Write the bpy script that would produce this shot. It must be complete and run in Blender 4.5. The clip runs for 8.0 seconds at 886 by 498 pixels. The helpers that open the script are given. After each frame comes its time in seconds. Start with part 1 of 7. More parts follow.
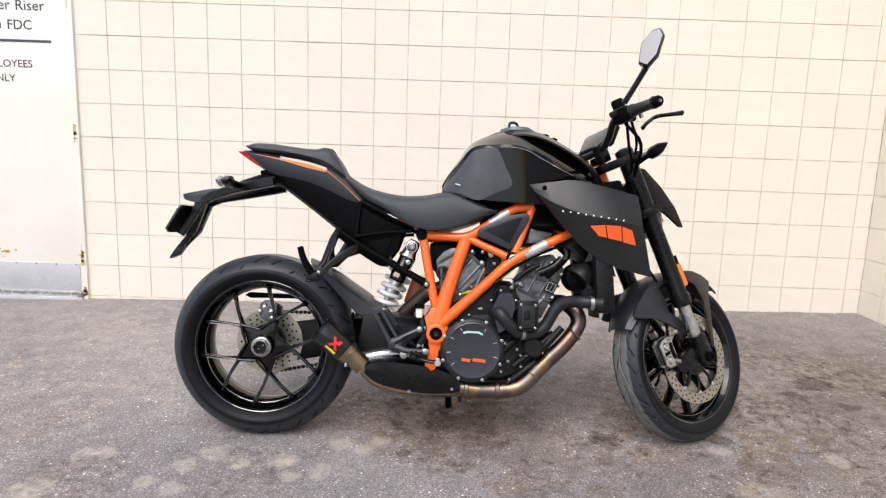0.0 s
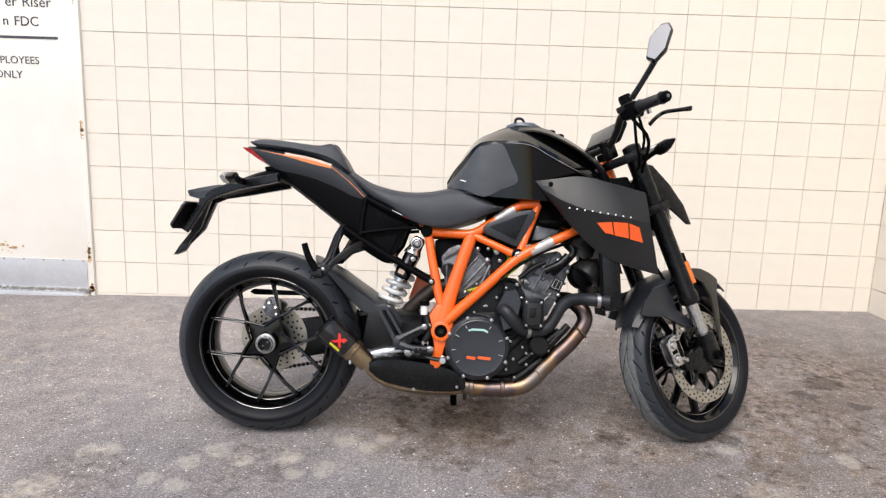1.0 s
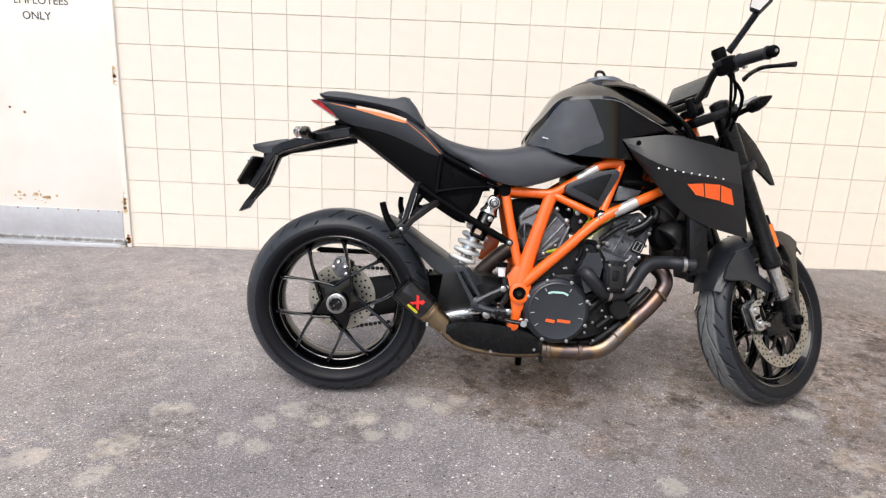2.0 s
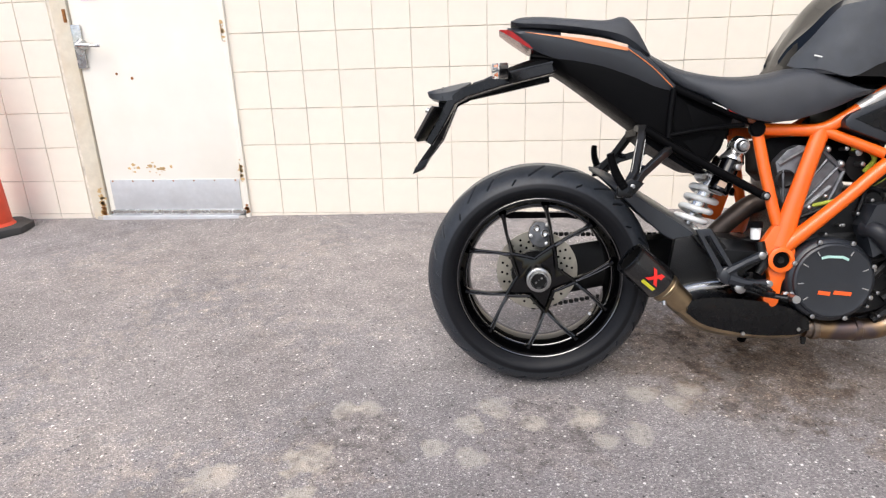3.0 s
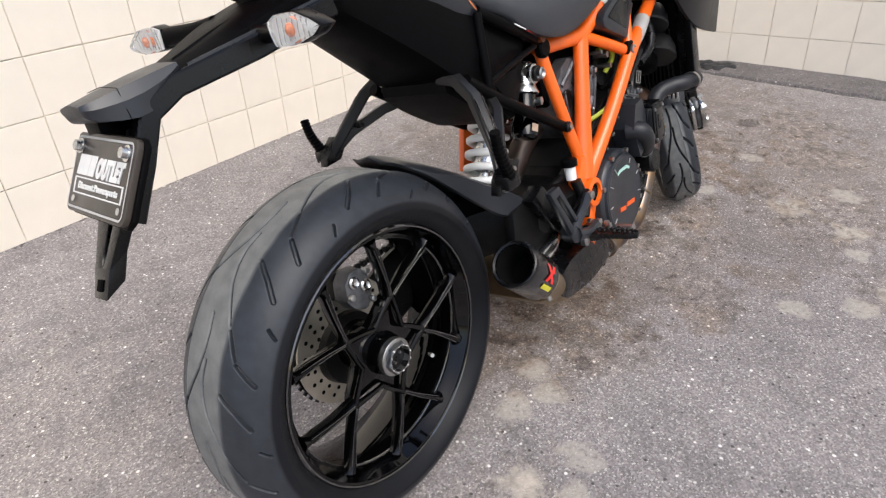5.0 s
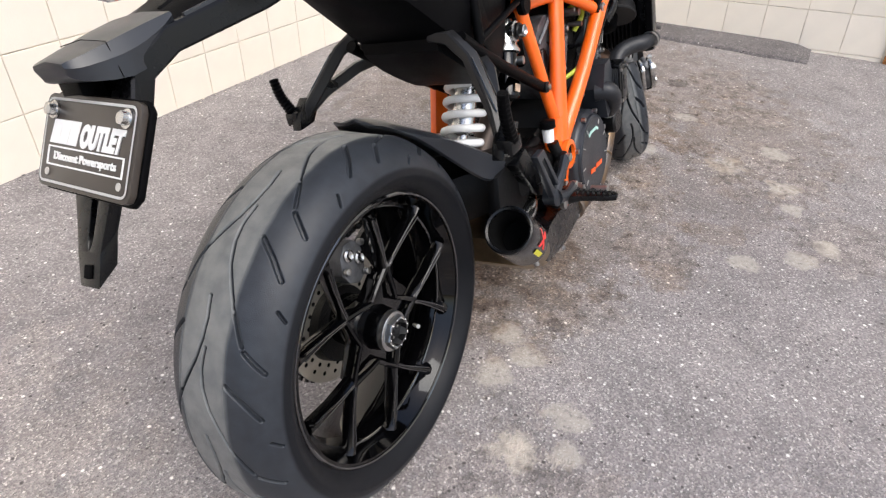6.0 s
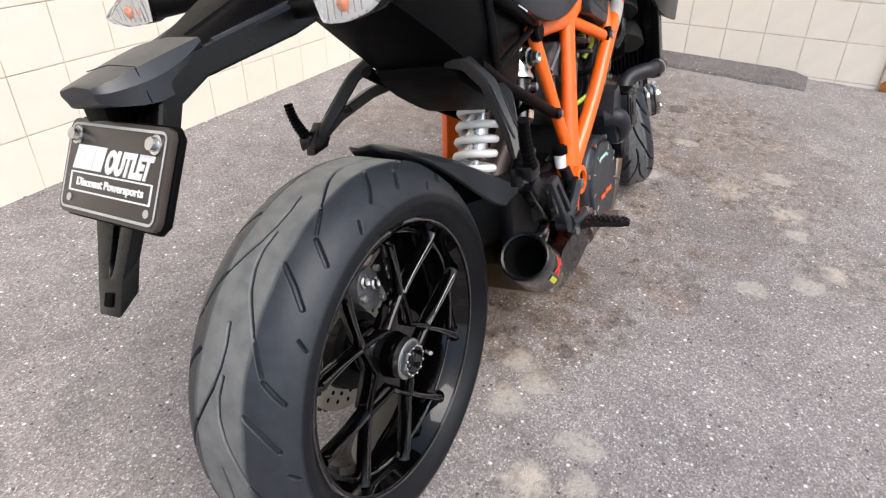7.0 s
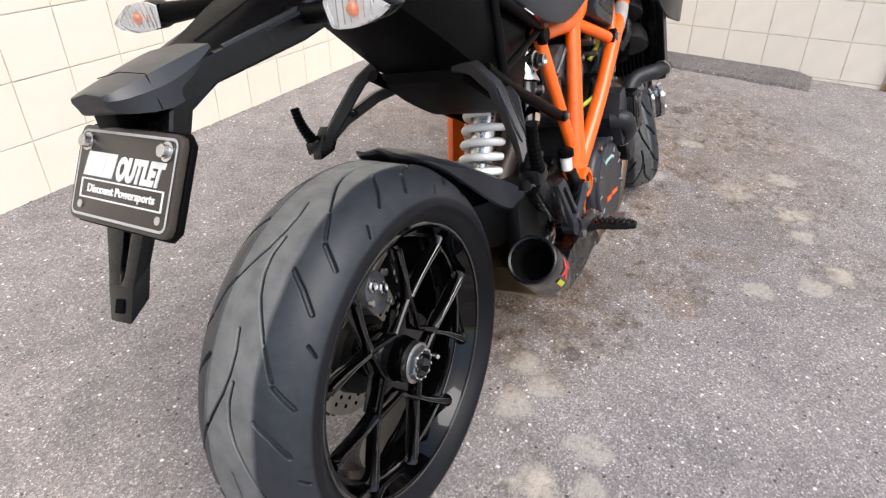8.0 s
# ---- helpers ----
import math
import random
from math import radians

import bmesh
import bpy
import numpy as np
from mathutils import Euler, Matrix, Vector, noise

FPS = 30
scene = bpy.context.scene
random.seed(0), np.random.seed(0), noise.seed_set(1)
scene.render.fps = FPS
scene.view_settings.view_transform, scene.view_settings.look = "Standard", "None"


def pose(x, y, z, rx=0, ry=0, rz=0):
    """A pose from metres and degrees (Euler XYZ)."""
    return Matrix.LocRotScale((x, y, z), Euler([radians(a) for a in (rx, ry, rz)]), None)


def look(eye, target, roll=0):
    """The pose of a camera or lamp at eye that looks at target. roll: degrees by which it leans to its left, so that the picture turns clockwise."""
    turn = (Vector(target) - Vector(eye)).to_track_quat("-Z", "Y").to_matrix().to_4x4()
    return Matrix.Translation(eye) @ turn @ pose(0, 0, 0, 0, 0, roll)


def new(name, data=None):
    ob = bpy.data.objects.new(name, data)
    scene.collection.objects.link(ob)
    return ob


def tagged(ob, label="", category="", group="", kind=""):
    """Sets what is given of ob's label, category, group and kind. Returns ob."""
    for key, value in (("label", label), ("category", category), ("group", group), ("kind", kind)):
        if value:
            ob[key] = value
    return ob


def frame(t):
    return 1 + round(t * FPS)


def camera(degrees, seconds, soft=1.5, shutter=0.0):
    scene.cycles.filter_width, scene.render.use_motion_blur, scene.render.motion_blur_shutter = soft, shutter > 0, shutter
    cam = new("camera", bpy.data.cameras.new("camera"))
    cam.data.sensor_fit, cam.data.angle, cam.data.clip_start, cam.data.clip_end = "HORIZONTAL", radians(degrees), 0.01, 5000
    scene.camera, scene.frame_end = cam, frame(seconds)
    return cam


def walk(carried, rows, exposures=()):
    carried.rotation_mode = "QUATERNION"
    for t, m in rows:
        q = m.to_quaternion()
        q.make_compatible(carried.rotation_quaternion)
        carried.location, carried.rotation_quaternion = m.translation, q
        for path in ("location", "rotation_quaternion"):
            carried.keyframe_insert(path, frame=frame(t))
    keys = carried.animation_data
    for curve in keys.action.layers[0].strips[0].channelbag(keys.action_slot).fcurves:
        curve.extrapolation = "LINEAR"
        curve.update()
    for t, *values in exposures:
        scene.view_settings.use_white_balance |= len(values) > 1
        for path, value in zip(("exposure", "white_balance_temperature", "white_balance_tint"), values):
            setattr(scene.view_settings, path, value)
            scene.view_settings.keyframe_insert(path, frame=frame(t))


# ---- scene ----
cam = camera(69.7, 8.0, soft=1.25)
PATH = [
    (0, (0.171, -0.61, 1.044), (0.175, 1.364, 0.718), 1.9),
    (0.5, (0.189, -0.589, 1.04), (0.175, 1.383, 0.71), 1.9),
    (1, (0.178, -0.594, 1.04), (0.16, 1.378, 0.705), 1.9),
    (2.3, (-0.164, -0.435, 1.061), (-0.179, 1.475, 0.471), 2.9),
    (2.5, (-0.203, -0.352, 1.033), (-0.444, 1.524, 0.383), -0.3),
    (2.8, (-0.393, -0.216, 1.046), (-0.781, 1.628, 0.377), -2.0),
    (3, (-0.561, -0.141, 0.995), (-0.769, 1.74, 0.347), -1.9),
    (3.5, (-0.833, 0.191, 1.039), (-0.48, 2.004, 0.27), -3.8),
    (4, (-0.999, 0.527, 1.052), (-0.361, 2.194, 0.149), -3.2),
    (4.5, (-1.117, 0.774, 1.047), (0.136, 2.046, 0.146), -1.8),
    (5, (-1.119, 0.965, 1.034), (0.227, 2.06, 0.04), -3.5),
    (5.2, (-1.125, 0.989, 1.027), (0.231, 2.012, -0.029), -2.4),
    (6.5, (-1.176, 1.168, 1.024), (0.307, 1.948, -0.069), 0.3),
    (7, (-1.172, 1.163, 1.024), (0.318, 1.989, -0.024), 0.4),
    (7.5, (-1.172, 1.172, 1.025), (0.317, 2.003, -0.02), 0.2),
    (8, (-1.174, 1.172, 1.027), (0.314, 2.006, -0.017), 0.0),
]
walk(cam, [(t, look(eye, target, roll)) for t, eye, target, roll in PATH],
     exposures=[(0.0, 0.5), (1.2, 0.5), (2.5, 0.58), (3.5, 0.54), (4.5, 0.5), (5.2, 0.58), (6.5, 0.72), (8.0, 0.72)])

# ---- daylight: bright, hazy, no hard shadows ----
world = bpy.data.worlds.new("World")
scene.world = world
world.use_nodes = True
wn = world.node_tree.nodes
wn.clear()
sky = wn.new("ShaderNodeTexSky")
sky.sky_type, sky.sun_disc = "NISHITA", False
sky.sun_elevation, sky.sun_rotation = radians(54), radians(202)
sky.air_density, sky.dust_density, sky.ozone_density = 1.0, 3.0, 1.5
background = wn.new("ShaderNodeBackground")
background.inputs[1].default_value = 0.15
world_out = wn.new("ShaderNodeOutputWorld")
world.node_tree.links.new(sky.outputs[0], background.inputs[0])
world.node_tree.links.new(background.outputs[0], world_out.inputs[0])

sun = new("sun", bpy.data.lights.new("sun", "SUN"))
sun.data.energy, sun.data.angle, sun.data.color = 1.3, radians(40), (0.985, 0.985, 0.965)
sun.matrix_world = look((-1.9, -4.8, 9.4), (0, 1.6, 0))


# ---- materials ----
def material(name, colour, rough=0.5, metal=0.0, vary=0.12, scale=30.0, bump=0.0, bump_scale=200.0, coat=0.0, rough_vary=0.1, spec=0.5, second=None, patch=0.0, patch_scale=6.0):
    """Principled surface with variation at two scales, relief and uneven gloss."""
    m = bpy.data.materials.new(name)
    m.use_nodes = True
    n, l = m.node_tree.nodes, m.node_tree.links
    p = n["Principled BSDF"]
    tc = n.new("ShaderNodeTexCoord")
    fine = n.new("ShaderNodeTexNoise")
    fine.inputs["Scale"].default_value, fine.inputs["Detail"].default_value = scale, 5.0
    l.new(tc.outputs["Object"], fine.inputs["Vector"])
    ramp = n.new("ShaderNodeValToRGB")
    ramp.color_ramp.elements[0].position, ramp.color_ramp.elements[1].position = 0.3, 0.7
    ramp.color_ramp.elements[0].color = (*[c * (1 - vary) for c in colour], 1)
    ramp.color_ramp.elements[1].color = (*[min(1, c * (1 + vary)) for c in colour], 1)
    l.new(fine.outputs["Fac"], ramp.inputs["Fac"])
    out = ramp.outputs["Color"]
    if second:
        broad = n.new("ShaderNodeTexNoise")
        broad.inputs["Scale"].default_value, broad.inputs["Detail"].default_value = patch_scale, 4.0
        l.new(tc.outputs["Object"], broad.inputs["Vector"])
        r2 = n.new("ShaderNodeValToRGB")
        r2.color_ramp.elements[0].position, r2.color_ramp.elements[1].position = 0.45, 0.75
        r2.color_ramp.elements[1].color = (patch, patch, patch, 1)
        l.new(broad.outputs["Fac"], r2.inputs["Fac"])
        mix = n.new("ShaderNodeMix")
        mix.data_type = "RGBA"
        l.new(r2.outputs["Color"], mix.inputs["Factor"])
        l.new(out, mix.inputs["A"])
        mix.inputs["B"].default_value = (*second, 1)
        out = mix.outputs["Result"]
    l.new(out, p.inputs["Base Color"])
    mr = n.new("ShaderNodeMapRange")
    mr.inputs["To Min"].default_value, mr.inputs["To Max"].default_value = max(0.02, rough - rough_vary), min(1, rough + rough_vary)
    l.new(fine.outputs["Fac"], mr.inputs["Value"])
    l.new(mr.outputs["Result"], p.inputs["Roughness"])
    p.inputs["Metallic"].default_value = metal
    p.inputs["Specular IOR Level"].default_value = spec
    p.inputs["Coat Weight"].default_value = coat
    p.inputs["Coat Roughness"].default_value = 0.06
    if bump:
        bn = n.new("ShaderNodeTexNoise")
        bn.inputs["Scale"].default_value, bn.inputs["Detail"].default_value = bump_scale, 3.0
        l.new(tc.outputs["Object"], bn.inputs["Vector"])
        b = n.new("ShaderNodeBump")
        b.inputs["Strength"].default_value, b.inputs["Distance"].default_value = bump, 0.002
        l.new(bn.outputs["Fac"], b.inputs["Height"])
        l.new(b.outputs["Normal"], p.inputs["Normal"])
    return m


BLACK = material("black plastic", (0.0024, 0.0024, 0.0028), 0.42, bump=0.2, bump_scale=900, second=(0.0036, 0.0035, 0.0035), patch=0.5, spec=0.05)
SATIN = material("satin black paint", (0.0024, 0.0025, 0.003), 0.27, second=(0.004, 0.004, 0.005), patch=0.4, spec=0.32)
EDGE = material("gloss black rounded edge", (0.004, 0.004, 0.0045), 0.08, rough_vary=0.02, spec=1.0, coat=1.0)
GLOSS = material("gloss black paint", (0.001, 0.001, 0.0012), 0.05, rough_vary=0.03, spec=0.38)
DARKGREY = material("dark grey satin paint", (0.013, 0.0128, 0.0132), 0.34, vary=0.06, second=(0.017, 0.0162, 0.0155), patch=0.5, spec=0.36)
KNEE = material("textured knee panel", (0.052, 0.057, 0.065), 0.45, bump=0.4, bump_scale=1400, spec=0.4)
# satin black browned to hold the cream wall's grazing reflection
BROWNGREY = material("satin black with warm wall reflection", (0.04, 0.035, 0.028), 0.34, vary=0.08, spec=0.4)
VINYL = material("black seat vinyl", (0.033, 0.036, 0.043), 0.4, bump=0.5, bump_scale=1100, second=(0.034, 0.037, 0.042), patch=0.6, patch_scale=9, spec=0.55)
# base lifted and blued so that black parts hold the sky's sheen
SLATE = material("black satin plastic with sky sheen", (0.018, 0.0205, 0.0255), 0.34, vary=0.08, second=(0.023, 0.0255, 0.03), patch=0.6, patch_scale=8, spec=0.5, bump=0.1, bump_scale=800)
TAN_DECAL = material("faded orange stripe", (0.6, 0.17, 0.035), 0.4, vary=0.2, scale=20)
ORANGE = material("orange powder coat", (0.88, 0.135, 0.006), 0.34, vary=0.06, coat=0.35, second=(0.74, 0.1, 0.006), patch=0.5)
ORANGE_DECAL = material("orange decal", (0.85, 0.11, 0.015), 0.4, vary=0.06)
WHITE_DECAL = material("white decal", (0.78, 0.78, 0.76), 0.4, vary=0.04)
RED_DECAL = material("red decal", (0.75, 0.02, 0.015), 0.4, vary=0.05)
YELLOW_DECAL = material("yellow decal", (0.65, 0.6, 0.03), 0.4, vary=0.05)
TEAL_DECAL = material("pale green decal", (0.4, 0.62, 0.55), 0.4, vary=0.05)
SILVER = material("polished aluminium", (0.62, 0.62, 0.61), 0.26, metal=1.0, second=(0.4, 0.39, 0.37), patch=0.7, patch_scale=20)
CAST = material("cast grey engine metal", (0.15, 0.155, 0.165), 0.34, metal=0.65, bump=0.5, bump_scale=500, second=(0.03, 0.03, 0.031), patch=0.95, patch_scale=24)
DARKCAST = material("black engine casting", (0.003, 0.003, 0.0033), 0.33, metal=0.0, spec=0.26, bump=0.6, bump_scale=420, second=(0.011, 0.0105, 0.0095), patch=0.7, patch_scale=12)
BOLT = material("dull bolt steel", (0.3, 0.295, 0.285), 0.36, metal=1.0)
STEEL = material("zinc bolt steel", (0.42, 0.415, 0.405), 0.32, metal=1.0)
DISC = material("drilled brake disc steel", (0.5, 0.47, 0.4), 0.34, metal=0.9, vary=0.1, second=(0.36, 0.33, 0.27), patch=0.7, patch_scale=25)
CALIPER = material("scuffed caliper metal", (0.62, 0.62, 0.6), 0.22, metal=1.0, second=(0.14, 0.135, 0.13), patch=0.8, patch_scale=45)
SPRING = material("white spring coat", (0.82, 0.82, 0.8), 0.32, coat=0.3, vary=0.04)
HOSE = material("black rubber hose", (0.014, 0.015, 0.018), 0.42, spec=0.4, bump=0.2, bump_scale=600)
CARBON = material("carbon fibre weave", (0.007, 0.007, 0.0076), 0.24, coat=0.35, vary=0.5, scale=420)
GREEN = material("yellow green cable sleeve", (0.36, 0.42, 0.04), 0.5)
GLASS_GREY = material("grey instrument glass", (0.05, 0.052, 0.055), 0.12, coat=0.4)
AMBER = material("amber reflector", (0.85, 0.17, 0.004), 0.2, coat=0.8, second=(0.6, 0.12, 0.01), patch=0.6, patch_scale=60)
RED_LENS = material("red tail lamp lens", (0.34, 0.008, 0.006), 0.2, coat=0.05, spec=0.25, second=(0.1, 0.003, 0.003), patch=0.8, patch_scale=70)
# near-black for shade in holes and recesses, and for silencer soot
BLACKHOLE = material("recess shade and soot", (0.002, 0.002, 0.002), 0.9, spec=0.1)
PLATE = material("brown black plate print", (0.04, 0.032, 0.026), 0.35, vary=0.06)
CAPGREY = material("dull blue-grey cap plate", (0.16, 0.175, 0.19), 0.3, metal=0.6, second=(0.1, 0.11, 0.12), patch=0.6, patch_scale=25)
PALE_DECAL = material("pale faded stripe", (0.5, 0.36, 0.26), 0.4, vary=0.2, scale=20)
GREYTRIM = material("silver stripe paint", (0.5, 0.49, 0.47), 0.35, metal=0.4)


def heat_metal():
    """Titanium exhaust: straw, brown and blue heat bands along the pipe."""
    m = material("heat tinted exhaust", (0.42, 0.36, 0.29), 0.36, metal=1.0, second=(0.3, 0.22, 0.15), patch=0.9, patch_scale=7)
    n, l = m.node_tree.nodes, m.node_tree.links
    p = n["Principled BSDF"]
    tc = n.new("ShaderNodeTexCoord")
    wave = n.new("ShaderNodeTexNoise")
    wave.inputs["Scale"].default_value, wave.inputs["Detail"].default_value = 5.5, 3.0
    l.new(tc.outputs["Object"], wave.inputs["Vector"])
    ramp = n.new("ShaderNodeValToRGB")
    els = ramp.color_ramp.elements
    els[0].position, els[0].color = 0.32, (0.22, 0.185, 0.16, 1)
    els[1].position, els[1].color = 0.68, (0.13, 0.085, 0.066, 1)
    for pos, c in ((0.42, (0.3, 0.2, 0.11)), (0.5, (0.14, 0.112, 0.112)), (0.58, (0.18, 0.115, 0.085))):
        e = els.new(pos)
        e.color = (*c, 1)
    l.new(wave.outputs["Fac"], ramp.inputs["Fac"])
    l.new(ramp.outputs["Color"], p.inputs["Base Color"])
    return m


HEAT = heat_metal()
# frame orange darkened to carry the shade on the subframe end bolts
DARKORANGE = material("orange lug in shade", (0.16, 0.035, 0.006), 0.4, spec=0.4)
COOKED = material("dull brown cooked steel", (0.06, 0.045, 0.037), 0.42, metal=0.6, second=(0.028, 0.021, 0.018), patch=0.8, patch_scale=18)
BRASS = material("straw tinted sleeve", (0.33, 0.25, 0.155), 0.34, metal=1.0, second=(0.22, 0.155, 0.095), patch=0.8, patch_scale=16)


def clear_lens():
    m = bpy.data.materials.new("clear lens")
    m.use_nodes = True
    p = m.node_tree.nodes["Principled BSDF"]
    p.inputs["Base Color"].default_value = (0.95, 0.95, 0.93, 1)
    p.inputs["Roughness"].default_value = 0.05
    p.inputs["Transmission Weight"].default_value = 0.85
    p.inputs["IOR"].default_value = 1.3
    return m


LENS = clear_lens()


def mirror_glass():
    m = bpy.data.materials.new("mirror glass")
    m.use_nodes = True
    p = m.node_tree.nodes["Principled BSDF"]
    p.inputs["Base Color"].default_value = (0.36, 0.36, 0.35, 1)
    p.inputs["Roughness"].default_value, p.inputs["Metallic"].default_value = 0.03, 1.0
    return m


MIRROR = mirror_glass()


def rubber(worn_half, tread_r, crown_r):
    """Tyre rubber: dull scrubbed band round the middle of the tread, shoulders blue-grey with the sky's sheen put in
    their colour, blacker walls inside the tread's radius.
    """
    # blue in the base colour stands for reflected sky
    m = material("tyre rubber", (0.023, 0.0265, 0.0325), 0.42, bump=0.2, bump_scale=700, vary=0.18, scale=60, spec=0.34)
    n, l = m.node_tree.nodes, m.node_tree.links
    p = n["Principled BSDF"]
    base = p.inputs["Base Color"].links[0].from_socket
    tc = n.new("ShaderNodeTexCoord")
    sep = n.new("ShaderNodeSeparateXYZ")
    l.new(tc.outputs["Object"], sep.inputs[0])
    ab = n.new("ShaderNodeMath"); ab.operation = "ABSOLUTE"
    l.new(sep.outputs["Y"], ab.inputs[0])
    no = n.new("ShaderNodeTexNoise")
    no.inputs["Scale"].default_value, no.inputs["Detail"].default_value = 14, 4
    l.new(tc.outputs["Object"], no.inputs["Vector"])
    ma = n.new("ShaderNodeMath"); ma.operation = "MULTIPLY_ADD"
    ma.inputs[1].default_value = 0.008
    l.new(no.outputs["Fac"], ma.inputs[0]); l.new(ab.outputs[0], ma.inputs[2])
    mr = n.new("ShaderNodeMapRange")
    mr.inputs["From Min"].default_value, mr.inputs["From Max"].default_value = worn_half + 0.006, worn_half + 0.0145
    mr.inputs["To Min"].default_value, mr.inputs["To Max"].default_value = 1.0, 0.0
    l.new(ma.outputs[0], mr.inputs["Value"])
    flat = n.new("ShaderNodeCombineXYZ")
    l.new(sep.outputs["X"], flat.inputs["X"]); l.new(sep.outputs["Z"], flat.inputs["Z"])
    rad = n.new("ShaderNodeVectorMath"); rad.operation = "LENGTH"
    l.new(flat.outputs[0], rad.inputs[0])
    raised = n.new("ShaderNodeMapRange")
    raised.inputs["From Min"].default_value, raised.inputs["From Max"].default_value = crown_r - .0058, crown_r - .0036
    l.new(rad.outputs["Value"], raised.inputs["Value"])
    worn = n.new("ShaderNodeMath"); worn.operation = "MULTIPLY"
    l.new(mr.outputs["Result"], worn.inputs[0]); l.new(raised.outputs["Result"], worn.inputs[1])
    mix = n.new("ShaderNodeMix"); mix.data_type = "RGBA"
    l.new(worn.outputs[0], mix.inputs["Factor"])
    l.new(base, mix.inputs["A"])
    scuff = n.new("ShaderNodeTexNoise")
    scuff.inputs["Scale"].default_value, scuff.inputs["Detail"].default_value = 38, 6
    l.new(tc.outputs["Object"], scuff.inputs["Vector"])
    tone = n.new("ShaderNodeValToRGB")
    tone.color_ramp.elements[0].position, tone.color_ramp.elements[0].color = 0.34, (0.115, 0.121, 0.123, 1)
    tone.color_ramp.elements[1].position, tone.color_ramp.elements[1].color = 0.64, (0.165, 0.17, 0.167, 1)
    l.new(scuff.outputs["Fac"], tone.inputs["Fac"]); l.new(tone.outputs["Color"], mix.inputs["B"])
    wall = n.new("ShaderNodeMapRange")
    wall.inputs["From Min"].default_value, wall.inputs["From Max"].default_value = tread_r - .003, tread_r + .002
    wall.inputs["To Min"].default_value, wall.inputs["To Max"].default_value = 1.0, 0.0
    l.new(rad.outputs["Value"], wall.inputs["Value"])
    mix2 = n.new("ShaderNodeMix"); mix2.data_type = "RGBA"
    l.new(wall.outputs["Result"], mix2.inputs["Factor"])
    l.new(mix.outputs["Result"], mix2.inputs["A"])
    mix2.inputs["B"].default_value = (0.009, 0.0095, 0.0115, 1)
    l.new(mix2.outputs["Result"], p.inputs["Base Color"])
    gloss = n.new("ShaderNodeMapRange")
    gloss.inputs["To Min"].default_value, gloss.inputs["To Max"].default_value = 0.34, 0.16
    l.new(wall.outputs["Result"], gloss.inputs["Value"])
    l.new(gloss.outputs["Result"], p.inputs["Specular IOR Level"])
    return m


RUBBER_REAR = rubber(0.037, 0.286, 0.334)
RUBBER_FRONT = rubber(0.026, 0.276, 0.304)


def block_paint():
    """Cream masonry paint: each block a shade of its own, fine pitting, grime towards stains of their own shape."""
    m = material("cream masonry paint", (0.84, 0.775, 0.67), 0.55, vary=0.03, scale=9, bump=0.35, bump_scale=160, second=(0.81, 0.74, 0.63), patch=0.5, patch_scale=1.7, spec=0.3)
    n, l = m.node_tree.nodes, m.node_tree.links
    p = n["Principled BSDF"]
    base = p.inputs["Base Color"].links[0].from_socket
    oi = n.new("ShaderNodeObjectInfo")
    mr = n.new("ShaderNodeMapRange")
    mr.inputs["To Min"].default_value, mr.inputs["To Max"].default_value = 0.982, 1.015
    l.new(oi.outputs["Random"], mr.inputs["Value"])
    mx = n.new("ShaderNodeMix"); mx.data_type = "RGBA"; mx.blend_type = "MULTIPLY"
    mx.inputs["Factor"].default_value = 1.0
    l.new(base, mx.inputs["A"]); l.new(mr.outputs["Result"], mx.inputs["B"])
    l.new(mx.outputs["Result"], p.inputs["Base Color"])
    return m


BLOCK = block_paint()
MORTAR = material("painted mortar joint", (0.79, 0.72, 0.62), 0.8, vary=0.14, scale=25, bump=0.6, bump_scale=220, second=(0.3, 0.255, 0.215), patch=0.95, patch_scale=7)
DOORPAINT = material("cream door paint", (0.87, 0.83, 0.75), 0.4, vary=0.02, scale=6, second=(0.78, 0.71, 0.6), patch=0.4, patch_scale=2.2)
JAMBPAINT = material("yellowed jamb paint", (0.7, 0.64, 0.52), 0.5, vary=0.06, second=(0.5, 0.33, 0.16), patch=0.45, patch_scale=4)
HINGE = material("rust-eaten hinge paint", (0.5, 0.43, 0.33), 0.6, vary=0.2, second=(0.14, 0.075, 0.035), patch=0.95, patch_scale=28)
RUST = material("rust", (0.3, 0.12, 0.03), 0.85, vary=0.4, scale=40, bump=0.6)
CONCRETE = material("pale concrete", (0.52, 0.48, 0.43), 0.8, vary=0.15, bump=0.5, second=(0.36, 0.33, 0.3), patch=0.7, patch_scale=9)
KICK = material("galvanised kick plate", (0.6, 0.61, 0.63), 0.4, metal=0.35, vary=0.05, second=(0.5, 0.5, 0.51), patch=0.5)
LETTER = material("grey black lettering", (0.06, 0.06, 0.07), 0.5)
CONE_ORANGE = material("orange cone plastic", (0.8, 0.08, 0.03), 0.42, vary=0.06, second=(0.6, 0.07, 0.03), patch=0.4)
CONE_BAND = material("orange reflective band", (0.9, 0.2, 0.01), 0.3, vary=0.05)
CONE_WHITE = material("white reflective band", (0.75, 0.75, 0.76), 0.3, vary=0.05)
CONE_BASE = material("dusty rubber base", (0.035, 0.035, 0.035), 0.75, bump=0.5, second=(0.09, 0.085, 0.08), patch=0.7)


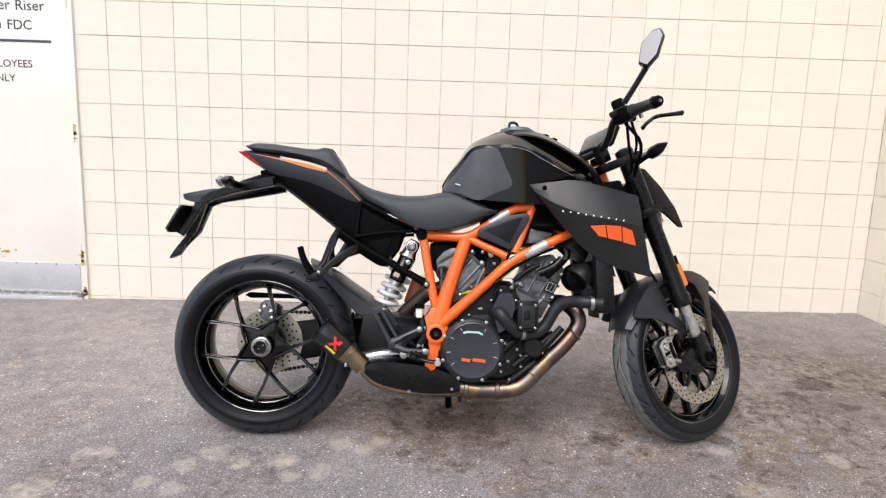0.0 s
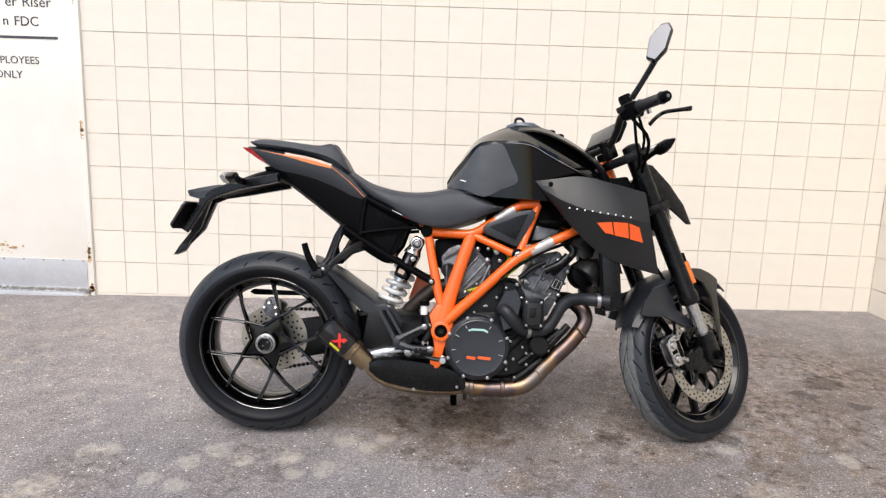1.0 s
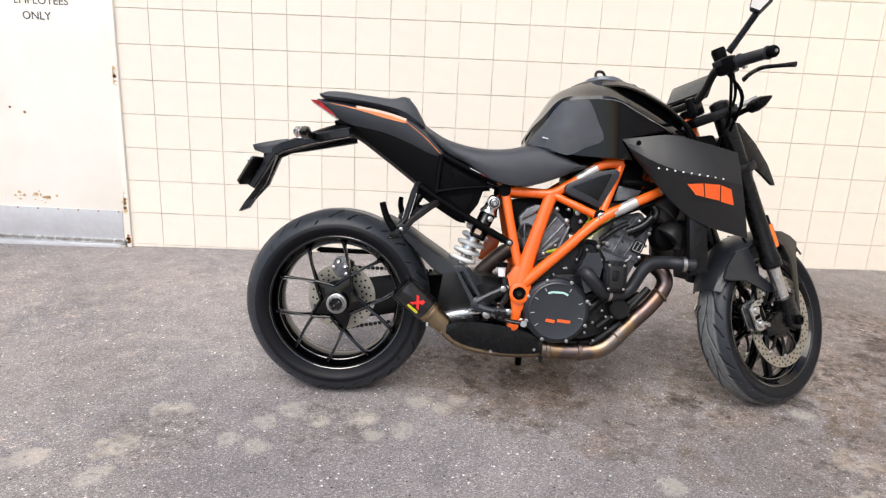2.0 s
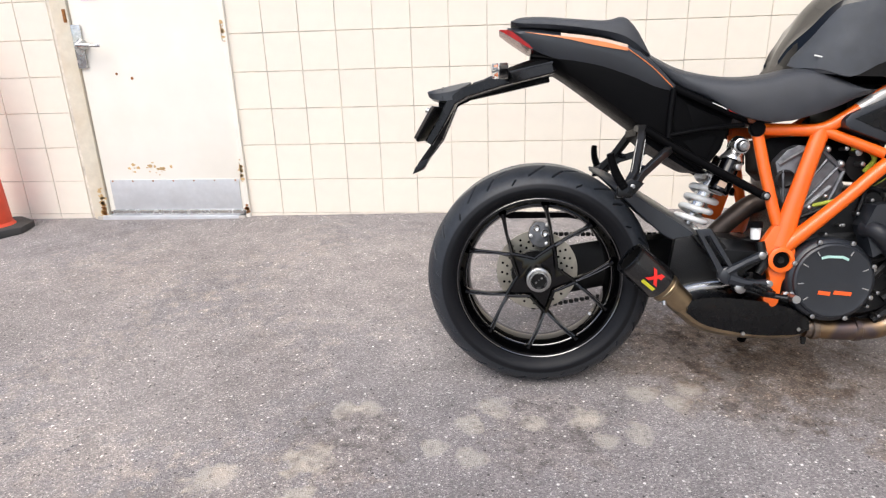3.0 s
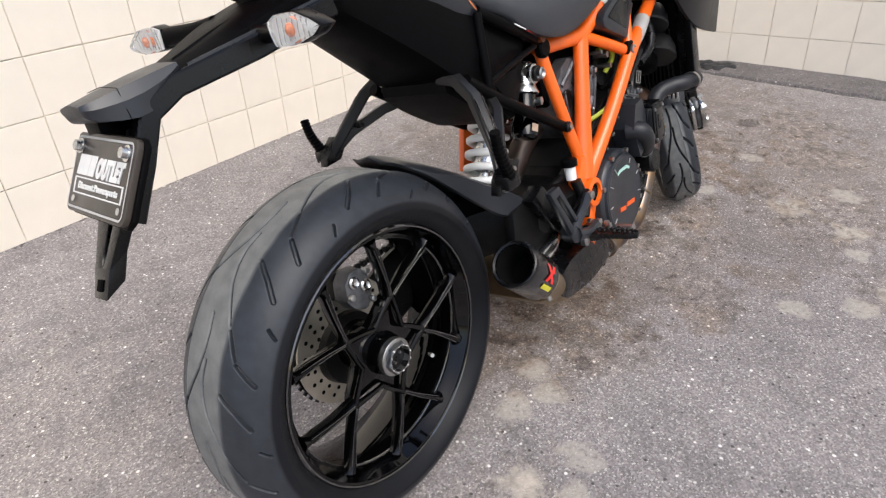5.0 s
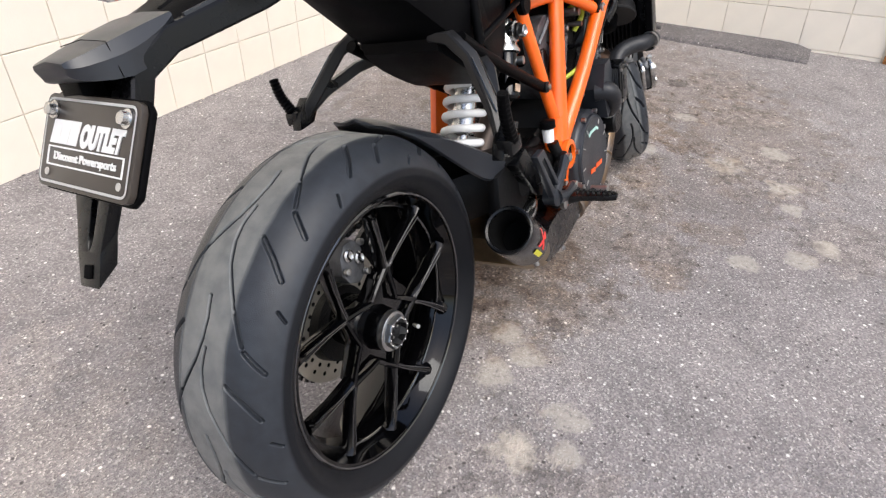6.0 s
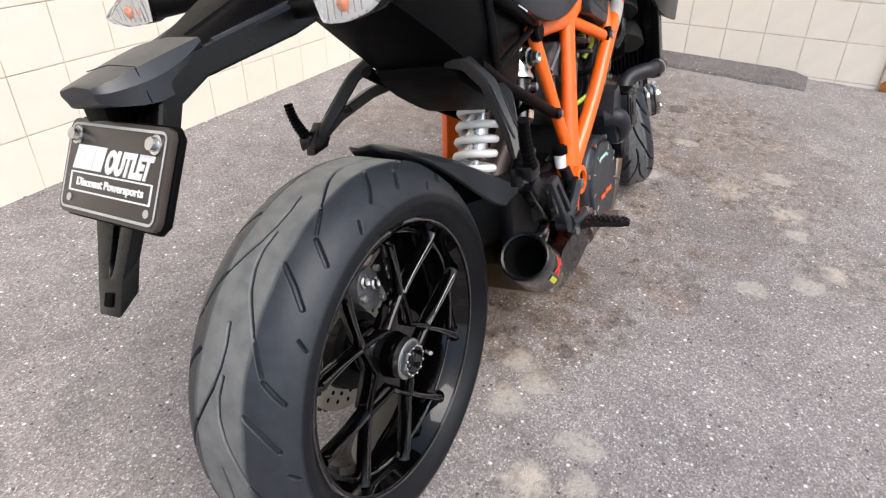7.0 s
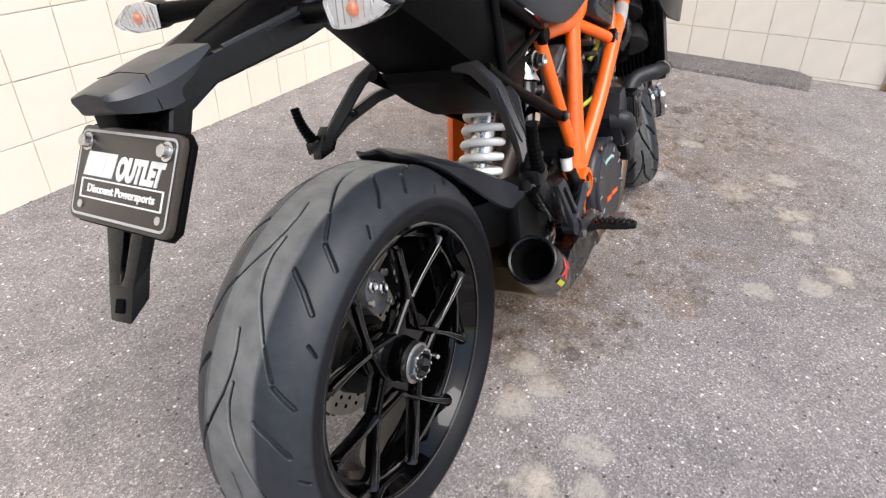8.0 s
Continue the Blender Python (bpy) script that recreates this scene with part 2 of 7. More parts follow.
def asphalt(name, light=1.0, spots=()):
    """Old asphalt: pale and pink stone chips in dark binder, worn light spots, dark oil drips, broad areas tinted for
    shade and for light, broad tone.
    """
    m = bpy.data.materials.new(name)
    m.use_nodes = True
    n, l = m.node_tree.nodes, m.node_tree.links
    p = n["Principled BSDF"]
    tc = n.new("ShaderNodeTexCoord")

    def noise_tex(scale, detail=4.0):
        t = n.new("ShaderNodeTexNoise")
        t.inputs["Scale"].default_value, t.inputs["Detail"].default_value = scale, detail
        l.new(tc.outputs["Object"], t.inputs["Vector"])
        return t

    def ramp(source, *stops):
        r = n.new("ShaderNodeValToRGB")
        e = r.color_ramp.elements
        e[0].position, e[0].color = stops[0][0], (*stops[0][1], 1)
        e[1].position, e[1].color = stops[-1][0], (*stops[-1][1], 1)
        for pos, c in stops[1:-1]:
            e.new(pos).color = (*c, 1)
        l.new(source, r.inputs["Fac"])
        return r.outputs["Color"]

    def mixed(fac, a, b, mode="MIX"):
        x = n.new("ShaderNodeMix"); x.data_type = "RGBA"; x.blend_type = mode
        for sock, v in (("Factor", fac), ("A", a), ("B", b)):
            if isinstance(v, (tuple, float)):
                x.inputs[sock].default_value = (*v, 1) if isinstance(v, tuple) else v
            else:
                l.new(v, x.inputs[sock])
        return x.outputs["Result"]

    # stone chips
    chips = n.new("ShaderNodeTexVoronoi")
    chips.inputs["Scale"].default_value, chips.inputs["Randomness"].default_value = 260, 1.0
    l.new(tc.outputs["Object"], chips.inputs["Vector"])
    sep = n.new("ShaderNodeSeparateColor")
    l.new(chips.outputs["Color"], sep.inputs[0])
    g = lambda *c: tuple(v * light for v in c)
    chip = ramp(sep.outputs[0], (0.0, g(0.125, 0.116, 0.115)), (0.35, g(0.166, 0.154, 0.153)), (0.72, g(0.212, 0.196, 0.192)), (0.93, g(0.268, 0.245, 0.238)), (0.99, g(0.4, 0.38, 0.366)))
    coarse = n.new("ShaderNodeTexVoronoi")
    coarse.inputs["Scale"].default_value = 85
    l.new(tc.outputs["Object"], coarse.inputs["Vector"])
    sep2 = n.new("ShaderNodeSeparateColor")
    l.new(coarse.outputs["Color"], sep2.inputs[0])
    big = ramp(sep2.outputs[1], (0.965, (0, 0, 0)), (0.978, (1, 1, 1)))
    near = ramp(coarse.outputs["Distance"], (0.22, (1, 1, 1)), (0.42, (0, 0, 0)))
    big = mixed(1.0, big, near, "MULTIPLY")
    pit = mixed(1.0, ramp(sep2.outputs[0], (0.04, (1, 1, 1)), (0.06, (0, 0, 0))), near, "MULTIPLY")
    col = mixed(pit, chip, g(0.06, 0.055, 0.054))
    col = mixed(big, col, g(0.6, 0.58, 0.56))
    # broad tone
    tone = ramp(noise_tex(1.3, 6).outputs["Fac"], (0.3, (0.85, 0.84, 0.84)), (0.7, (1.12, 1.12, 1.11)))
    col = mixed(1.0, col, tone, "MULTIPLY")
    mid = ramp(noise_tex(9, 5).outputs["Fac"], (0.32, (0.86, 0.86, 0.86)), (0.62, (1.06, 1.05, 1.05)))
    col = mixed(1.0, col, mid, "MULTIPLY")
    # worn spots and drips where they lie, with shade and light painted round the bike
    wob = noise_tex(16, 4)
    grit = noise_tex(70, 3)
    pits = noise_tex(30, 7)
    broken = ramp(pits.outputs["Fac"], (0.34, (0.56, 0.53, 0.5)), (0.46, (0.9, 0.87, 0.84)), (0.62, (1.22, 1.18, 1.12)))
    bare = ramp(grit.outputs["Fac"], (0.28, g(0.15, 0.135, 0.12)), (0.4, g(0.29, 0.265, 0.235)), (0.7, g(0.36, 0.328, 0.29)))
    for x, y, r, kind in spots:
        d = n.new("ShaderNodeVectorMath"); d.operation = "DISTANCE"
        flat = n.new("ShaderNodeVectorMath"); flat.operation = "MULTIPLY"
        flat.inputs[1].default_value = (1, 1, 0)
        l.new(tc.outputs["Object"], flat.inputs[0])
        l.new(flat.outputs[0], d.inputs[0])
        d.inputs[1].default_value = (x, y, 0)
        a = n.new("ShaderNodeMath"); a.operation = "MULTIPLY_ADD"; a.inputs[1].default_value = r * 1.7
        l.new(wob.outputs["Fac"], a.inputs[0]); l.new(d.outputs["Value"], a.inputs[2])
        a2 = n.new("ShaderNodeMath"); a2.operation = "MULTIPLY_ADD"; a2.inputs[1].default_value = r * 0.8
        l.new(grit.outputs["Fac"], a2.inputs[0]); l.new(a.outputs[0], a2.inputs[2])
        mr = n.new("ShaderNodeMapRange"); mr.interpolation_type = "SMOOTHSTEP"
        mr.inputs["From Min"].default_value, mr.inputs["From Max"].default_value = r * 1.85, r * 2.25
        # the broad brown tint serves for shade as well as for stains
        strength, tint = {"worn": (0.66, None), "drip": (0.7, (0.42, 0.4, 0.39)), "pale_light": (0.6, (1.22, 1.18, 1.12)), "oil_shade": (0.36, (0.72, 0.66, 0.6)), "ravel": (0.75, None), "rust": (0.6, (1.0, 0.92, 0.83))}[kind]
        mr.inputs["To Min"].default_value, mr.inputs["To Max"].default_value = strength, 0.0
        l.new(a2.outputs[0], mr.inputs["Value"])
        if kind == "worn":          # binder polished off: pale tan stone with pits left dark
            col = mixed(mr.outputs["Result"], col, bare)
        elif kind == "ravel":       # broken surface: the same chips, holes dark and crumbs pale
            col = mixed(mr.outputs["Result"], col, broken, "MULTIPLY")
        else:
            col = mixed(mr.outputs["Result"], col, tint, "MULTIPLY")
    l.new(col, p.inputs["Base Color"])
    p.inputs["Roughness"].default_value = 0.85
    p.inputs["Specular IOR Level"].default_value = 0.3
    b = n.new("ShaderNodeBump")
    b.inputs["Strength"].default_value, b.inputs["Distance"].default_value = 0.7, 0.004
    add = n.new("ShaderNodeMath"); add.operation = "MULTIPLY_ADD"; add.inputs[1].default_value = 1.5
    l.new(grit.outputs["Fac"], add.inputs[0]); l.new(chips.outputs["Distance"], add.inputs[2])
    l.new(add.outputs[0], b.inputs["Height"])
    l.new(b.outputs["Normal"], p.inputs["Normal"])
    return m


SPOTS = [(-1.32, 1.15, .07, "worn"), (-1.09, 1.22, .075, "worn"), (-1.05, 1.45, .05, "worn"), (-.97, 1.46, .045, "worn"), (-.67, 1.38, .05, "worn"),
         (-.60, 1.47, .06, "worn"), (-.76, 1.28, .045, "worn"), (-.66, 1.24, .05, "worn"), (-.30, 1.32, .05, "worn"), (-.21, 1.35, .055, "worn"),
         (-.34, 1.42, .055, "worn"), (-.17, 1.55, .055, "worn"), (-.09, 1.51, .045, "worn"), (-.03, 1.58, .05, "worn"), (-1.08, 1.08, .06, "worn"),
         (-.49, 1.39, .045, "worn"), (.06, 1.49, .03, "drip"), (.60, 1.11, .05, "worn"), (.70, .97, .055, "worn"), (.80, .90, .05, "worn"),
         (-.35, 1.43, .05, "worn"), (1.22, 1.27, .09, "worn"), (1.14, 1.07, .07, "worn"), (1.35, 1.45, .16, "oil_shade"), (1.8, 1.95, .2, "oil_shade"), (.94, 1.75, .2, "oil_shade"), (.35, 1.75, .22, "oil_shade"), (1.25, 1.15, .3, "ravel"), (.85, .85, .2, "ravel"), (1.75, 1.3, .22, "ravel"), (-.45, 1.38, .22, "ravel"), (-1.0, 1.3, .2, "ravel"), (.15, 1.45, .14, "ravel")]
# broad dark areas: stains, plus shade painted below and right of the bike
SPOTS += [(1.3, 2.0, .6, "oil_shade"), (2.05, 1.8, .62, "oil_shade"), (.6, 1.95, .45, "oil_shade"), (1.25, 2.75, .4, "oil_shade"), (.2, 1.9, .3, "oil_shade"), (1.7, 1.35, .5, "oil_shade"), (.2, 1.62, .26, "oil_shade"), (.55, 1.5, .3, "oil_shade"), (1.0, 1.75, .3, "ravel"), (1.55, 1.75, .34, "ravel"), (2.1, 1.4, .25, "ravel"), (1.9, 2.4, .3, "ravel"), (.5, 1.35, .16, "ravel"),
          (1.75, 2.05, .06, "drip"), (1.92, 1.95, .05, "drip"), (2.0, 1.62, .06, "drip"), (1.62, 1.5, .045, "drip"), (.15, 2.0, .06, "drip"), (.36, 1.95, .07, "drip"), (0.0, 1.9, .05, "drip"), (.02, 1.72, .025, "drip"), (1.15, 2.35, .06, "drip")]
SPOTS += [(1.75, 2.35, .75, "oil_shade"), (2.3, 2.9, .8, "oil_shade"), (1.1, 2.5, .5, "oil_shade"), (2.35, 2.1, .6, "oil_shade"), (1.5, 1.2, .45, "oil_shade"), (1.0, 1.35, .34, "oil_shade"), (1.45, 2.05, .3, "ravel"), (2.15, 2.25, .34, "ravel"), (1.1, 2.05, .22, "ravel"), (1.75, 2.75, .3, "ravel"), (.75, 1.5, .2, "ravel"),
          (1.35, 1.9, .09, "drip"), (1.9, 2.2, .1, "drip"), (2.2, 2.05, .08, "drip"), (1.55, 2.3, .07, "drip"), (.8, 1.62, .07, "drip"), (1.25, 1.62, .06, "drip")]
# brighter light on the left of the lot, painted as paler ground
SPOTS += [(-2.1, 2.9, .75, "pale_light"), (-1.2, 2.5, .7, "pale_light"), (-2.6, 2.1, .8, "pale_light"), (-1.7, 1.6, .6, "pale_light"), (-1.9, .95, .5, "pale_light"), (-1.2, .9, .42, "pale_light")]
# shade under the engine darkened into the ground, over broken surface
SPOTS += [(-.05, 1.86, .3, "oil_shade"), (.1, 1.74, .36, "oil_shade"), (.38, 1.66, .32, "oil_shade"), (.25, 1.75, .3, "oil_shade"), (.3, 2.0, .3, "oil_shade"), (.0, 1.8, .22, "ravel"), (.27, 1.72, .2, "ravel"), (.2, 1.98, .24, "ravel"), (-.2, 1.92, .14, "ravel")]
SPOTS += [(.72, 1.22, .09, "rust"), (.95, 1.5, .12, "rust"), (1.4, 1.6, .14, "rust"), (.4, 1.3, .08, "rust"), (1.0, 1.02, .045, "worn"), (1.42, 1.12, .06, "worn"), (1.6, 1.5, .05, "worn"), (1.2, 1.55, .05, "worn")]
ASPHALT = asphalt("old asphalt", 1.46, SPOTS)
ASPHALT_PATCH = asphalt("patched asphalt", 0.85)
DEBRIS = material("black crumpled debris", (0.02, 0.02, 0.022), 0.6, bump=0.8, bump_scale=90)


# ---- mesh helpers ----
def part(name, bm, mat, parent=None, label="", sharp=38, m=None):
    """Links a bmesh as ONE mesh object under a thing or a part."""
    me = bpy.data.meshes.new(name)
    bmesh.ops.recalc_face_normals(bm, faces=bm.faces)
    bm.to_mesh(me)
    bm.free()
    me.materials.append(mat)
    me.polygons.foreach_set("use_smooth", [True] * len(me.polygons))
    me.set_sharp_from_angle(angle=radians(sharp))
    ob = new(name, me)
    ob.parent = parent
    if m is not None:
        ob.matrix_basis = m
    if label:
        tagged(ob, label)
    return ob


def catmull(pts, k, closed=False):
    """Points on a smooth curve through pts, k steps a span."""
    P = np.array(pts, float)
    if k <= 1 or len(P) < 3:
        return P
    nseg = len(P) if closed else len(P) - 1
    out = []
    for i in range(nseg):
        if closed:
            a, b, c, d = P[i - 1], P[i], P[(i + 1) % len(P)], P[(i + 2) % len(P)]
        else:
            b, c = P[i], P[i + 1]
            a = P[i - 1] if i else 2 * b - c
            d = P[i + 2] if i + 2 < len(P) else 2 * c - b
        for s in range(k):
            t = s / k
            out.append(0.5 * (2 * b + (c - a) * t + (2 * a - 5 * b + 4 * c - d) * t * t + (3 * b - a - 3 * c + d) * t ** 3))
    if not closed:
        out.append(P[-1])
    return np.array(out)


def skin(bm, rings, cap=True):
    """Faces between rings of equal count; ends closed."""
    vs = [[bm.verts.new(p) for p in r] for r in rings]
    n = len(vs[0])
    for a, b in zip(vs, vs[1:]):
        for i in range(n):
            bm.faces.new((a[i], a[(i + 1) % n], b[(i + 1) % n], b[i]))
    if cap:
        bm.faces.new(vs[0])
        bm.faces.new(vs[-1])
    return bm


def tube(pts, r, bm=None, seg=14, k=5, flat=1.0):
    """A round bar along a smooth curve; r one radius or one a point."""
    bm = bm or bmesh.new()
    rs = r if isinstance(r, (list, tuple)) else [r] * len(pts)
    P = catmull([(*p, q) for p, q in zip(pts, rs)], k)
    rings, up = [], None
    for i, p in enumerate(P):
        d = Vector(P[min(i + 1, len(P) - 1)][:3]) - Vector(P[max(i - 1, 0)][:3])
        d.normalize()
        if up is None:
            up = d.orthogonal().normalized()
        up = (up - d * up.dot(d)).normalized()
        s = d.cross(up)
        c = Vector(p[:3])
        rings.append([c + (up * math.cos(a) + s * math.sin(a) * flat) * p[3] for a in (2 * math.pi * j / seg for j in range(seg))])
    return skin(bm, rings)


def lathe(profile, centre=(0, 0, 0), axis="y", seg=48, bm=None, closed=False):
    """Turns (along, radius) pairs about an axis through centre."""
    bm = bm or bmesh.new()
    c = Vector(centre)
    ax = {"x": ((1, 0, 0), (0, 1, 0), (0, 0, 1)), "y": ((0, 1, 0), (1, 0, 0), (0, 0, 1)), "z": ((0, 0, 1), (1, 0, 0), (0, 1, 0))}[axis] if isinstance(axis, str) else None
    if ax is None:
        d = Vector(axis).normalized()
        o = d.orthogonal().normalized()
        ax = (d, o, d.cross(o))
    d, u, v = (Vector(a) for a in ax)
    rings = [[c + d * h + (u * math.cos(a) + v * math.sin(a)) * max(r, 1e-4) for a in (2 * math.pi * j / seg for j in range(seg))] for h, r in profile]
    if closed:
        vs = [[bm.verts.new(p) for p in r] for r in rings]
        for a, b in zip(vs, vs[1:] + vs[:1]):
            for i in range(seg):
                bm.faces.new((a[i], a[(i + 1) % seg], b[(i + 1) % seg], b[i]))
        return bm
    return skin(bm, rings)


def slab(outline, y0, y1, bevel=0.004, bm=None, plane="xz", steps=2):
    """A plate: an outline drawn in a plane, with thickness from y0 to y1 and rounded edges."""
    own = bmesh.new()
    put_ = {"xz": lambda a, b, t: (a, t, b), "xy": lambda a, b, t: (a, b, t), "yz": lambda a, b, t: (t, a, b)}[plane]
    lo = [own.verts.new(put_(a, b, y0)) for a, b in outline]
    hi = [own.verts.new(put_(a, b, y1)) for a, b in outline]
    n = len(outline)
    own.faces.new(lo)
    own.faces.new(hi)
    for i in range(n):
        own.faces.new((lo[i], lo[(i + 1) % n], hi[(i + 1) % n], hi[i]))
    bmesh.ops.recalc_face_normals(own, faces=own.faces)
    if bevel:
        bmesh.ops.bevel(own, geom=own.edges[:], offset=bevel, segments=steps, profile=0.6, affect="EDGES", clamp_overlap=True)
    return merged(bm, own)


def merged(bm, own):
    if bm is None:
        return own
    me = bpy.data.meshes.new("tmp")
    own.to_mesh(me)
    own.free()
    bm.from_mesh(me)
    bpy.data.meshes.remove(me)
    return bm


def box(cx, cy, cz, sx, sy, sz, bevel=0.004, bm=None, m=None, steps=2):
    own = bmesh.new()
    bmesh.ops.create_cube(own, size=1)
    bmesh.ops.scale(own, vec=(sx, sy, sz), verts=own.verts)
    if bevel:
        bmesh.ops.bevel(own, geom=own.edges[:], offset=min(bevel, 0.45 * min(sx, sy, sz)), segments=steps, profile=0.6, affect="EDGES")
    if m is not None:
        own.transform(m)
    bmesh.ops.translate(own, vec=(cx, cy, cz), verts=own.verts)
    return merged(bm, own)


def sym(x, pts):
    """A ring at station x from (half-width, z) pairs, top middle to bottom middle, mirrored."""
    right = [(x, -w, z) for w, z in pts]
    left = [(x, w, z) for w, z in reversed(pts) if w > 1e-5]
    return right + left


def loft(stations, k=4, ring_k=1):
    """A smooth skin through rings given by station."""
    A = np.array(stations, float)
    if ring_k > 1:
        A = np.array([catmull(r, ring_k, closed=True) for r in A])
    flat = catmull(A.reshape(len(A), -1), k)
    return skin(bmesh.new(), flat.reshape(len(flat), -1, 3))


def bolt(p, r=0.008, h=0.008, parent=None, axis=(0, -1, 0), mat=None, name="bolt", m=None):
    bm = lathe([(0, r), (h * 0.7, r), (h, r * 0.8), (h, r * 0.45), (h * 0.5, r * 0.4)], p, axis, seg=12)
    return part(name, bm, mat or STEEL, parent, m=m)


def words(text, size, mat, m, parent, name="lettering", depth=0.0006, squash=1.0, slant=0.0, bold=0.0, width=0.0):
    cu = bpy.data.curves.new("words", "FONT")
    cu.body, cu.size, cu.extrude, cu.resolution_u = text, size, depth, 3
    cu.shear, cu.offset = slant, bold
    tmp = bpy.data.objects.new("words", cu)
    me = bpy.data.meshes.new_from_object(tmp)
    bpy.data.objects.remove(tmp)
    me.materials.clear()
    me.materials.append(mat)
    if width:
        squash = width / max(v.co.x for v in me.vertices)
    for v in me.vertices:
        v.co.x *= squash
    ob = new(name, me)
    ob.parent, ob.matrix_basis = parent, m
    return ob


# ---- ground ----
def ground_z(x, y):
    return 0.010 + 0.0134 * x + 0.0263 * (y - 3.4)


def build_ground():
    near_x, near_y = np.arange(-5.0, 4.01, 0.06), np.arange(-3.0, 3.61, 0.06)
    far = np.array([0.3, 0.8, 2, 5, 12, 30, 80, 200, 500])
    xs = np.concatenate([near_x[0] - far[::-1], near_x, near_x[-1] + far])
    ys = np.concatenate([near_y[0] - far[::-1], near_y, near_y[-1] + far])
    verts = []
    for y in ys:
        for x in xs:
            z = ground_z(min(max(x, -8), 6), min(max(y, -8), 6))
            z += 0.004 * noise.noise((x * 1.3, y * 1.3, 0)) + 0.0015 * noise.noise((x * 7, y * 7, 3))
            verts.append((x, y, z))
    w = len(xs)
    faces = [(j * w + i, j * w + i + 1, (j + 1) * w + i + 1, (j + 1) * w + i) for j in range(len(ys) - 1) for i in range(w - 1)]
    me = bpy.data.meshes.new("ground")
    me.from_pydata(verts, [], faces)
    me.materials.append(ASPHALT)
    me.polygons.foreach_set("use_smooth", [True] * len(me.polygons))
    tagged(new("ground", me), "old grey asphalt lot with pale worn spots", "ground", kind="structure")


build_ground()

# ---- walls ----
T = 0.2032
WALL_Y, WALL_X0, WALL2_X = 3.4, -1.9, 2.875
DOOR_L, DOOR_R = WALL_X0 - 6 * T + 0.03, WALL_X0 - T + 0.006
WALL_TOP = 22 * T
T2 = 0.2025


def solid(name, boxes, mat, label, kind="structure", category="wall"):
    bm = bmesh.new()
    for x0, x1, y0, y1, z0, z1 in boxes:
        box((x0 + x1) / 2, (y0 + y1) / 2, (z0 + z1) / 2, x1 - x0, y1 - y0, z1 - z0, 0, bm)
    return tagged(part(name, bm, mat), label, category, kind=kind)


D2_A, D2_B = 0.76, -0.26      # the second door's opening along the side wall
wall_north = solid("wall_north", [(-9, DOOR_L, WALL_Y + .006, WALL_Y + .2, -.4, WALL_TOP), (DOOR_R, WALL2_X + .2, WALL_Y + .006, WALL_Y + .2, -.4, WALL_TOP),
                                  (DOOR_L, DOOR_R, WALL_Y + .006, WALL_Y + .2, 2.134, WALL_TOP)], MORTAR, "cream painted concrete block wall in stack bond")
wall_east = solid("wall_east", [(WALL2_X + .006, WALL2_X + .2, D2_A, WALL_Y + .006, -.4, WALL_TOP), (WALL2_X + .006, WALL2_X + .2, -7, D2_B, -.4, WALL_TOP),
                                (WALL2_X + .006, WALL2_X + .2, D2_B, D2_A, 2.134, WALL_TOP)], MORTAR, "cream painted concrete block side wall")


def block_mesh(w, h, along):
    """A block's face: chamfered edges proud of the joint."""
    bm = bmesh.new()
    j, c, d = 0.0018, 0.0014, 0.03
    a, b = w / 2 - j, h / 2 - j * 1.2
    rings = [[(-a, d, -b), (a, d, -b), (a, d, b), (-a, d, b)], [(-a, c, -b), (a, c, -b), (a, c, b), (-a, c, b)],
             [(-a + c, 0, -b + c), (a - c, 0, -b + c), (a - c, 0, b - c), (-a + c, 0, b - c)]]
    if along == "y":
        rings = [[(y, -x, z) for x, y, z in r] for r in rings]
    skin(bm, rings)
    bmesh.ops.recalc_face_normals(bm, faces=bm.faces)
    me = bpy.data.meshes.new("block")
    bm.to_mesh(me)
    bm.free()
    me.materials.append(BLOCK)
    return me




def build_door(name, label, m, width, left_jamb, right_jamb, first):
    """A flush steel door in its frame; local x along the wall, y into it, z up, origin at the opening's left foot."""
    door = tagged(new(name), label, "door", kind="structure")
    door.matrix_basis = m
    h = 2.134
    part("jamb", box(left_jamb / 2, 0.05, h / 2 - .15, left_jamb, 0.13, h + .3, 0.004), JAMBPAINT, door, "yellowed jamb with rust at its foot")
    part("jamb", box(width - right_jamb / 2, 0.05, h / 2 - .15, right_jamb, 0.13, h + .3, 0.003), DOORPAINT, door)
    part("head", box(width / 2, 0.05, h - .025, width - left_jamb - right_jamb, 0.13, 0.05, 0.003), JAMBPAINT, door)
    a, b = left_jamb + .004, width - right_jamb - .004
    panel = part("panel", box((a + b) / 2, 0.025, 1.045, b - a, 0.045, 2.06, 0.003), DOORPAINT, door, "cream painted steel door leaf")
    part("threshold", box(width / 2, 0.02, -.03, b - a, 0.12, 0.05, 0.004), KICK, door, "grey metal threshold")
    return door, panel, a, b


door_1, panel_1, pa, pb = build_door("door_1", "cream steel riser room door with kick plate, closed", pose(DOOR_L, WALL_Y - .004, 0), DOOR_R - DOOR_L, 0.095, 0.028, True)
kx0, kx1 = -2.955 - DOOR_L, -2.148 - DOOR_L
kick = part("kick_plate", box((kx0 + kx1) / 2, -.0, 0.118, kx1 - kx0, 0.006, 0.185, 0.002), KICK, door_1, "scuffed grey metal kick plate")
part("sweep", box((kx0 + kx1) / 2, -.006, 0.012, kx1 - kx0 + .02, 0.014, 0.03, 0.004), SILVER, door_1, "bright metal door sweep")
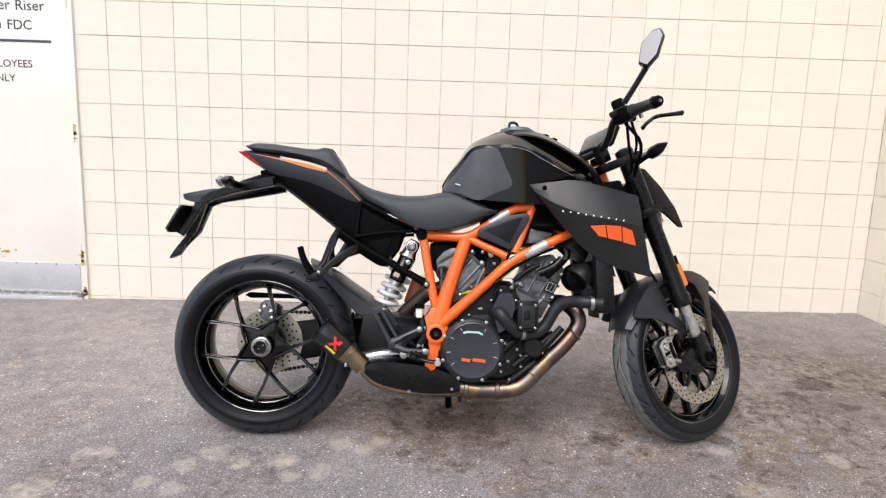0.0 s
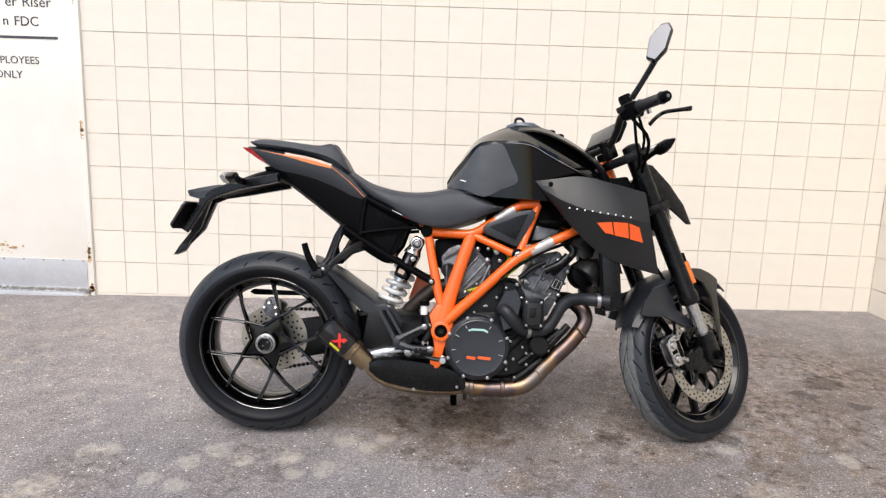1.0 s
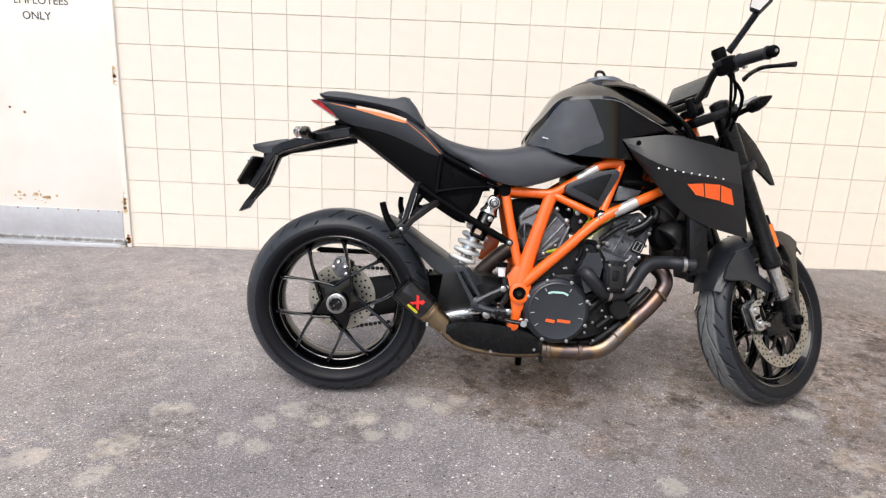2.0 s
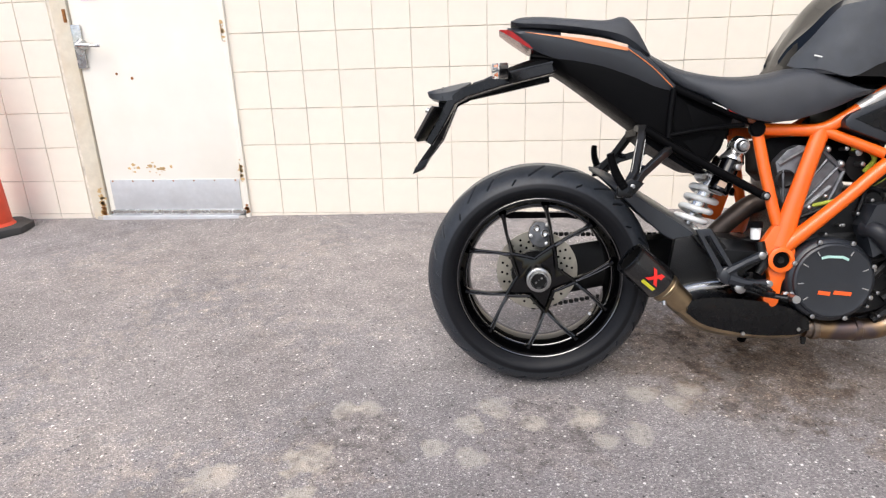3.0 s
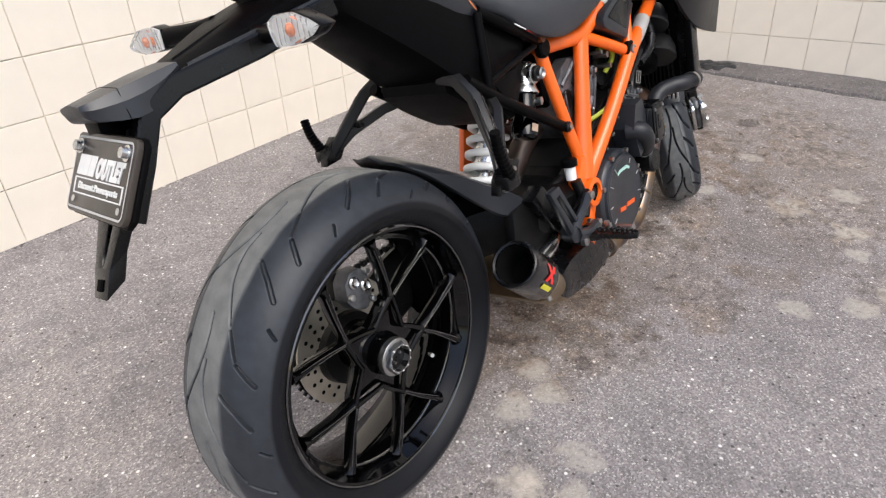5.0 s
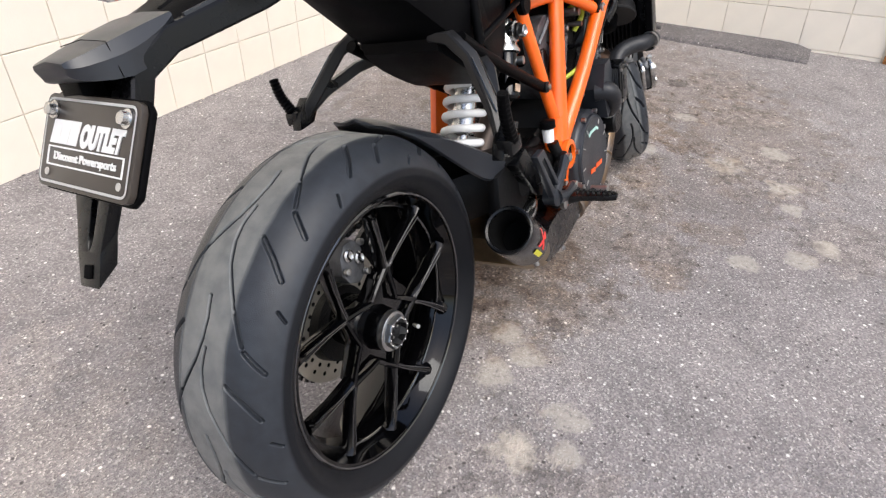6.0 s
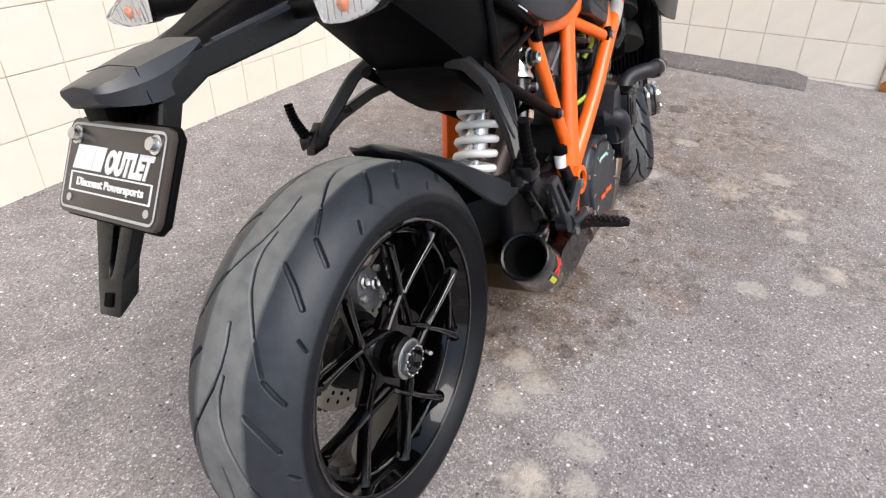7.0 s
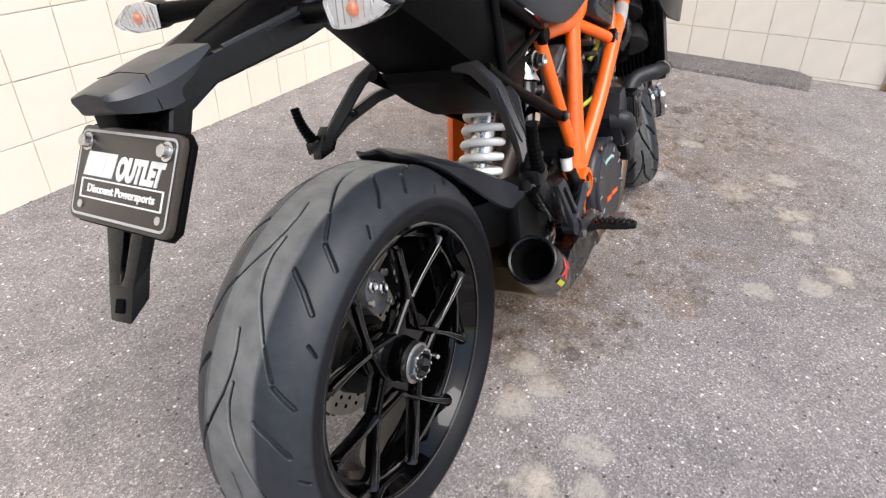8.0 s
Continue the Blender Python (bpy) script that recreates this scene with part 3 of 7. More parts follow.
for i in range(7):
    bolt((kx0 + .02 + i * (kx1 - kx0 - .04) / 6, -.003, 0.203), 0.005, 0.003, kick, mat=RUST, name="screw")
for hz in (0.255, 1.035, 1.83):
    hinge = part("hinge", lathe([(-.055, .007), (-.053, .009), (.053, .009), (.055, .007)], (pb + .006, -.006, hz), "z", seg=12), HINGE, door_1, "rusty painted butt hinge")
    for q in range(4):
        part("knuckle_gap", lathe([(0, .0094), (.002, .0094)], (pb + .006, -.006, hz - .034 + q * .022), "z", seg=12), RUST, hinge)
lock = part("lock_plate", box(-2.972 - DOOR_L, -.006, .975, .062, .014, .235, .004), SILVER, door_1, "grey metal lock guard plate")
part("rose", lathe([(0, .032), (.012, .031), (.028, .02), (.05, .015), (.06, .012)], (-2.945 - DOOR_L, -.012, .985), (0, -1, 0), seg=24), SILVER, lock)
part("lever", tube([(-2.945 - DOOR_L, -.068, .985), (-2.90 - DOOR_L, -.07, .984), (-2.84 - DOOR_L, -.066, .98), (-2.815 - DOOR_L, -.058, .978)], [.012, .011, .009, .007], k=4), SILVER, lock, "brushed metal lever handle")
part("strike", box(-3.013 - DOOR_L, -.017, 1.14, .016, .012, .07, .003), RUST, door_1)
for x0, z0, r in ((-2.784, .823, .008), (-2.696, .796, .009)):
    part("hole_mark", lathe([(0, r), (.0015, r * .8)], (x0 - DOOR_L, .0015, z0), (0, -1, 0), seg=9), RUST, panel_1)


def stain(cx, cz, w, h, parent, seed, y, mat=None, count=22):
    """Ragged flakes of rust showing through the paint."""
    rng = random.Random(seed)
    bm = bmesh.new()
    for _ in range(count):
        x, z, r = cx + rng.gauss(0, w / 2.6), cz + rng.gauss(0, h / 2.6), rng.uniform(.003, .014)
        q = [(x + r * rng.uniform(.5, 1.5) * math.cos(a), y, z + r * rng.uniform(.4, 1.0) * math.sin(a)) for a in (i * .9 for i in range(7))]
        bm.faces.new([bm.verts.new(v) for v in q])
    return part("rust_flakes", bm, mat or RUST_THIN, parent)


RUST_THIN = material("faded rust bleed", (0.62, 0.42, 0.2), 0.7, vary=0.2, scale=60)
stain(-2.70 - DOOR_L, .285, .20, .05, panel_1, 4, .0015)
stain(.070, .055, .022, .13, door_1, 11, -.0165, RUST_THIN, 40)
stain(.074, .012, .02, .05, door_1, 12, -.0175, RUST, 30)
stain(DOOR_R - DOOR_L - .016, .02, .010, .06, door_1, 13, -.0165, RUST, 16)
stain(DOOR_R - DOOR_L - .022, .25, .007, .10, door_1, 14, -.0165, RUST_THIN, 18)
stain(DOOR_R - DOOR_L - .020, 1.03, .008, .10, door_1, 15, -.0165, RUST_THIN, 16)

# words on the door: the lines run on to its left, where they cannot be read
face = lambda x, z: pose(x - DOOR_L, .001, z, 90, 0, 0)
words("Riser", .086, LETTER, face(-2.447, 1.756), panel_1)
words("er", .086, LETTER, face(-2.55, 1.758), panel_1)
words("FDC", .08, LETTER, face(-2.503, 1.645), panel_1)
words("n", .08, LETTER, face(-2.572, 1.647), panel_1)
part("rule", box(-2.47 - DOOR_L, .0005, 1.578, .46, .002, .014, 0), LETTER, panel_1)
words("EMPLOYEES", .063, LETTER, face(-2.688, 1.422), panel_1)
words("ONLY", .063, LETTER, face(-2.643, 1.336), panel_1)
for zz, w in ((1.785, .11), (1.672, .07)):
    part("word_bar", box(-2.59 - w / 2 - DOOR_L, .0005, zz, w, .002, .045, 0), LETTER, panel_1)
pink = part("sticker", box(-2.86 - DOOR_L, .0005, 1.245, .10, .002, .06, 0), material("faded pink sticker", (0.75, 0.55, 0.68), 0.5), panel_1, "faded pink paper sticker")

door_2, panel_2, pa2, pb2 = build_door("door_2", "pale door in the side wall with rusty frame", pose(WALL2_X - .004, D2_A, 0, 0, 0, -90), D2_A - D2_B, 0.09, 0.05, False)
part("sweep", box(.5, -.006, .02, .8, .014, .05, .004), SILVER, door_2)
part("rust_foot", slab([(.0, -.06), (.1, -.06), (.09, .02), (.06, .05), (.05, .12), (.03, .05), (.0, .02)], -.018, -.0155, 0), RUST, door_2)

# ---- asphalt berm against the side wall, and rubbish at its end ----
rng = random.Random(3)
rings = []
for i in range(15):
    y = 1.10 + i * 0.074
    e = min(1, (i + .35) / 1.6) * min(1, (14.35 - i) / 2.5)
    x0 = 2.635 + .05 * (i / 14) ** 2 + rng.uniform(-.012, .012)
    z = ground_z(2.8, y)
    rings.append([(WALL2_X + .01, y, z - .05), (WALL2_X + .01, y, z + .034 * e + .004), (2.80, y, z + .036 * e + rng.uniform(-.003, .003)), (x0 + .05, y, z + .028 * e), (x0 + .012, y, z + .014 * e), (x0, y, z - .01), (x0, y, z - .05)])
tagged(part("asphalt_berm", skin(bmesh.new(), rings), ASPHALT_PATCH), "rough patched asphalt berm along the wall foot", "kerb", kind="structure")
bm = bmesh.new()
for i in range(9):
    own = bmesh.new()
    bmesh.ops.create_icosphere(own, subdivisions=2, radius=.045)
    for v in own.verts:
        v.co *= 1 + .5 * noise.noise(v.co * 30 + Vector((i, 0, 0)))
        v.co.z *= .38
    bmesh.ops.translate(own, vec=(2.77 + rng.uniform(-.08, .06), 1.93 + i * .028, ground_z(2.77, 2.0) + .022), verts=own.verts)
    merged(bm, own)
tagged(part("crumpled_debris", bm, DEBRIS), "crumpled black debris at the wall foot", "debris")


def foot_grit():
    """Broken chips of paint, mortar and asphalt lying along the wall feet."""
    rng = random.Random(8)
    dark, pale = bmesh.new(), bmesh.new()
    for k in range(300):
        if k % 4:
            x, y = rng.uniform(-4.2, 2.8), WALL_Y - .004 - abs(rng.gauss(0, .010))
        else:
            x, y = WALL2_X - .004 - abs(rng.gauss(0, .010)), rng.uniform(.8, 3.3)
        r = rng.uniform(.002, .0055)
        own = bmesh.new()
        bmesh.ops.create_icosphere(own, subdivisions=1, radius=r)
        for v in own.verts:
            v.co.x *= rng.uniform(.8, 2.2) if k % 4 else rng.uniform(.7, 1.2)
            v.co.z *= rng.uniform(.3, .7)
        bmesh.ops.translate(own, vec=(x, y, ground_z(x, y) + r * .25), verts=own.verts)
        merged(pale if rng.random() < .2 else dark, own)
    tagged(part("foot_grit", dark, ASPHALT_PATCH), "dark grit and broken asphalt along the wall foot", "grit", kind="stuff")
    tagged(part("paint_chips", pale, JAMBPAINT), "pale paint and mortar chips along the wall foot", "grit", kind="stuff")


foot_grit()
part("sill", box((DOOR_R - DOOR_L) / 2, -.022, -.034, DOOR_R - DOOR_L - .06, .03, .05, .004), CONCRETE, door_1, "pale concrete sill")


# ---- traffic cone ----
def build_cone(m):
    cone = tagged(new("traffic_cone"), "tall orange traffic cone with white bands, black base", "traffic cone")
    cone.matrix_basis = m
    o = [(.20 * math.cos(a), .20 * math.sin(a)) for a in (math.pi / 8 + i * math.pi / 4 for i in range(8))]
    part("base", slab(o, 0, .045, .012, plane="xy"), CONE_BASE, cone, "black rubber octagonal base")
    zr = lambda z: .105 - (.105 - .05) * (z - .045) / .93
    body = part("body", lathe([(.045, .118), (.06, zr(.06)), (.96, zr(.96)), (.975, .045), (.985, .03)], axis="z", seg=36), CONE_ORANGE, cone)
    for z0, z1, mat in ((.83, .935, CONE_BAND), (.73, .825, CONE_WHITE), (.53, .66, CONE_BAND), (.42, .52, CONE_WHITE)):
        part("band", lathe([(z0, zr(z0) + .002), (z1, zr(z1) + .002)], axis="z", seg=36), mat, body)
    part("handle", lathe([(.985, .03), (1.0, .022), (1.03, .02), (1.045, .04), (1.06, .045), (1.075, .042), (1.085, .02)], axis="z", seg=24), CONE_ORANGE, cone)
    return cone


build_cone(pose(-3.585, 3.15, ground_z(-3.585, 3.15) - .002, 0, .8, 12) @ Matrix.Diagonal((1.1, 1.0, 1.11, 1)))


# ---- motorcycle: x ahead, y to its left, z up, leaning on its side stand ----
bike = tagged(new("motorcycle"), "black naked motorcycle with orange trellis frame, leaning on its stand", "motorcycle")
bike.matrix_basis = pose(-.483, 1.600, -.042, -11.5, 0, 0.4)
FORK = pose(1.247, 0, 1.033, 2.8, 0, 0) @ pose(0, 0, 0, 0, -23.2, 0) @ pose(0, 0, 0, 0, 0, 31)     # steering axis frame, turned to the left


def piece(name, bm, mat, parent=None, label="", m=None, sharp=38):
    return part(name, bm, mat, parent or bike, label, sharp, m)


def mirrored(pts):
    return [(x, -y, z) for x, y, z in pts]


def tyre_mesh(R, half, rim, rubber_mat, pitches, seed):
    """A tyre about the y axis with its tread grooves cut in."""
    nt, across = (1900, 300) if half > .08 else (1000, 130)
    us = np.r_[np.linspace(-1, -.74, 12, endpoint=False), np.linspace(-.74, .74, across + 1), np.linspace(.74, 1, 13)[1:]]
    ns = len(us) - 1
    drop = R - rim - 0.045
    prof, a_max = [], 1.42
    for j in range(ns + 1):
        u = us[j]
        if abs(u) <= .74001:
            a = u / .74 * a_max
            y, r = half * math.sin(a) / math.sin(a_max), R - max(0.0, half * .68 * (1 - math.cos(a)) - half * .045) * 1.06 - .0016 * (abs(y) < half * .4)
        else:
            q = (abs(u) - .74) / .26
            r0 = R - (half * .68 * (1 - math.cos(a_max)) - half * .045) * 1.06
            y = math.copysign(half * (1 - .26 * q ** 1.7), u)
            r = r0 + (rim - r0) * q
        prof.append((y, r))
    prof = np.array(prof)
    ds = np.r_[0, np.cumsum(np.hypot(*np.diff(prof, axis=0).T))]
    s = ds - ds[-1] / 2
    d = np.gradient(prof, axis=0)
    nrm = np.c_[-d[:, 1], d[:, 0]]
    nrm /= np.linalg.norm(nrm, axis=1)[:, None]
    nrm[nrm[:, 1] < 0] *= 1
    th = np.arange(nt) * 2 * np.pi / nt
    TH, S = np.meshgrid(th * R, s, indexing="ij")
    P = 2 * np.pi * R / pitches
    depth = np.zeros_like(TH)
    half_s = half * 1.28
    def groove(pts, w, side, shift):
        for (a0, b0), (a1, b1) in zip(pts, pts[1:]):
            for off in (-1, 0, 1):
                x = np.mod(TH + shift * P, P) + off * P - a0 * P
                y = S * side - b0 * half_s
                dx, dy = (a1 - a0) * P, (b1 - b0) * half_s
                t = np.clip((x * dx + y * dy) / (dx * dx + dy * dy), 0, 1)
                dist = np.hypot(x - t * dx, y - t * dy)
                np.maximum(depth, np.clip((w + .0004 - dist) / .0016, 0, 1), out=depth)
    for side, shift in ((1, .13), (-1, .792)):
        groove([(0, .03), (.14, .0), (.28, .02), (.43, .09), (.58, .21), (.79, .38), (.93, .47)], .0029, side, shift)
        groove([(.97, .50), (1.03, .6), (1.1, .72)], .0036, side, shift)
        groove([(.21, .34), (.32, .52), (.45, .68)], .0038, side, shift)
        groove([(.66, .74), (.72, .84)], .0024, side, shift)
    out = np.sign((nrm * np.c_[prof[:, 0] * .3, prof[:, 1] - rim + .02]).sum(1))
    nrm *= out[:, None]
    y = prof[None, :, 0] - nrm[None, :, 0] * depth * .0075
    r = prof[None, :, 1] - nrm[None, :, 1] * depth * .0075
    verts = np.stack([r * np.cos(th)[:, None], np.broadcast_to(y, r.shape), r * np.sin(th)[:, None]], -1).reshape(-1, 3)
    w = ns + 1
    i, j = np.meshgrid(np.arange(nt), np.arange(ns), indexing="ij")
    a, b = (i * w + j).ravel(), (((i + 1) % nt) * w + j).ravel()
    me = bpy.data.meshes.new("tyre")
    me.from_pydata(verts.tolist(), [], np.c_[a, a + 1, b + 1, b].tolist())
    me.materials.append(rubber_mat)
    me.polygons.foreach_set("use_smooth", [True] * len(me.polygons))
    me.update()
    return me


def disc_mesh(r_out, r_in, y, rows, thick=.0045, seg=72):
    """A brake disc's ring; black plugs set into it later stand in for the shade of its rows of drilled holes."""
    return lathe([(y - thick / 2, r_in), (y - thick / 2, r_out), (y + thick / 2, r_out), (y + thick / 2, r_in)], seg=seg, closed=True)


def spoke(bm, p0, p1, p2, w0, w1, w2, d):
    """A cast arm: rectangular section along a bent line in the wheel's plane, with a raised inner rib."""
    rings = []
    for p in catmull([(*p0, w0), (*p1, w1), (*p2, w2)], 5):
        rings.append(p)
    out = []
    for i, p in enumerate(rings):
        a, b = rings[max(i - 1, 0)], rings[min(i + 1, len(rings) - 1)]
        t = np.array([b[0] - a[0], b[2] - a[2]])
        t /= np.linalg.norm(t)
        nx, nz, w = -t[1], t[0], p[3]
        c = lambda s, y: (p[0] + nx * s, p[1] + y, p[2] + nz * s)
        out.append([c(-w, d * .3), c(-w * .8, -d * .5), c(-w * .3, -d), c(w * .3, -d), c(w * .8, -d * .5), c(w, d * .3), c(w * .6, d), c(-w * .6, d)])
    return skin(bm, out)


def build_wheel(name, R, half, rim_r, rim_half, rubber_mat, m, arms, start, hub_r, label, worn_label):
    wheel = piece(name, lathe([(-rim_half, rim_r), (-rim_half, rim_r - .012), (-rim_half * .8, rim_r - .02), (-rim_half * .45, rim_r - .036), (0, rim_r - .04), (rim_half * .45, rim_r - .036), (rim_half * .8, rim_r - .02), (rim_half, rim_r - .012),
                                (rim_half, rim_r), (rim_half * .9, rim_r - .004), (0, rim_r - .02), (-rim_half * .9, rim_r - .004)], seg=96, closed=True), GLOSS, label=label, m=m)
    for side in (-1, 1):
        part("rim_lip", lathe([(side * rim_half + .0032 * math.cos(a), rim_r - .004 + .0032 * math.sin(a)) for a in (radians(60 * q) for q in range(6))], seg=96, closed=True), EDGE, wheel)
    part("rim_step", lathe([(-rim_half * .62 + .0025 * math.cos(a), rim_r - .029 + .0025 * math.sin(a)) for a in (radians(60 * q) for q in range(6))], seg=96, closed=True), EDGE, wheel)
    tyre = new("tyre", tyre_mesh(R, half, rim_r - .004, rubber_mat, 10, 1))
    tyre.parent = wheel
    tagged(tyre, worn_label)
    return wheel


# rear wheel
REAR = pose(.008, .037, .3395, 5.0, 0, 0)
RR = .334
rear = build_wheel("rear_wheel", RR, .107, .245, .084, RUBBER_REAR, REAR, 5, 63, .06, "gloss black cast rear wheel", "worn wide rear tyre, scrubbed grey round its middle")
for kk in range(5):
    c = radians(138 + 72 * kk)
    at = lambda r, deg, y: (r * math.cos(c + radians(deg)), y, r * math.sin(c + radians(deg)))
    bm, rim_edge = bmesh.new(), bmesh.new()
    for sgn in (-1, 1):
        spoke(bm, at(.100, 0, -.054), at(.157, 12.0 * sgn, -.058), at(.196, 17.2 * sgn, -.061), .0082, .0050, .0058, .012)
        spoke(bm, at(.192, 16.8 * sgn, -.061), at(.208, 18.3 * sgn, -.063), at(.221, 19.4 * sgn, -.064), .0056, .0075, .0135, .012)
        for off in (-1.5, 1.5):
            tube([at(.106, off * .5, -.0655), at(.157, 11.9 * sgn + off * .8, -.0693), at(.208, 18.4 * sgn + off * .9, -.0740)], .0015, rim_edge, 8, 6)
        tube([at(.110, 0, -.062), at(.076, 36 * sgn * .5, -.064), at(.061, 36 * sgn, -.065)], [.0065, .005, .0048], bm, 8, 5)
    arm_ = part("spoke", bm, GLOSS, rear)
    part("spoke_edge", rim_edge, EDGE, arm_)
web = [(r * math.cos(radians(a)), r * math.sin(radians(a))) for k in range(5) for r, a in ((.108, 138 + 72 * k), (.072, 156 + 72 * k), (.060, 174 + 72 * k), (.072, 192 + 72 * k))]
part("hub_web", slab(web, -.056, -.030, .004), GLOSS, rear)
hub = part("hub", lathe([(-.084, .034), (-.080, .042), (-.05, .048), (-.02, .055), (.05, .05), (.06, .04)], seg=40), GLOSS, rear)
hub.scale = (.88, 1, .88)
NUT_OUT = pose(0, -.016, 0)
part("hub_nut", lathe([(-.070, .036), (-.082, .036), (-.086, .034), (-.0865, .0285), (-.078, .0275), (-.068, .025)], seg=6), STEEL, hub, "bright castellated hub nut", m=NUT_OUT)
part("nut_ring", lathe([(-.066, .041), (-.075, .041), (-.0765, .039), (-.0765, .033), (-.05, .033)], seg=32, closed=True), STEEL, hub, m=NUT_OUT)
for i in range(12):
    a = radians(30 * i)
    part("nut_tooth", box(.0295 * math.cos(a), -.0862, .0295 * math.sin(a), .004, .005, .006, .001, m=pose(0, 0, 0, 0, -30 * i, 0), steps=1), STEEL, hub, m=NUT_OUT)
part("axle_bore", lathe([(-.0868, .0275), (-.0868, .0255), (-.076, .025), (-.0755, .002), (-.07, .002), (-.07, .0275)], seg=28, closed=True), DARKCAST, hub, m=NUT_OUT)
for a in (40, 220):
    part("bore_pin", lathe([(0, .0035), (.004, .003)], (.012 * math.cos(radians(a)), -.0755, .012 * math.sin(radians(a))), (0, -1, 0), 10), STEEL, hub, m=NUT_OUT)
part("valve", tube([(.168, -.01, -.128), (.158, -.028, -.121)], .0045, k=2), STEEL, rear)
rdisc = part("brake_disc", disc_mesh(.125, .062, .035, 2), DISC, rear, "drilled steel rear brake disc")
for ring_r, cnt, ph in ((.078, 22, 0), (.093, 22, .14), (.108, 22, .07)):
    bm = bmesh.new()
    for i in range(cnt):
        a = 2 * math.pi * i / cnt + ph
        lathe([(.0322, .0042), (.0378, .0042)], (ring_r * math.cos(a), 0, ring_r * math.sin(a)), "y", 8, bm)
    tagged(part("hole_shade", bm, BLACKHOLE, rdisc), kind="stuff")
rcal = piece("rear_caliper", box(.016, .060, .462, .062, .056, .058, .014, m=pose(0, 0, 0, 0, 25, 0)), DARKCAST, label="dark grey rear brake caliper")
for dx, dz in ((-.010, .012), (.020, -.004)):
    part("piston_cap", lathe([(0, .0115), (.004, .0115), (.006, .008), (.004, .005)], (.010 + dx * .8, -.002, .468 + dz), (0, -1, .1), 18), CALIPER, rcal)
for dx, dz in ((-.026, -.010), (.022, .022), (.020, -.034)):
    part("caliper_bolt", lathe([(0, .006), (.008, .006), (.009, .003)], (.012 + dx, -.004, .468 + dz), (0, -1, .1), 10), STEEL, rcal)
part("caliper_body", slab([(-.022, .452), (-.016, .484), (.0, .500), (.024, .500), (.040, .484), (.042, .452), (.032, .425), (.016, .418), (-.008, .430)], -.002, .034, .006), CAST, rcal)
part("caliper_bracket", slab([(-.06, .43), (.0, .46), (.07, .40), (.05, .34), (-.02, .36)], .086, .098, .004), DARKCAST, rcal)
# chain side
sprocket = piece("rear_sprocket", lathe([(.094, .05), (.094, .112), (.1, .112), (.1, .05)], (0, 0, .335), "y", 44, closed=True), DARKCAST)
bm = bmesh.new()
for i in range(42):
    a = 2 * math.pi * i / 42
    box(.114 * math.cos(a), .097, .335 + .114 * math.sin(a), .008, .005, .006, 0, bm, pose(0, 0, 0, 0, -math.degrees(a), 0))
tagged(part("teeth", bm, DARKCAST, sprocket), kind="stuff")
bm = bmesh.new()
for z0, z1 in ((.335 + .118, .335 + .115), (.335 - .118, .335 + .0)):
    for i in range(38):
        t = i / 37
        box(.0 + .62 * t, .097, z0 + (z1 - z0) * t, .0145, .016 if i % 2 else .011, .013, .003, bm, steps=1)
tagged(piece("chain", bm, DARKCAST, label="oily drive chain"), kind="stuff")
guard = piece("chain_guard", slab([(-.10, .512), (-.085, .524), (.10, .520), (.26, .492), (.26, .478), (.10, .504), (-.08, .502)], .088, .112, .004), BLACK, label="black plastic chain guard")

# swingarm on the left, with its brace and the dark cast front end
arm = piece("swingarm", loft([[(x, y0, z1), (x, y1, z1), (x, y1, z0), (x, y0, z0)] for x, y0, y1, z0, z1 in ((-.05, .080, .093, .29, .38), (.08, .080, .096, .28, .40), (.22, .10, .135, .30, .42), (.36, .05, .14, .33, .44), (.48, -.09, .13, .36, .46), (.60, -.11, .12, .37, .45), (.66, -.11, .12, .38, .44))], 4, 3), DARKCAST, label="black cast single-sided swingarm")
part("swingarm_web", slab([(.38, .46), (.47, .475), (.60, .44), (.62, .40), (.56, .37), (.44, .33), (.36, .33)], -.10, -.07, .008), DARKCAST, arm)
part("eccentric", lathe([(.05, .07), (.09, .075), (.1, .06)], (0, 0, .335), "y", 32), DARKCAST, arm)

# hugger over the rear tyre
hug = []
for x, z, w, dropd in ((.160, .657, .03, .006), (.168, .657, .06, .010), (.200, .646, .09, .036), (.26, .616, .108, .09), (.31, .582, .115, .105), (.36, .550, .116, .09), (.415, .512, .116, .065), (.48, .463, .11, .04)):
    t = .006
    outer = [(-w, -dropd), (-w * .98, -min(dropd, .026)), (-w * .8, -min(dropd, .014)), (0, .004), (w * .8, -min(dropd, .014)), (w * .98, -min(dropd, .026)), (w, -dropd)]
    inner = [(q * .95, e - t) for q, e in reversed(outer)]
    mid = .045 - (x - .19) * .12
    hug.append([(x - e * .45, q + mid, z + e + q * .08) for q, e in outer] + [(x - e * .45, q + mid, z + e + q * .08) for q, e in inner])
piece("hugger", loft(hug, 4), SLATE, label="black plastic rear tyre hugger")
piece("hugger_bracket", slab([(.42, .47), (.47, .49), (.55, .39), (.58, .36), (.54, .345), (.50, .37)], -.125, -.09, .006), SATIN)
piece("swingarm_guard", slab([(.40, .40), (.50, .39), (.52, .36), (.48, .33), (.40, .335)], -.09, -.07, .008), BLACK)

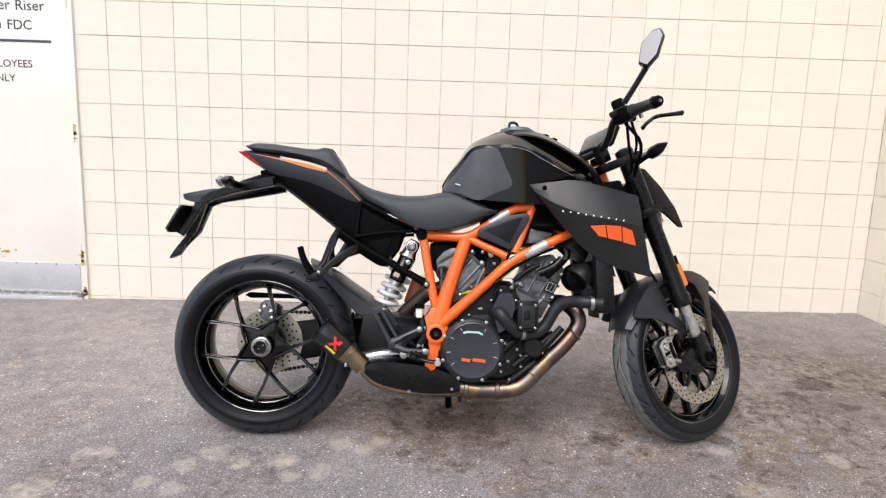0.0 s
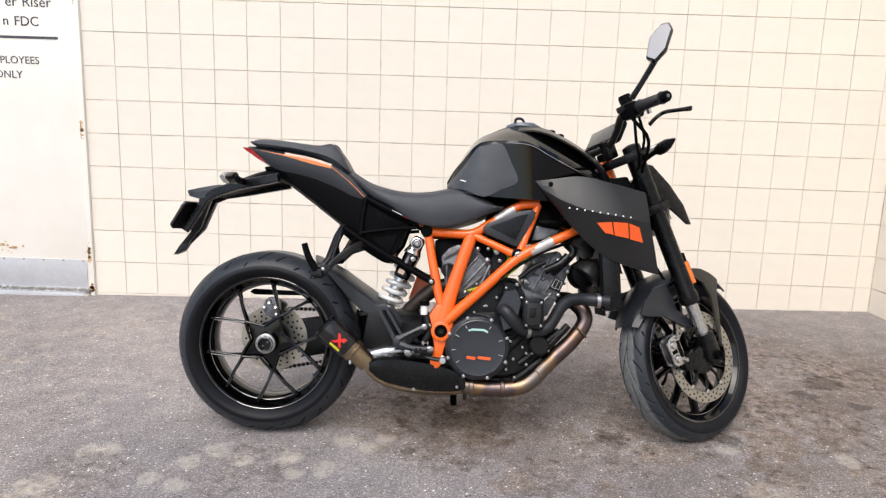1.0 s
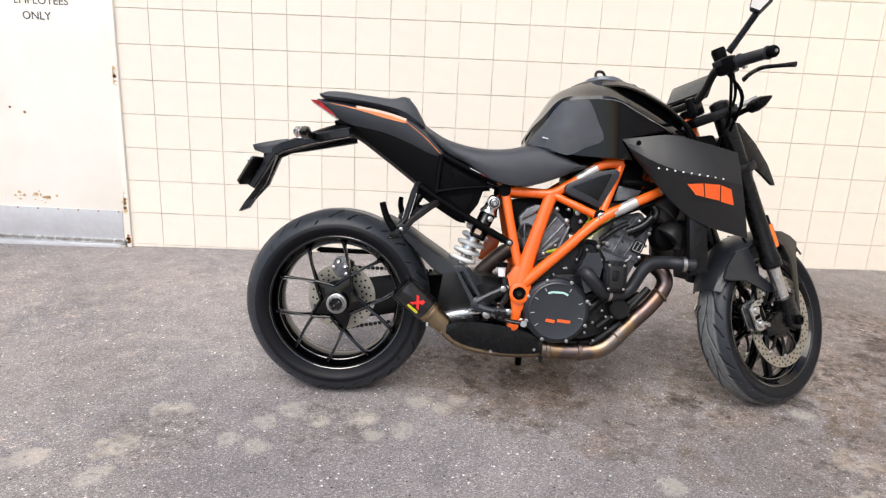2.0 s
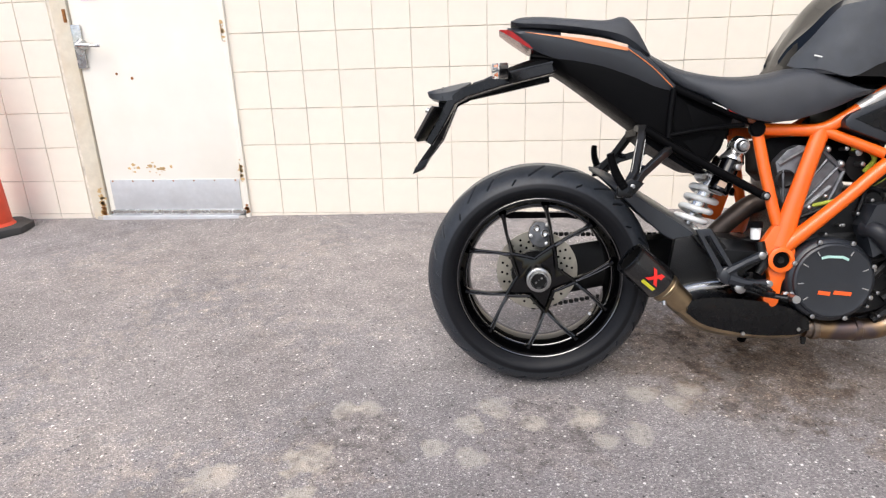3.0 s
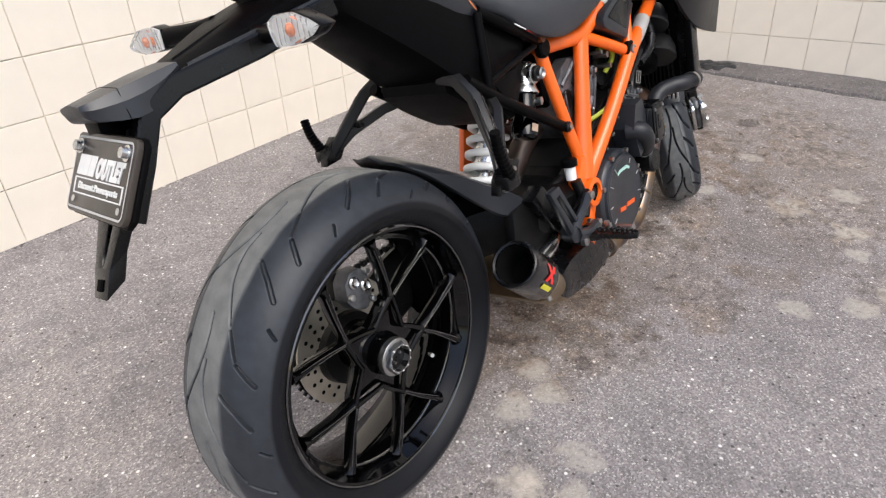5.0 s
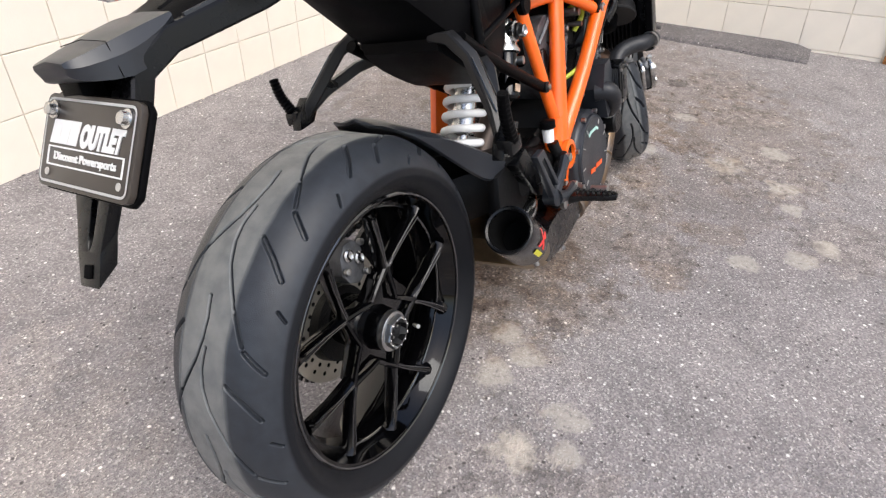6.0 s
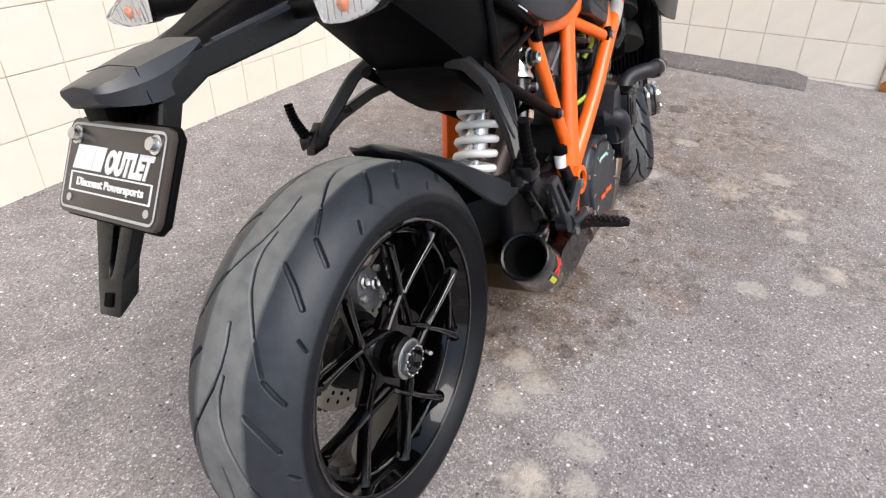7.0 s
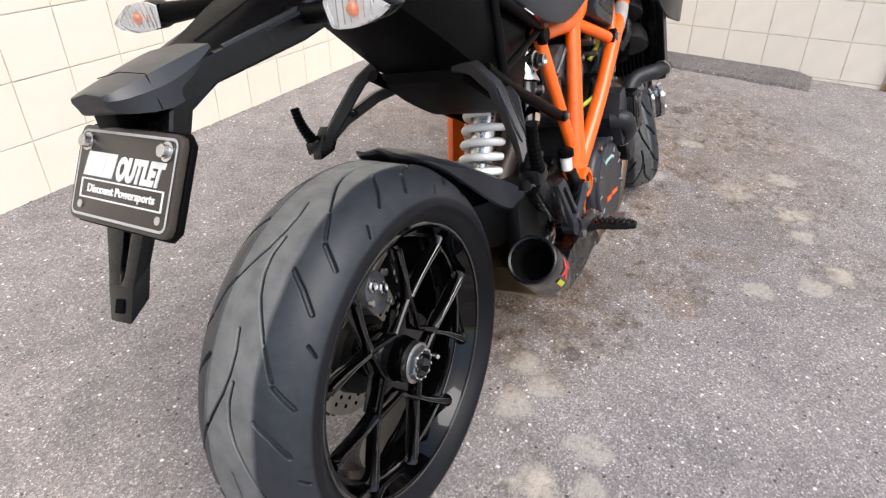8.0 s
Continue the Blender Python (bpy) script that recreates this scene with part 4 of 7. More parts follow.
# shock absorber
top, low = Vector((.548, .008, .705)), Vector((.425, .016, .455))
axis = (low - top).normalized()
shock = piece("shock_absorber", tube([top + axis * .03, top + axis * .1, top + axis * .2, top + axis * .205, top + axis * .26], [.026, .026, .026, .012, .012], k=1, seg=20), SILVER, label="rear shock absorber with white coil spring")
E0 = Vector((.547, -.072, .712))
ea = (Vector((.493, -.085, .59)) - E0).normalized()
res_body = part("reservoir", lathe([(.043, .022), (.046, .0265), (.092, .0265), (.096, .029), (.132, .029), (.138, .024), (.139, .004)], E0, ea, 28), GLOSS, shock, "gloss black shock reservoir")
part("reservoir_collar", lathe([(-.026, .006), (-.024, .018), (-.012, .024), (.018, .0245), (.03, .028), (.038, .0325), (.043, .0325), (.044, .026)], E0, ea, 28), SILVER, shock, "silver reservoir collar")
part("shock_eye", lathe([(-.03, .016), (-.028, .021), (.03, .021), (.032, .016)], E0, "y", 28), SILVER, shock)
part("eye_washer", lathe([(0, .0165), (.006, .0165), (.0065, .012)], E0 + Vector((0, -.03, 0)), (0, -1, 0), 20), DARKCAST, shock)
part("eye_bolt", lathe([(0, .0125), (.012, .0125), (.014, .009), (.009, .0055)], E0 + Vector((0, -.035, 0)), (0, -1, 0), 16), STEEL, shock)
part("adjuster", lathe([(0, .009), (.012, .009), (.014, .005)], E0 + ea * .062 + Vector((.012, -.024, 0)), (.2, -1, 0), 14), STEEL, shock, "silver damping adjuster")
part("reservoir_mark", box(*(E0 + ea * .112 + Vector((-.006, -.0292, 0))), .022, .002, .016, 0, m=pose(0, 0, 0, 0, 25, 0)), PALE_DECAL, res_body)
o1 = axis.orthogonal().normalized()
o2 = axis.cross(o1)
coil = [top + axis * (.098 + .155 * t / 84) + (o1 * math.cos(t * 2 * math.pi / 17) + o2 * math.sin(t * 2 * math.pi / 17)) * .041 for t in range(85)]
part("spring", tube([tuple(p) for p in coil], .0085, k=1, seg=10), SPRING, shock, "white coil spring")
part("spring_seat", lathe([(.082, .046), (.088, .05), (.094, .048)], top, axis, 28), SILVER, shock)

# trellis frame
fr = piece("trellis_frame", tube([(.578, -.094, .757), (.66, -.102, .753), (.74, -.114, .753), (.80, -.123, .785), (.90, -.131, .852), (.975, -.127, .866)], .0165, k=6), ORANGE, label="orange powder-coated tubular trellis frame")


def oval(pts, r, across, k=5, seg=16):
    """A frame tube of oval section: r in the frame's plane, r * across along y."""
    rs = r if isinstance(r, (list, tuple)) else [r] * len(pts)
    P = catmull([(*p, q) for p, q in zip(pts, rs)], k)
    rings = []
    for i, p in enumerate(P):
        d = (Vector(P[min(i + 1, len(P) - 1)][:3]) - Vector(P[max(i - 1, 0)][:3])).normalized()
        w = (Vector((0, 1, 0)) - d * d.y).normalized()
        u = d.cross(w)
        rings.append([Vector(p[:3]) + (u * math.cos(a) + w * math.sin(a) * across) * p[3] for a in (2 * math.pi * j / seg for j in range(seg))])
    return skin(bmesh.new(), rings)


def frame_side(s):
    f = lambda pts: [(x, y * s * (.84 + .14 * min(1, max(0, (x - .65) / .2))), z) for x, y, z in pts]
    if s < 0:
        part("tube", tube(f([(.578, -.112, .757), (.66, -.12, .753), (.74, -.126, .753), (.80, -.13, .785), (.90, -.134, .852), (.975, -.13, .866)]), .0165, k=6), ORANGE, fr)
    part("tube", oval(f([(.586, -.114, .75), (.605, -.128, .65), (.628, -.142, .545), (.64, -.148, .50)]), .0155, .85), ORANGE, fr)
    part("tube", oval(f([(.742, -.126, .75), (.705, -.138, .64), (.668, -.148, .52), (.648, -.152, .44)]), [.0225, .0225, .026, .03], .74), ORANGE, fr)
    part("tube", tube(f([(.738, -.126, .752), (.82, -.142, .715), (.902, -.155, .678)]), .0135), ORANGE, fr)
    part("tube", tube(f([(.972, -.13, .862), (.938, -.142, .77), (.905, -.155, .685)]), .0135), ORANGE, fr)
    part("tube", tube(f([(.650, -.152, .432), (.78, -.158, .555), (.905, -.158, .672), (1.0, -.152, .722), (1.105, -.142, .775)]), [.021, .018, .018, .017, .016], k=6), ORANGE, fr)
    part("silver_band", tube(f([(.825, -.1318, .802), (.86, -.133, .8255), (.888, -.1338, .8435)]), .0175, k=3), GREYTRIM, fr, "silver painted band")
    part("silver_band", tube(f([(.945, -.156, .6935), (.985, -.1535, .714), (1.022, -.1495, .734)]), .0186, k=3), GREYTRIM, fr)
    y0, y1 = sorted((-.142 * s, -.112 * s))
    part("pivot_lug", slab([(.585, .435), (.625, .50), (.672, .50), (.685, .43), (.675, .375), (.655, .345), (.648, .29), (.636, .272), (.612, .272), (.606, .30), (.622, .35), (.61, .40)], y0, y1, .008), ORANGE, fr)
    part("pivot_ring", lathe([(0, .034), (.012, .034), (.014, .031), (.014, .023), (.0, .021)], (.643, -.143 * s, .408), (0, -s, 0), 28, closed=True), ORANGE, fr)
    # black plug paints the shade inside the pivot's bore
    part("bore_shade", lathe([(-.004, .0225), (.0065, .0222), (.0055, .010)], (.643, -.143 * s, .408), (0, -s, 0), 24), BLACKHOLE, fr)
    part("pivot_bolt", lathe([(0, .009), (.009, .009), (.008, .005)], (.643, -.143 * s, .408), (0, -s, 0), 16), DARKCAST, fr)
    part("mount_boss", lathe([(0, .0235), (.012, .0235), (.014, .02)], (.903, -.150 * s, .680), (0, -s, 0), 20), BLACK, fr)
    part("mount_bolt", lathe([(0, .013), (.018, .013), (.02, .009), (.017, .005)], (.903, -.152 * s, .680), (0, -s, 0), 12), STEEL, fr)
    part("end_cap", lathe([(0, .021), (.012, .021), (.016, .017)], (.581, -.100 * s, .757), (0, -s, 0), 24), BLACK, fr)
    part("mount_bolt", lathe([(0, .011), (.01, .011), (.011, .007), (.008, .004)], (1.108, -.146 * s, .777), (0, -s, 0), 12), STEEL, fr)
    for xx, zz in ((.612, .345), (.60, .425)):
        part("mount_bolt", lathe([(0, .0085), (.009, .0085), (.010, .005)], (xx, -.143 * s, zz), (0, -s, 0), 12), STEEL, fr)


frame_side(1)
frame_side(-1)
part("frame_plate", slab([(.548, .612), (.602, .60), (.565, .49), (.512, .503)], .116, .132, .004), ORANGE, fr)

# black rear subframe
sub = piece("subframe", tube([(.285, -.118, .76), (.40, -.116, .69), (.603, -.118, .579)], .0115), BLACK, label="black tubular rear subframe")
for s in (1, -1):
    f = lambda pts: [(x, y * s, z) for x, y, z in pts]
    if s < 0:
        part("tube", tube(f([(.285, -.118, .76), (.40, -.116, .69), (.603, -.118, .579)]), .0115), BLACK, sub)
    part("tube", tube(f([(.36, -.112, .868), (.46, -.116, .82), (.575, -.105, .772)]), .0105), BLACK, sub)
    part("tube", tube(f([(.36, -.114, .865), (.352, -.118, .80), (.348, -.121, .735)]), .009), BLACK, sub)
    part("tube", tube(f([(.350, -.124, .742), (.44, -.122, .757), (.545, -.110, .768)]), .0065), BLACK, sub)
    part("tube_end", lathe([(0, .012), (.01, .012), (.012, .008)], (.604, -.122 * s, .578), (0, -s, 0), 14), DARKCAST, sub)
    part("tube_bolt", lathe([(0, .007), (.016, .007), (.017, .004)], (.604, -.122 * s, .578), (0, -s, 0), 12), STEEL, sub)
    part("end_bolt", lathe([(0, .011), (.014, .011), (.015, .007)], (.562, -.110 * s, .782), (0, -s, 0), 14), DARKORANGE, sub)
    side_word = part("word_bar", box(.475, -.1285 * s, .8175, .040, .002, .0022, 0, m=pose(0, 0, 0, 0, 25, 0)), WHITE_DECAL, sub)
    part("word_bar", box(.512, -.1285 * s, .800, .026, .002, .0022, 0, m=pose(0, 0, 0, 0, 25, 0)), RED_DECAL, sub)

# under-seat panels and tail
under = piece("underseat_tray", loft([sym(x, [(0, zt), (w, zt - .008), (w + .006, (zt + zb) / 2), (w * .92, zb + .012), (w * .6, zb), (0, zb)]) for x, zt, zb, w in
              ((-.02, .985, .955, .05), (.05, .99, .925, .072), (.12, .98, .878, .088), (.20, .96, .82, .1), (.29, .93, .752, .108), (.37, .86, .69, .108), (.435, .80, .66, .098), (.462, .785, .65, .09))], 3), BLACK, label="black plastic under-seat tray")
for s in (1, -1):
    y0, y1 = sorted((-.100 * s, -.084 * s))
    part("side_panel", slab([(.362, .862), (.522, .788), (.512, .762), (.492, .705), (.456, .655), (.44, .645), (.367, .69), (.284, .755)], y0, y1, .004), BLACK, under)
    for pts in ([(.378, .835), (.495, .783), (.486, .764), (.385, .748)], [(.38, .735), (.478, .742), (.458, .686), (.446, .668)]):
        part("panel_rib", slab(pts, y0 - .005 * s if s > 0 else y0, y1 if s > 0 else y1 + .005, .003), BLACK, under)
tail = piece("tail_fairing", loft([sym(x, [(0, zt), (w * .75, zt), (w, zt - .012), (w * 1.02, (zt + zb) / 2), (w * .86, zb), (0, zb)]) for x, zt, zb, w in
             ((-.085, 1.052, 1.04, .055), (-.04, 1.048, 1.005, .07), (.02, 1.038, .97, .085), (.10, 1.022, .945, .1), (.18, 1.005, .92, .112), (.25, .985, .885, .118), (.31, .94, .85, .118), (.365, .885, .845, .114))], 4), SLATE, label="satin black tail fairing with orange and grey stripes")
for s in (1, -1):
    def strip(outline, off):
        bm = bmesh.new()
        pts = [(x, -(wy + off) * s, z) for x, z, wy in outline]
        k = len(pts) // 2
        A, B = catmull(pts[:k], 5), catmull(pts[k:][::-1], 5)
        va, vb = [bm.verts.new(p) for p in A], [bm.verts.new(p) for p in B]
        for i in range(len(va) - 1):
            bm.faces.new((va[i], va[i + 1], vb[i + 1], vb[i]))
        return bm
    up_edge = [(-.035, 1.034, .0715), (.06, 1.016, .0945), (.16, .997, .1115), (.235, .975, .1205), (.30, .925, .1215), (.355, .872, .1175)]
    lo_edge = [(x, z - d, w + .001) for (x, z, w), d in zip(up_edge, (.0015, .005, .0135, .008, .003, .002))]
    fade = [(x, z - .0035, w) for x, z, w in up_edge[3:]]
    part("orange_stripe", strip(up_edge[:4] + lo_edge[:4][::-1], .0015), TAN_DECAL, tail)
    part("thin_stripe", strip(up_edge[3:] + fade[::-1], .0015), TAN_DECAL, tail)
    g1 = [(x, z + .009, w - .003) for x, z, w in up_edge[1:4]]
    part("pale_stripe", strip(g1 + up_edge[1:4][::-1], .0015), PALE_DECAL, tail)
part("tail_lamp", loft([sym(x, [(0, zt), (w, zt - .003), (w, zb + .003), (0, zb)]) for x, zt, zb, w in ((-.108, 1.05, 1.043, .045), (-.08, 1.046, 1.024, .058), (-.03, 1.034, .992, .066), (-.012, 1.026, .985, .067))], 3), RED_LENS, tail, "red tail lamp lens")

# seats
seat = piece("rider_seat", loft([sym(x, [(0, zt), (w * .55, zt - .002), (w * .85, zt - .014), (w, zt - .04 if zt - zb > .07 else (zt + zb) / 2), (w * .96, zb + .008), (w * .8, zb), (0, zb)]) for x, zt, zb, w in
             ((.285, .985, .945, .08), (.33, .955, .912, .098), (.38, .928, .872, .112), (.45, .908, .838, .128), (.52, .899, .795, .146), (.59, .903, .775, .155), (.65, .915, .776, .158), (.70, .918, .788, .162), (.76, .898, .806, .166), (.81, .872, .828, .168), (.845, .852, .84, .165))], 4, 2), VINYL, label="black vinyl rider seat")
pill = piece("pillion_seat", loft([sym(x, [(0, zt), (w * .6, zt - .001), (w * .9, zt - .009), (w, (zt + zb) / 2), (w * .9, zb), (0, zb)]) for x, zt, zb, w in
             ((-.075, 1.072, 1.062, .06), (-.045, 1.08, 1.05, .072), (.02, 1.078, 1.042, .084), (.10, 1.068, 1.03, .096), (.18, 1.06, 1.012, .105), (.226, 1.066, .992, .108), (.258, 1.042, .975, .104), (.285, 1.0, .96, .096), (.30, .972, .955, .088))], 4, 2), VINYL, label="black vinyl pillion pad")
part("pad_seam", tube([(.226, -.104, 1.02), (.236, -.085, 1.056), (.24, 0, 1.064), (.236, .085, 1.056), (.226, .104, 1.02)], .0022, seg=6), BLACK, pill)

# tail arm, hood and number plate
hanger = piece("plate_hanger", loft([[(x, y0, z1), (x, y0 + .02, z1 + .012), (x, y1 - .02, z1 + .014), (x, y1, z1 + .004), (x - .004, y1, z0), (x - .004, y0, z0)] for x, z0, z1, y0, y1 in
               ((.075, .932, .965, -.06, .075), (.0, .925, .955, -.068, .085), (-.08, .902, .932, -.06, .086), (-.15, .882, .905, -.035, .078), (-.21, .864, .884, -.018, .07))], 4), BLACK, label="long black plastic plate hanger and tail arm")
def beam(pts, w, h, c=.25):
    """A straight-sided bar with chamfered edges through points; w across, h up, one pair a point."""
    rings = []
    for i, p in enumerate(pts):
        a, b = Vector(pts[max(i - 1, 0)]), Vector(pts[min(i + 1, len(pts) - 1)])
        d = (b - a).normalized()
        side = d.cross(Vector((0, 0, 1))).normalized()
        up = side.cross(d)
        ww, hh = (w[i], h[i]) if isinstance(w, tuple) else (w, h)
        k = c * min(ww, hh)
        rings.append([Vector(p) + side * x + up * z for x, z in ((-ww + k, hh), (ww - k, hh), (ww, hh - k), (ww, k - hh), (ww - k, -hh), (k - ww, -hh), (-ww, k - hh), (-ww, hh - k))])
    return skin(bmesh.new(), rings)


for y0, y1, y2, y3 in ((-.088, -.078, -.026, -.016), (.098, .092, .072, .058)):
    part("rail", beam([(.04, y0, .932), (-.1, y1, .903), (-.2, y2, .880), (-.245, y3, .856), (-.275, y3, .80), (-.315, y3, .735)], (.013, .013, .012, .0125, .013, .012), (.015, .016, .015, .0145, .013, .012)), SATIN, hanger)
    part("rail_edge", beam([(.04, y0, .948), (-.1, y1, .921), (-.18, y2 + (y1 - y2) * .25, .9015)], .005, .0022), SLATE, hanger)
part("arm_rib", tube([(.05, -.02, .968), (-.08, -.008, .938), (-.17, .012, .908)], [.008, .007, .005], k=4, seg=6), BLACK, hanger)
HOOD_MID = .021
hood_rings = []
for x, yr, zr, yl, zl in ((-.318, -.006, .885, -.002, .874), (-.313, -.010, .8865, -.010, .867), (-.298, -.016, .889, -.020, .861), (-.262, -.022, .896, -.029, .856), (-.230, -.027, .902, -.029, .864), (-.205, -.030, .906, -.030, .882), (-.190, -.030, .908, -.029, .898)):
    m_ = lambda y: 2 * HOOD_MID - y
    hood_rings.append([(x, m_(yr), zr), (x, HOOD_MID, zr + .004), (x, yr, zr), (x, yr * .55 + yl * .45 - .003, zr * .6 + zl * .4), (x + .002, yl, zl), (x + .006, HOOD_MID, zl - .001), (x + .002, m_(yl), zl), (x, m_(yr * .55 + yl * .45 - .003), zr * .6 + zl * .4)])
hood = part("hood", loft(hood_rings, 2), SLATE, hanger, "satin black wedge-shaped plate hood", sharp=18)
part("hood_seam", tube([(-.272, -.0285, .858), (-.272, -.0215, .8955), (-.272, HOOD_MID, .900), (-.272, 2 * HOOD_MID + .0215, .8955)], .0005, k=1, seg=6), BLACKHOLE, hood)
part("hood_mount", box(-.275, .05, .845, .03, .04, .05, .004), BLACK, hood)
def leg_bar(name, rows, depth=.034, mat=None):
    """A tapering bar of the leg below the plate: rows of x, z and the two sides."""
    own = loft([[(x, y0, z), (x, y1, z), (x + depth, y1 - .004, z + .014), (x + depth, y0 + .004, z + .014)] for x, z, y0, y1 in rows], 1)
    bmesh.ops.bevel(own, geom=own.edges[:], offset=.0022, segments=2, profile=.6, affect="EDGES", clamp_overlap=True)
    return part(name, own, mat or SATIN, hanger)


leg_bar("mud_leg", ((-.262, .845, .044, .080), (-.312, .735, .061, .097), (-.345, .690, .053, .074), (-.353, .679, .048, .070)))
leg_bar("mud_leg", ((-.262, .845, -.016, .018), (-.312, .735, .024, .048), (-.345, .690, .024, .044), (-.353, .679, .024, .048)))
leg_bar("mud_foot", ((-.352, .681, .024, .070), (-.372, .645, .021, .060)))
leg_bar("mud_web", ((-.252, .838, .0, .06), (-.338, .676, .034, .062)), .012, BLACKHOLE)
# black chip in place of the slot's shade
part("slot_shade", box(-.3645, .043, .662, .003, .012, .016, .001, m=pose(0, 0, 0, 0, 30, 0)), BLACKHOLE, hanger)
PL = pose(-.316, .013, .797) @ pose(0, 0, 0, 3.5, 0, 0) @ pose(0, 0, 0, 0, 31, -4)
plate = part("number_plate", slab([(a * .094, b * .053) for a, b in ((-1, -.8), (-.96, -.95), (-.88, -1), (.88, -1), (.96, -.95), (1, -.8), (1, .8), (.96, .95), (.88, 1), (-.88, 1), (-.96, .95), (-1, .8))], -.004, .004, .0015, plane="yz"), PLATE, hanger, "dark dealer plate with white border and bars", m=PL)
part("plate_back", slab([(a * .097, b * .056) for a, b in ((-1, -.8), (-.88, -1), (.88, -1), (1, -.8), (1, .8), (.88, 1), (-.88, 1), (-1, .8))], .004, .012, .002, plane="yz"), BLACK, plate)
flat_bar = lambda y, z, w, h, mat, nm, skew=0.0: part(nm, slab([(y - w / 2 - skew, z - h / 2), (y + w / 2 - skew, z - h / 2), (y + w / 2 + skew, z + h / 2), (y - w / 2 + skew, z + h / 2)], -.0052, -.0035, 0, plane="yz"), mat, plate)
rim_pts = []
for cy, cz, a0 in ((.0795, .0388, 0), (-.0795, .0388, 90), (-.0795, -.0388, 180), (.0795, -.0388, 270)):
    rim_pts += [(cy, cz, radians(a0 + 22.5 * q)) for q in range(5)]
bm = bmesh.new()
rows = [[bm.verts.new((-.0053, cy + r * math.cos(a), cz + r * math.sin(a))) for cy, cz, a in rim_pts] for r in (.0094, .0064)]
for i in range(len(rim_pts)):
    j = (i + 1) % len(rim_pts)
    bm.faces.new((rows[0][i], rows[0][j], rows[1][j], rows[1][i]))
bmesh.ops.solidify(bm, geom=bm.faces[:], thickness=.0006)
part("border", bm, WHITE_DECAL, plate)
for y, z, w, h in ((0, -.0068, .152, .0018), (0, -.0272, .152, .0018), (-.0755, -.017, .0018, .0206), (.0755, -.017, .0018, .0206)):
    flat_bar(y, z, w, h, WHITE_DECAL, "border")
for i, w in enumerate((.021, .019, .019)):
    flat_bar(.0625 - i * .0185, .0105, w * .90, .027, WHITE_DECAL, "word_bar", -.003)
words("OUTLET", .033, WHITE_DECAL, pose(-.0046, .0135, -.002, 90, 0, -90), plate, slant=.3, bold=.0020, width=.087)
words("Discount Powersports", .0128, WHITE_DECAL, pose(-.0046, .063, -.0208, 90, 0, -90), plate, bold=.0003, width=.126)
for y in (-.073, .073):
    part("plate_bolt", lathe([(0, .0105), (.003, .0105), (.0035, .0075), (.010, .007), (.011, .0045)], (-.004, y, .034), (-1, 0, 0), 14), SILVER, plate, "zinc plate bolt")
    part("plate_hole", lathe([(0, .0045), (.0008, .0045)], (-.0045, y, -.036), (-1, 0, 0), 12), GREYTRIM, plate)
for s, c in ((1, Vector((-.108, -.146, .915))), (-1, Vector((-.086, .172, .941)))):
    ind = part("indicator_stalk", tube([(c.x + .03, -.06 * s, c.z), (c.x + .02, -.10 * s, c.z), (c.x + .012, c.y + .004 * s, c.z)], [.015, .012, .015], k=3), BLACK, hanger)
    face = [(0, .014), (.018, .021), (.04, .02), (.064, .009), (.084, -.002), (.066, -.012), (.036, -.019), (.006, -.018)]
    at_ = lambda g: [(c.y - a * s * g - .004 * s * (1 - g), c.z + b * g) for a, b in face]
    part("indicator_shell", slab(at_(1.02), c.x + .002, c.x + .026, .006, plane="yz"), SATIN, ind)
    part("reflector", slab(at_(.9), c.x - .001, c.x + .002, 0, plane="yz"), SPRING, ind)
    bulb = bmesh.new()
    bmesh.ops.create_icosphere(bulb, subdivisions=2, radius=.008)
    part("bulb", bulb, AMBER, ind, "amber bulb", m=Matrix.Translation(c + Vector((-.003, -.034 * s, 0))))
    for q in range(6):
        part("lens_rib", box(c.x - .0015, c.y - (.012 + .009 * q) * s, c.z, .002, .0009, .03 - .003 * q, 0, m=pose(0, 0, 0, 8 * s, 0, 0)), SILVER, ind)
    part("indicator_lens", slab(at_(1.0), c.x - .018, c.x + .001, .007, plane="yz"), LENS, ind, "clear indicator lens")

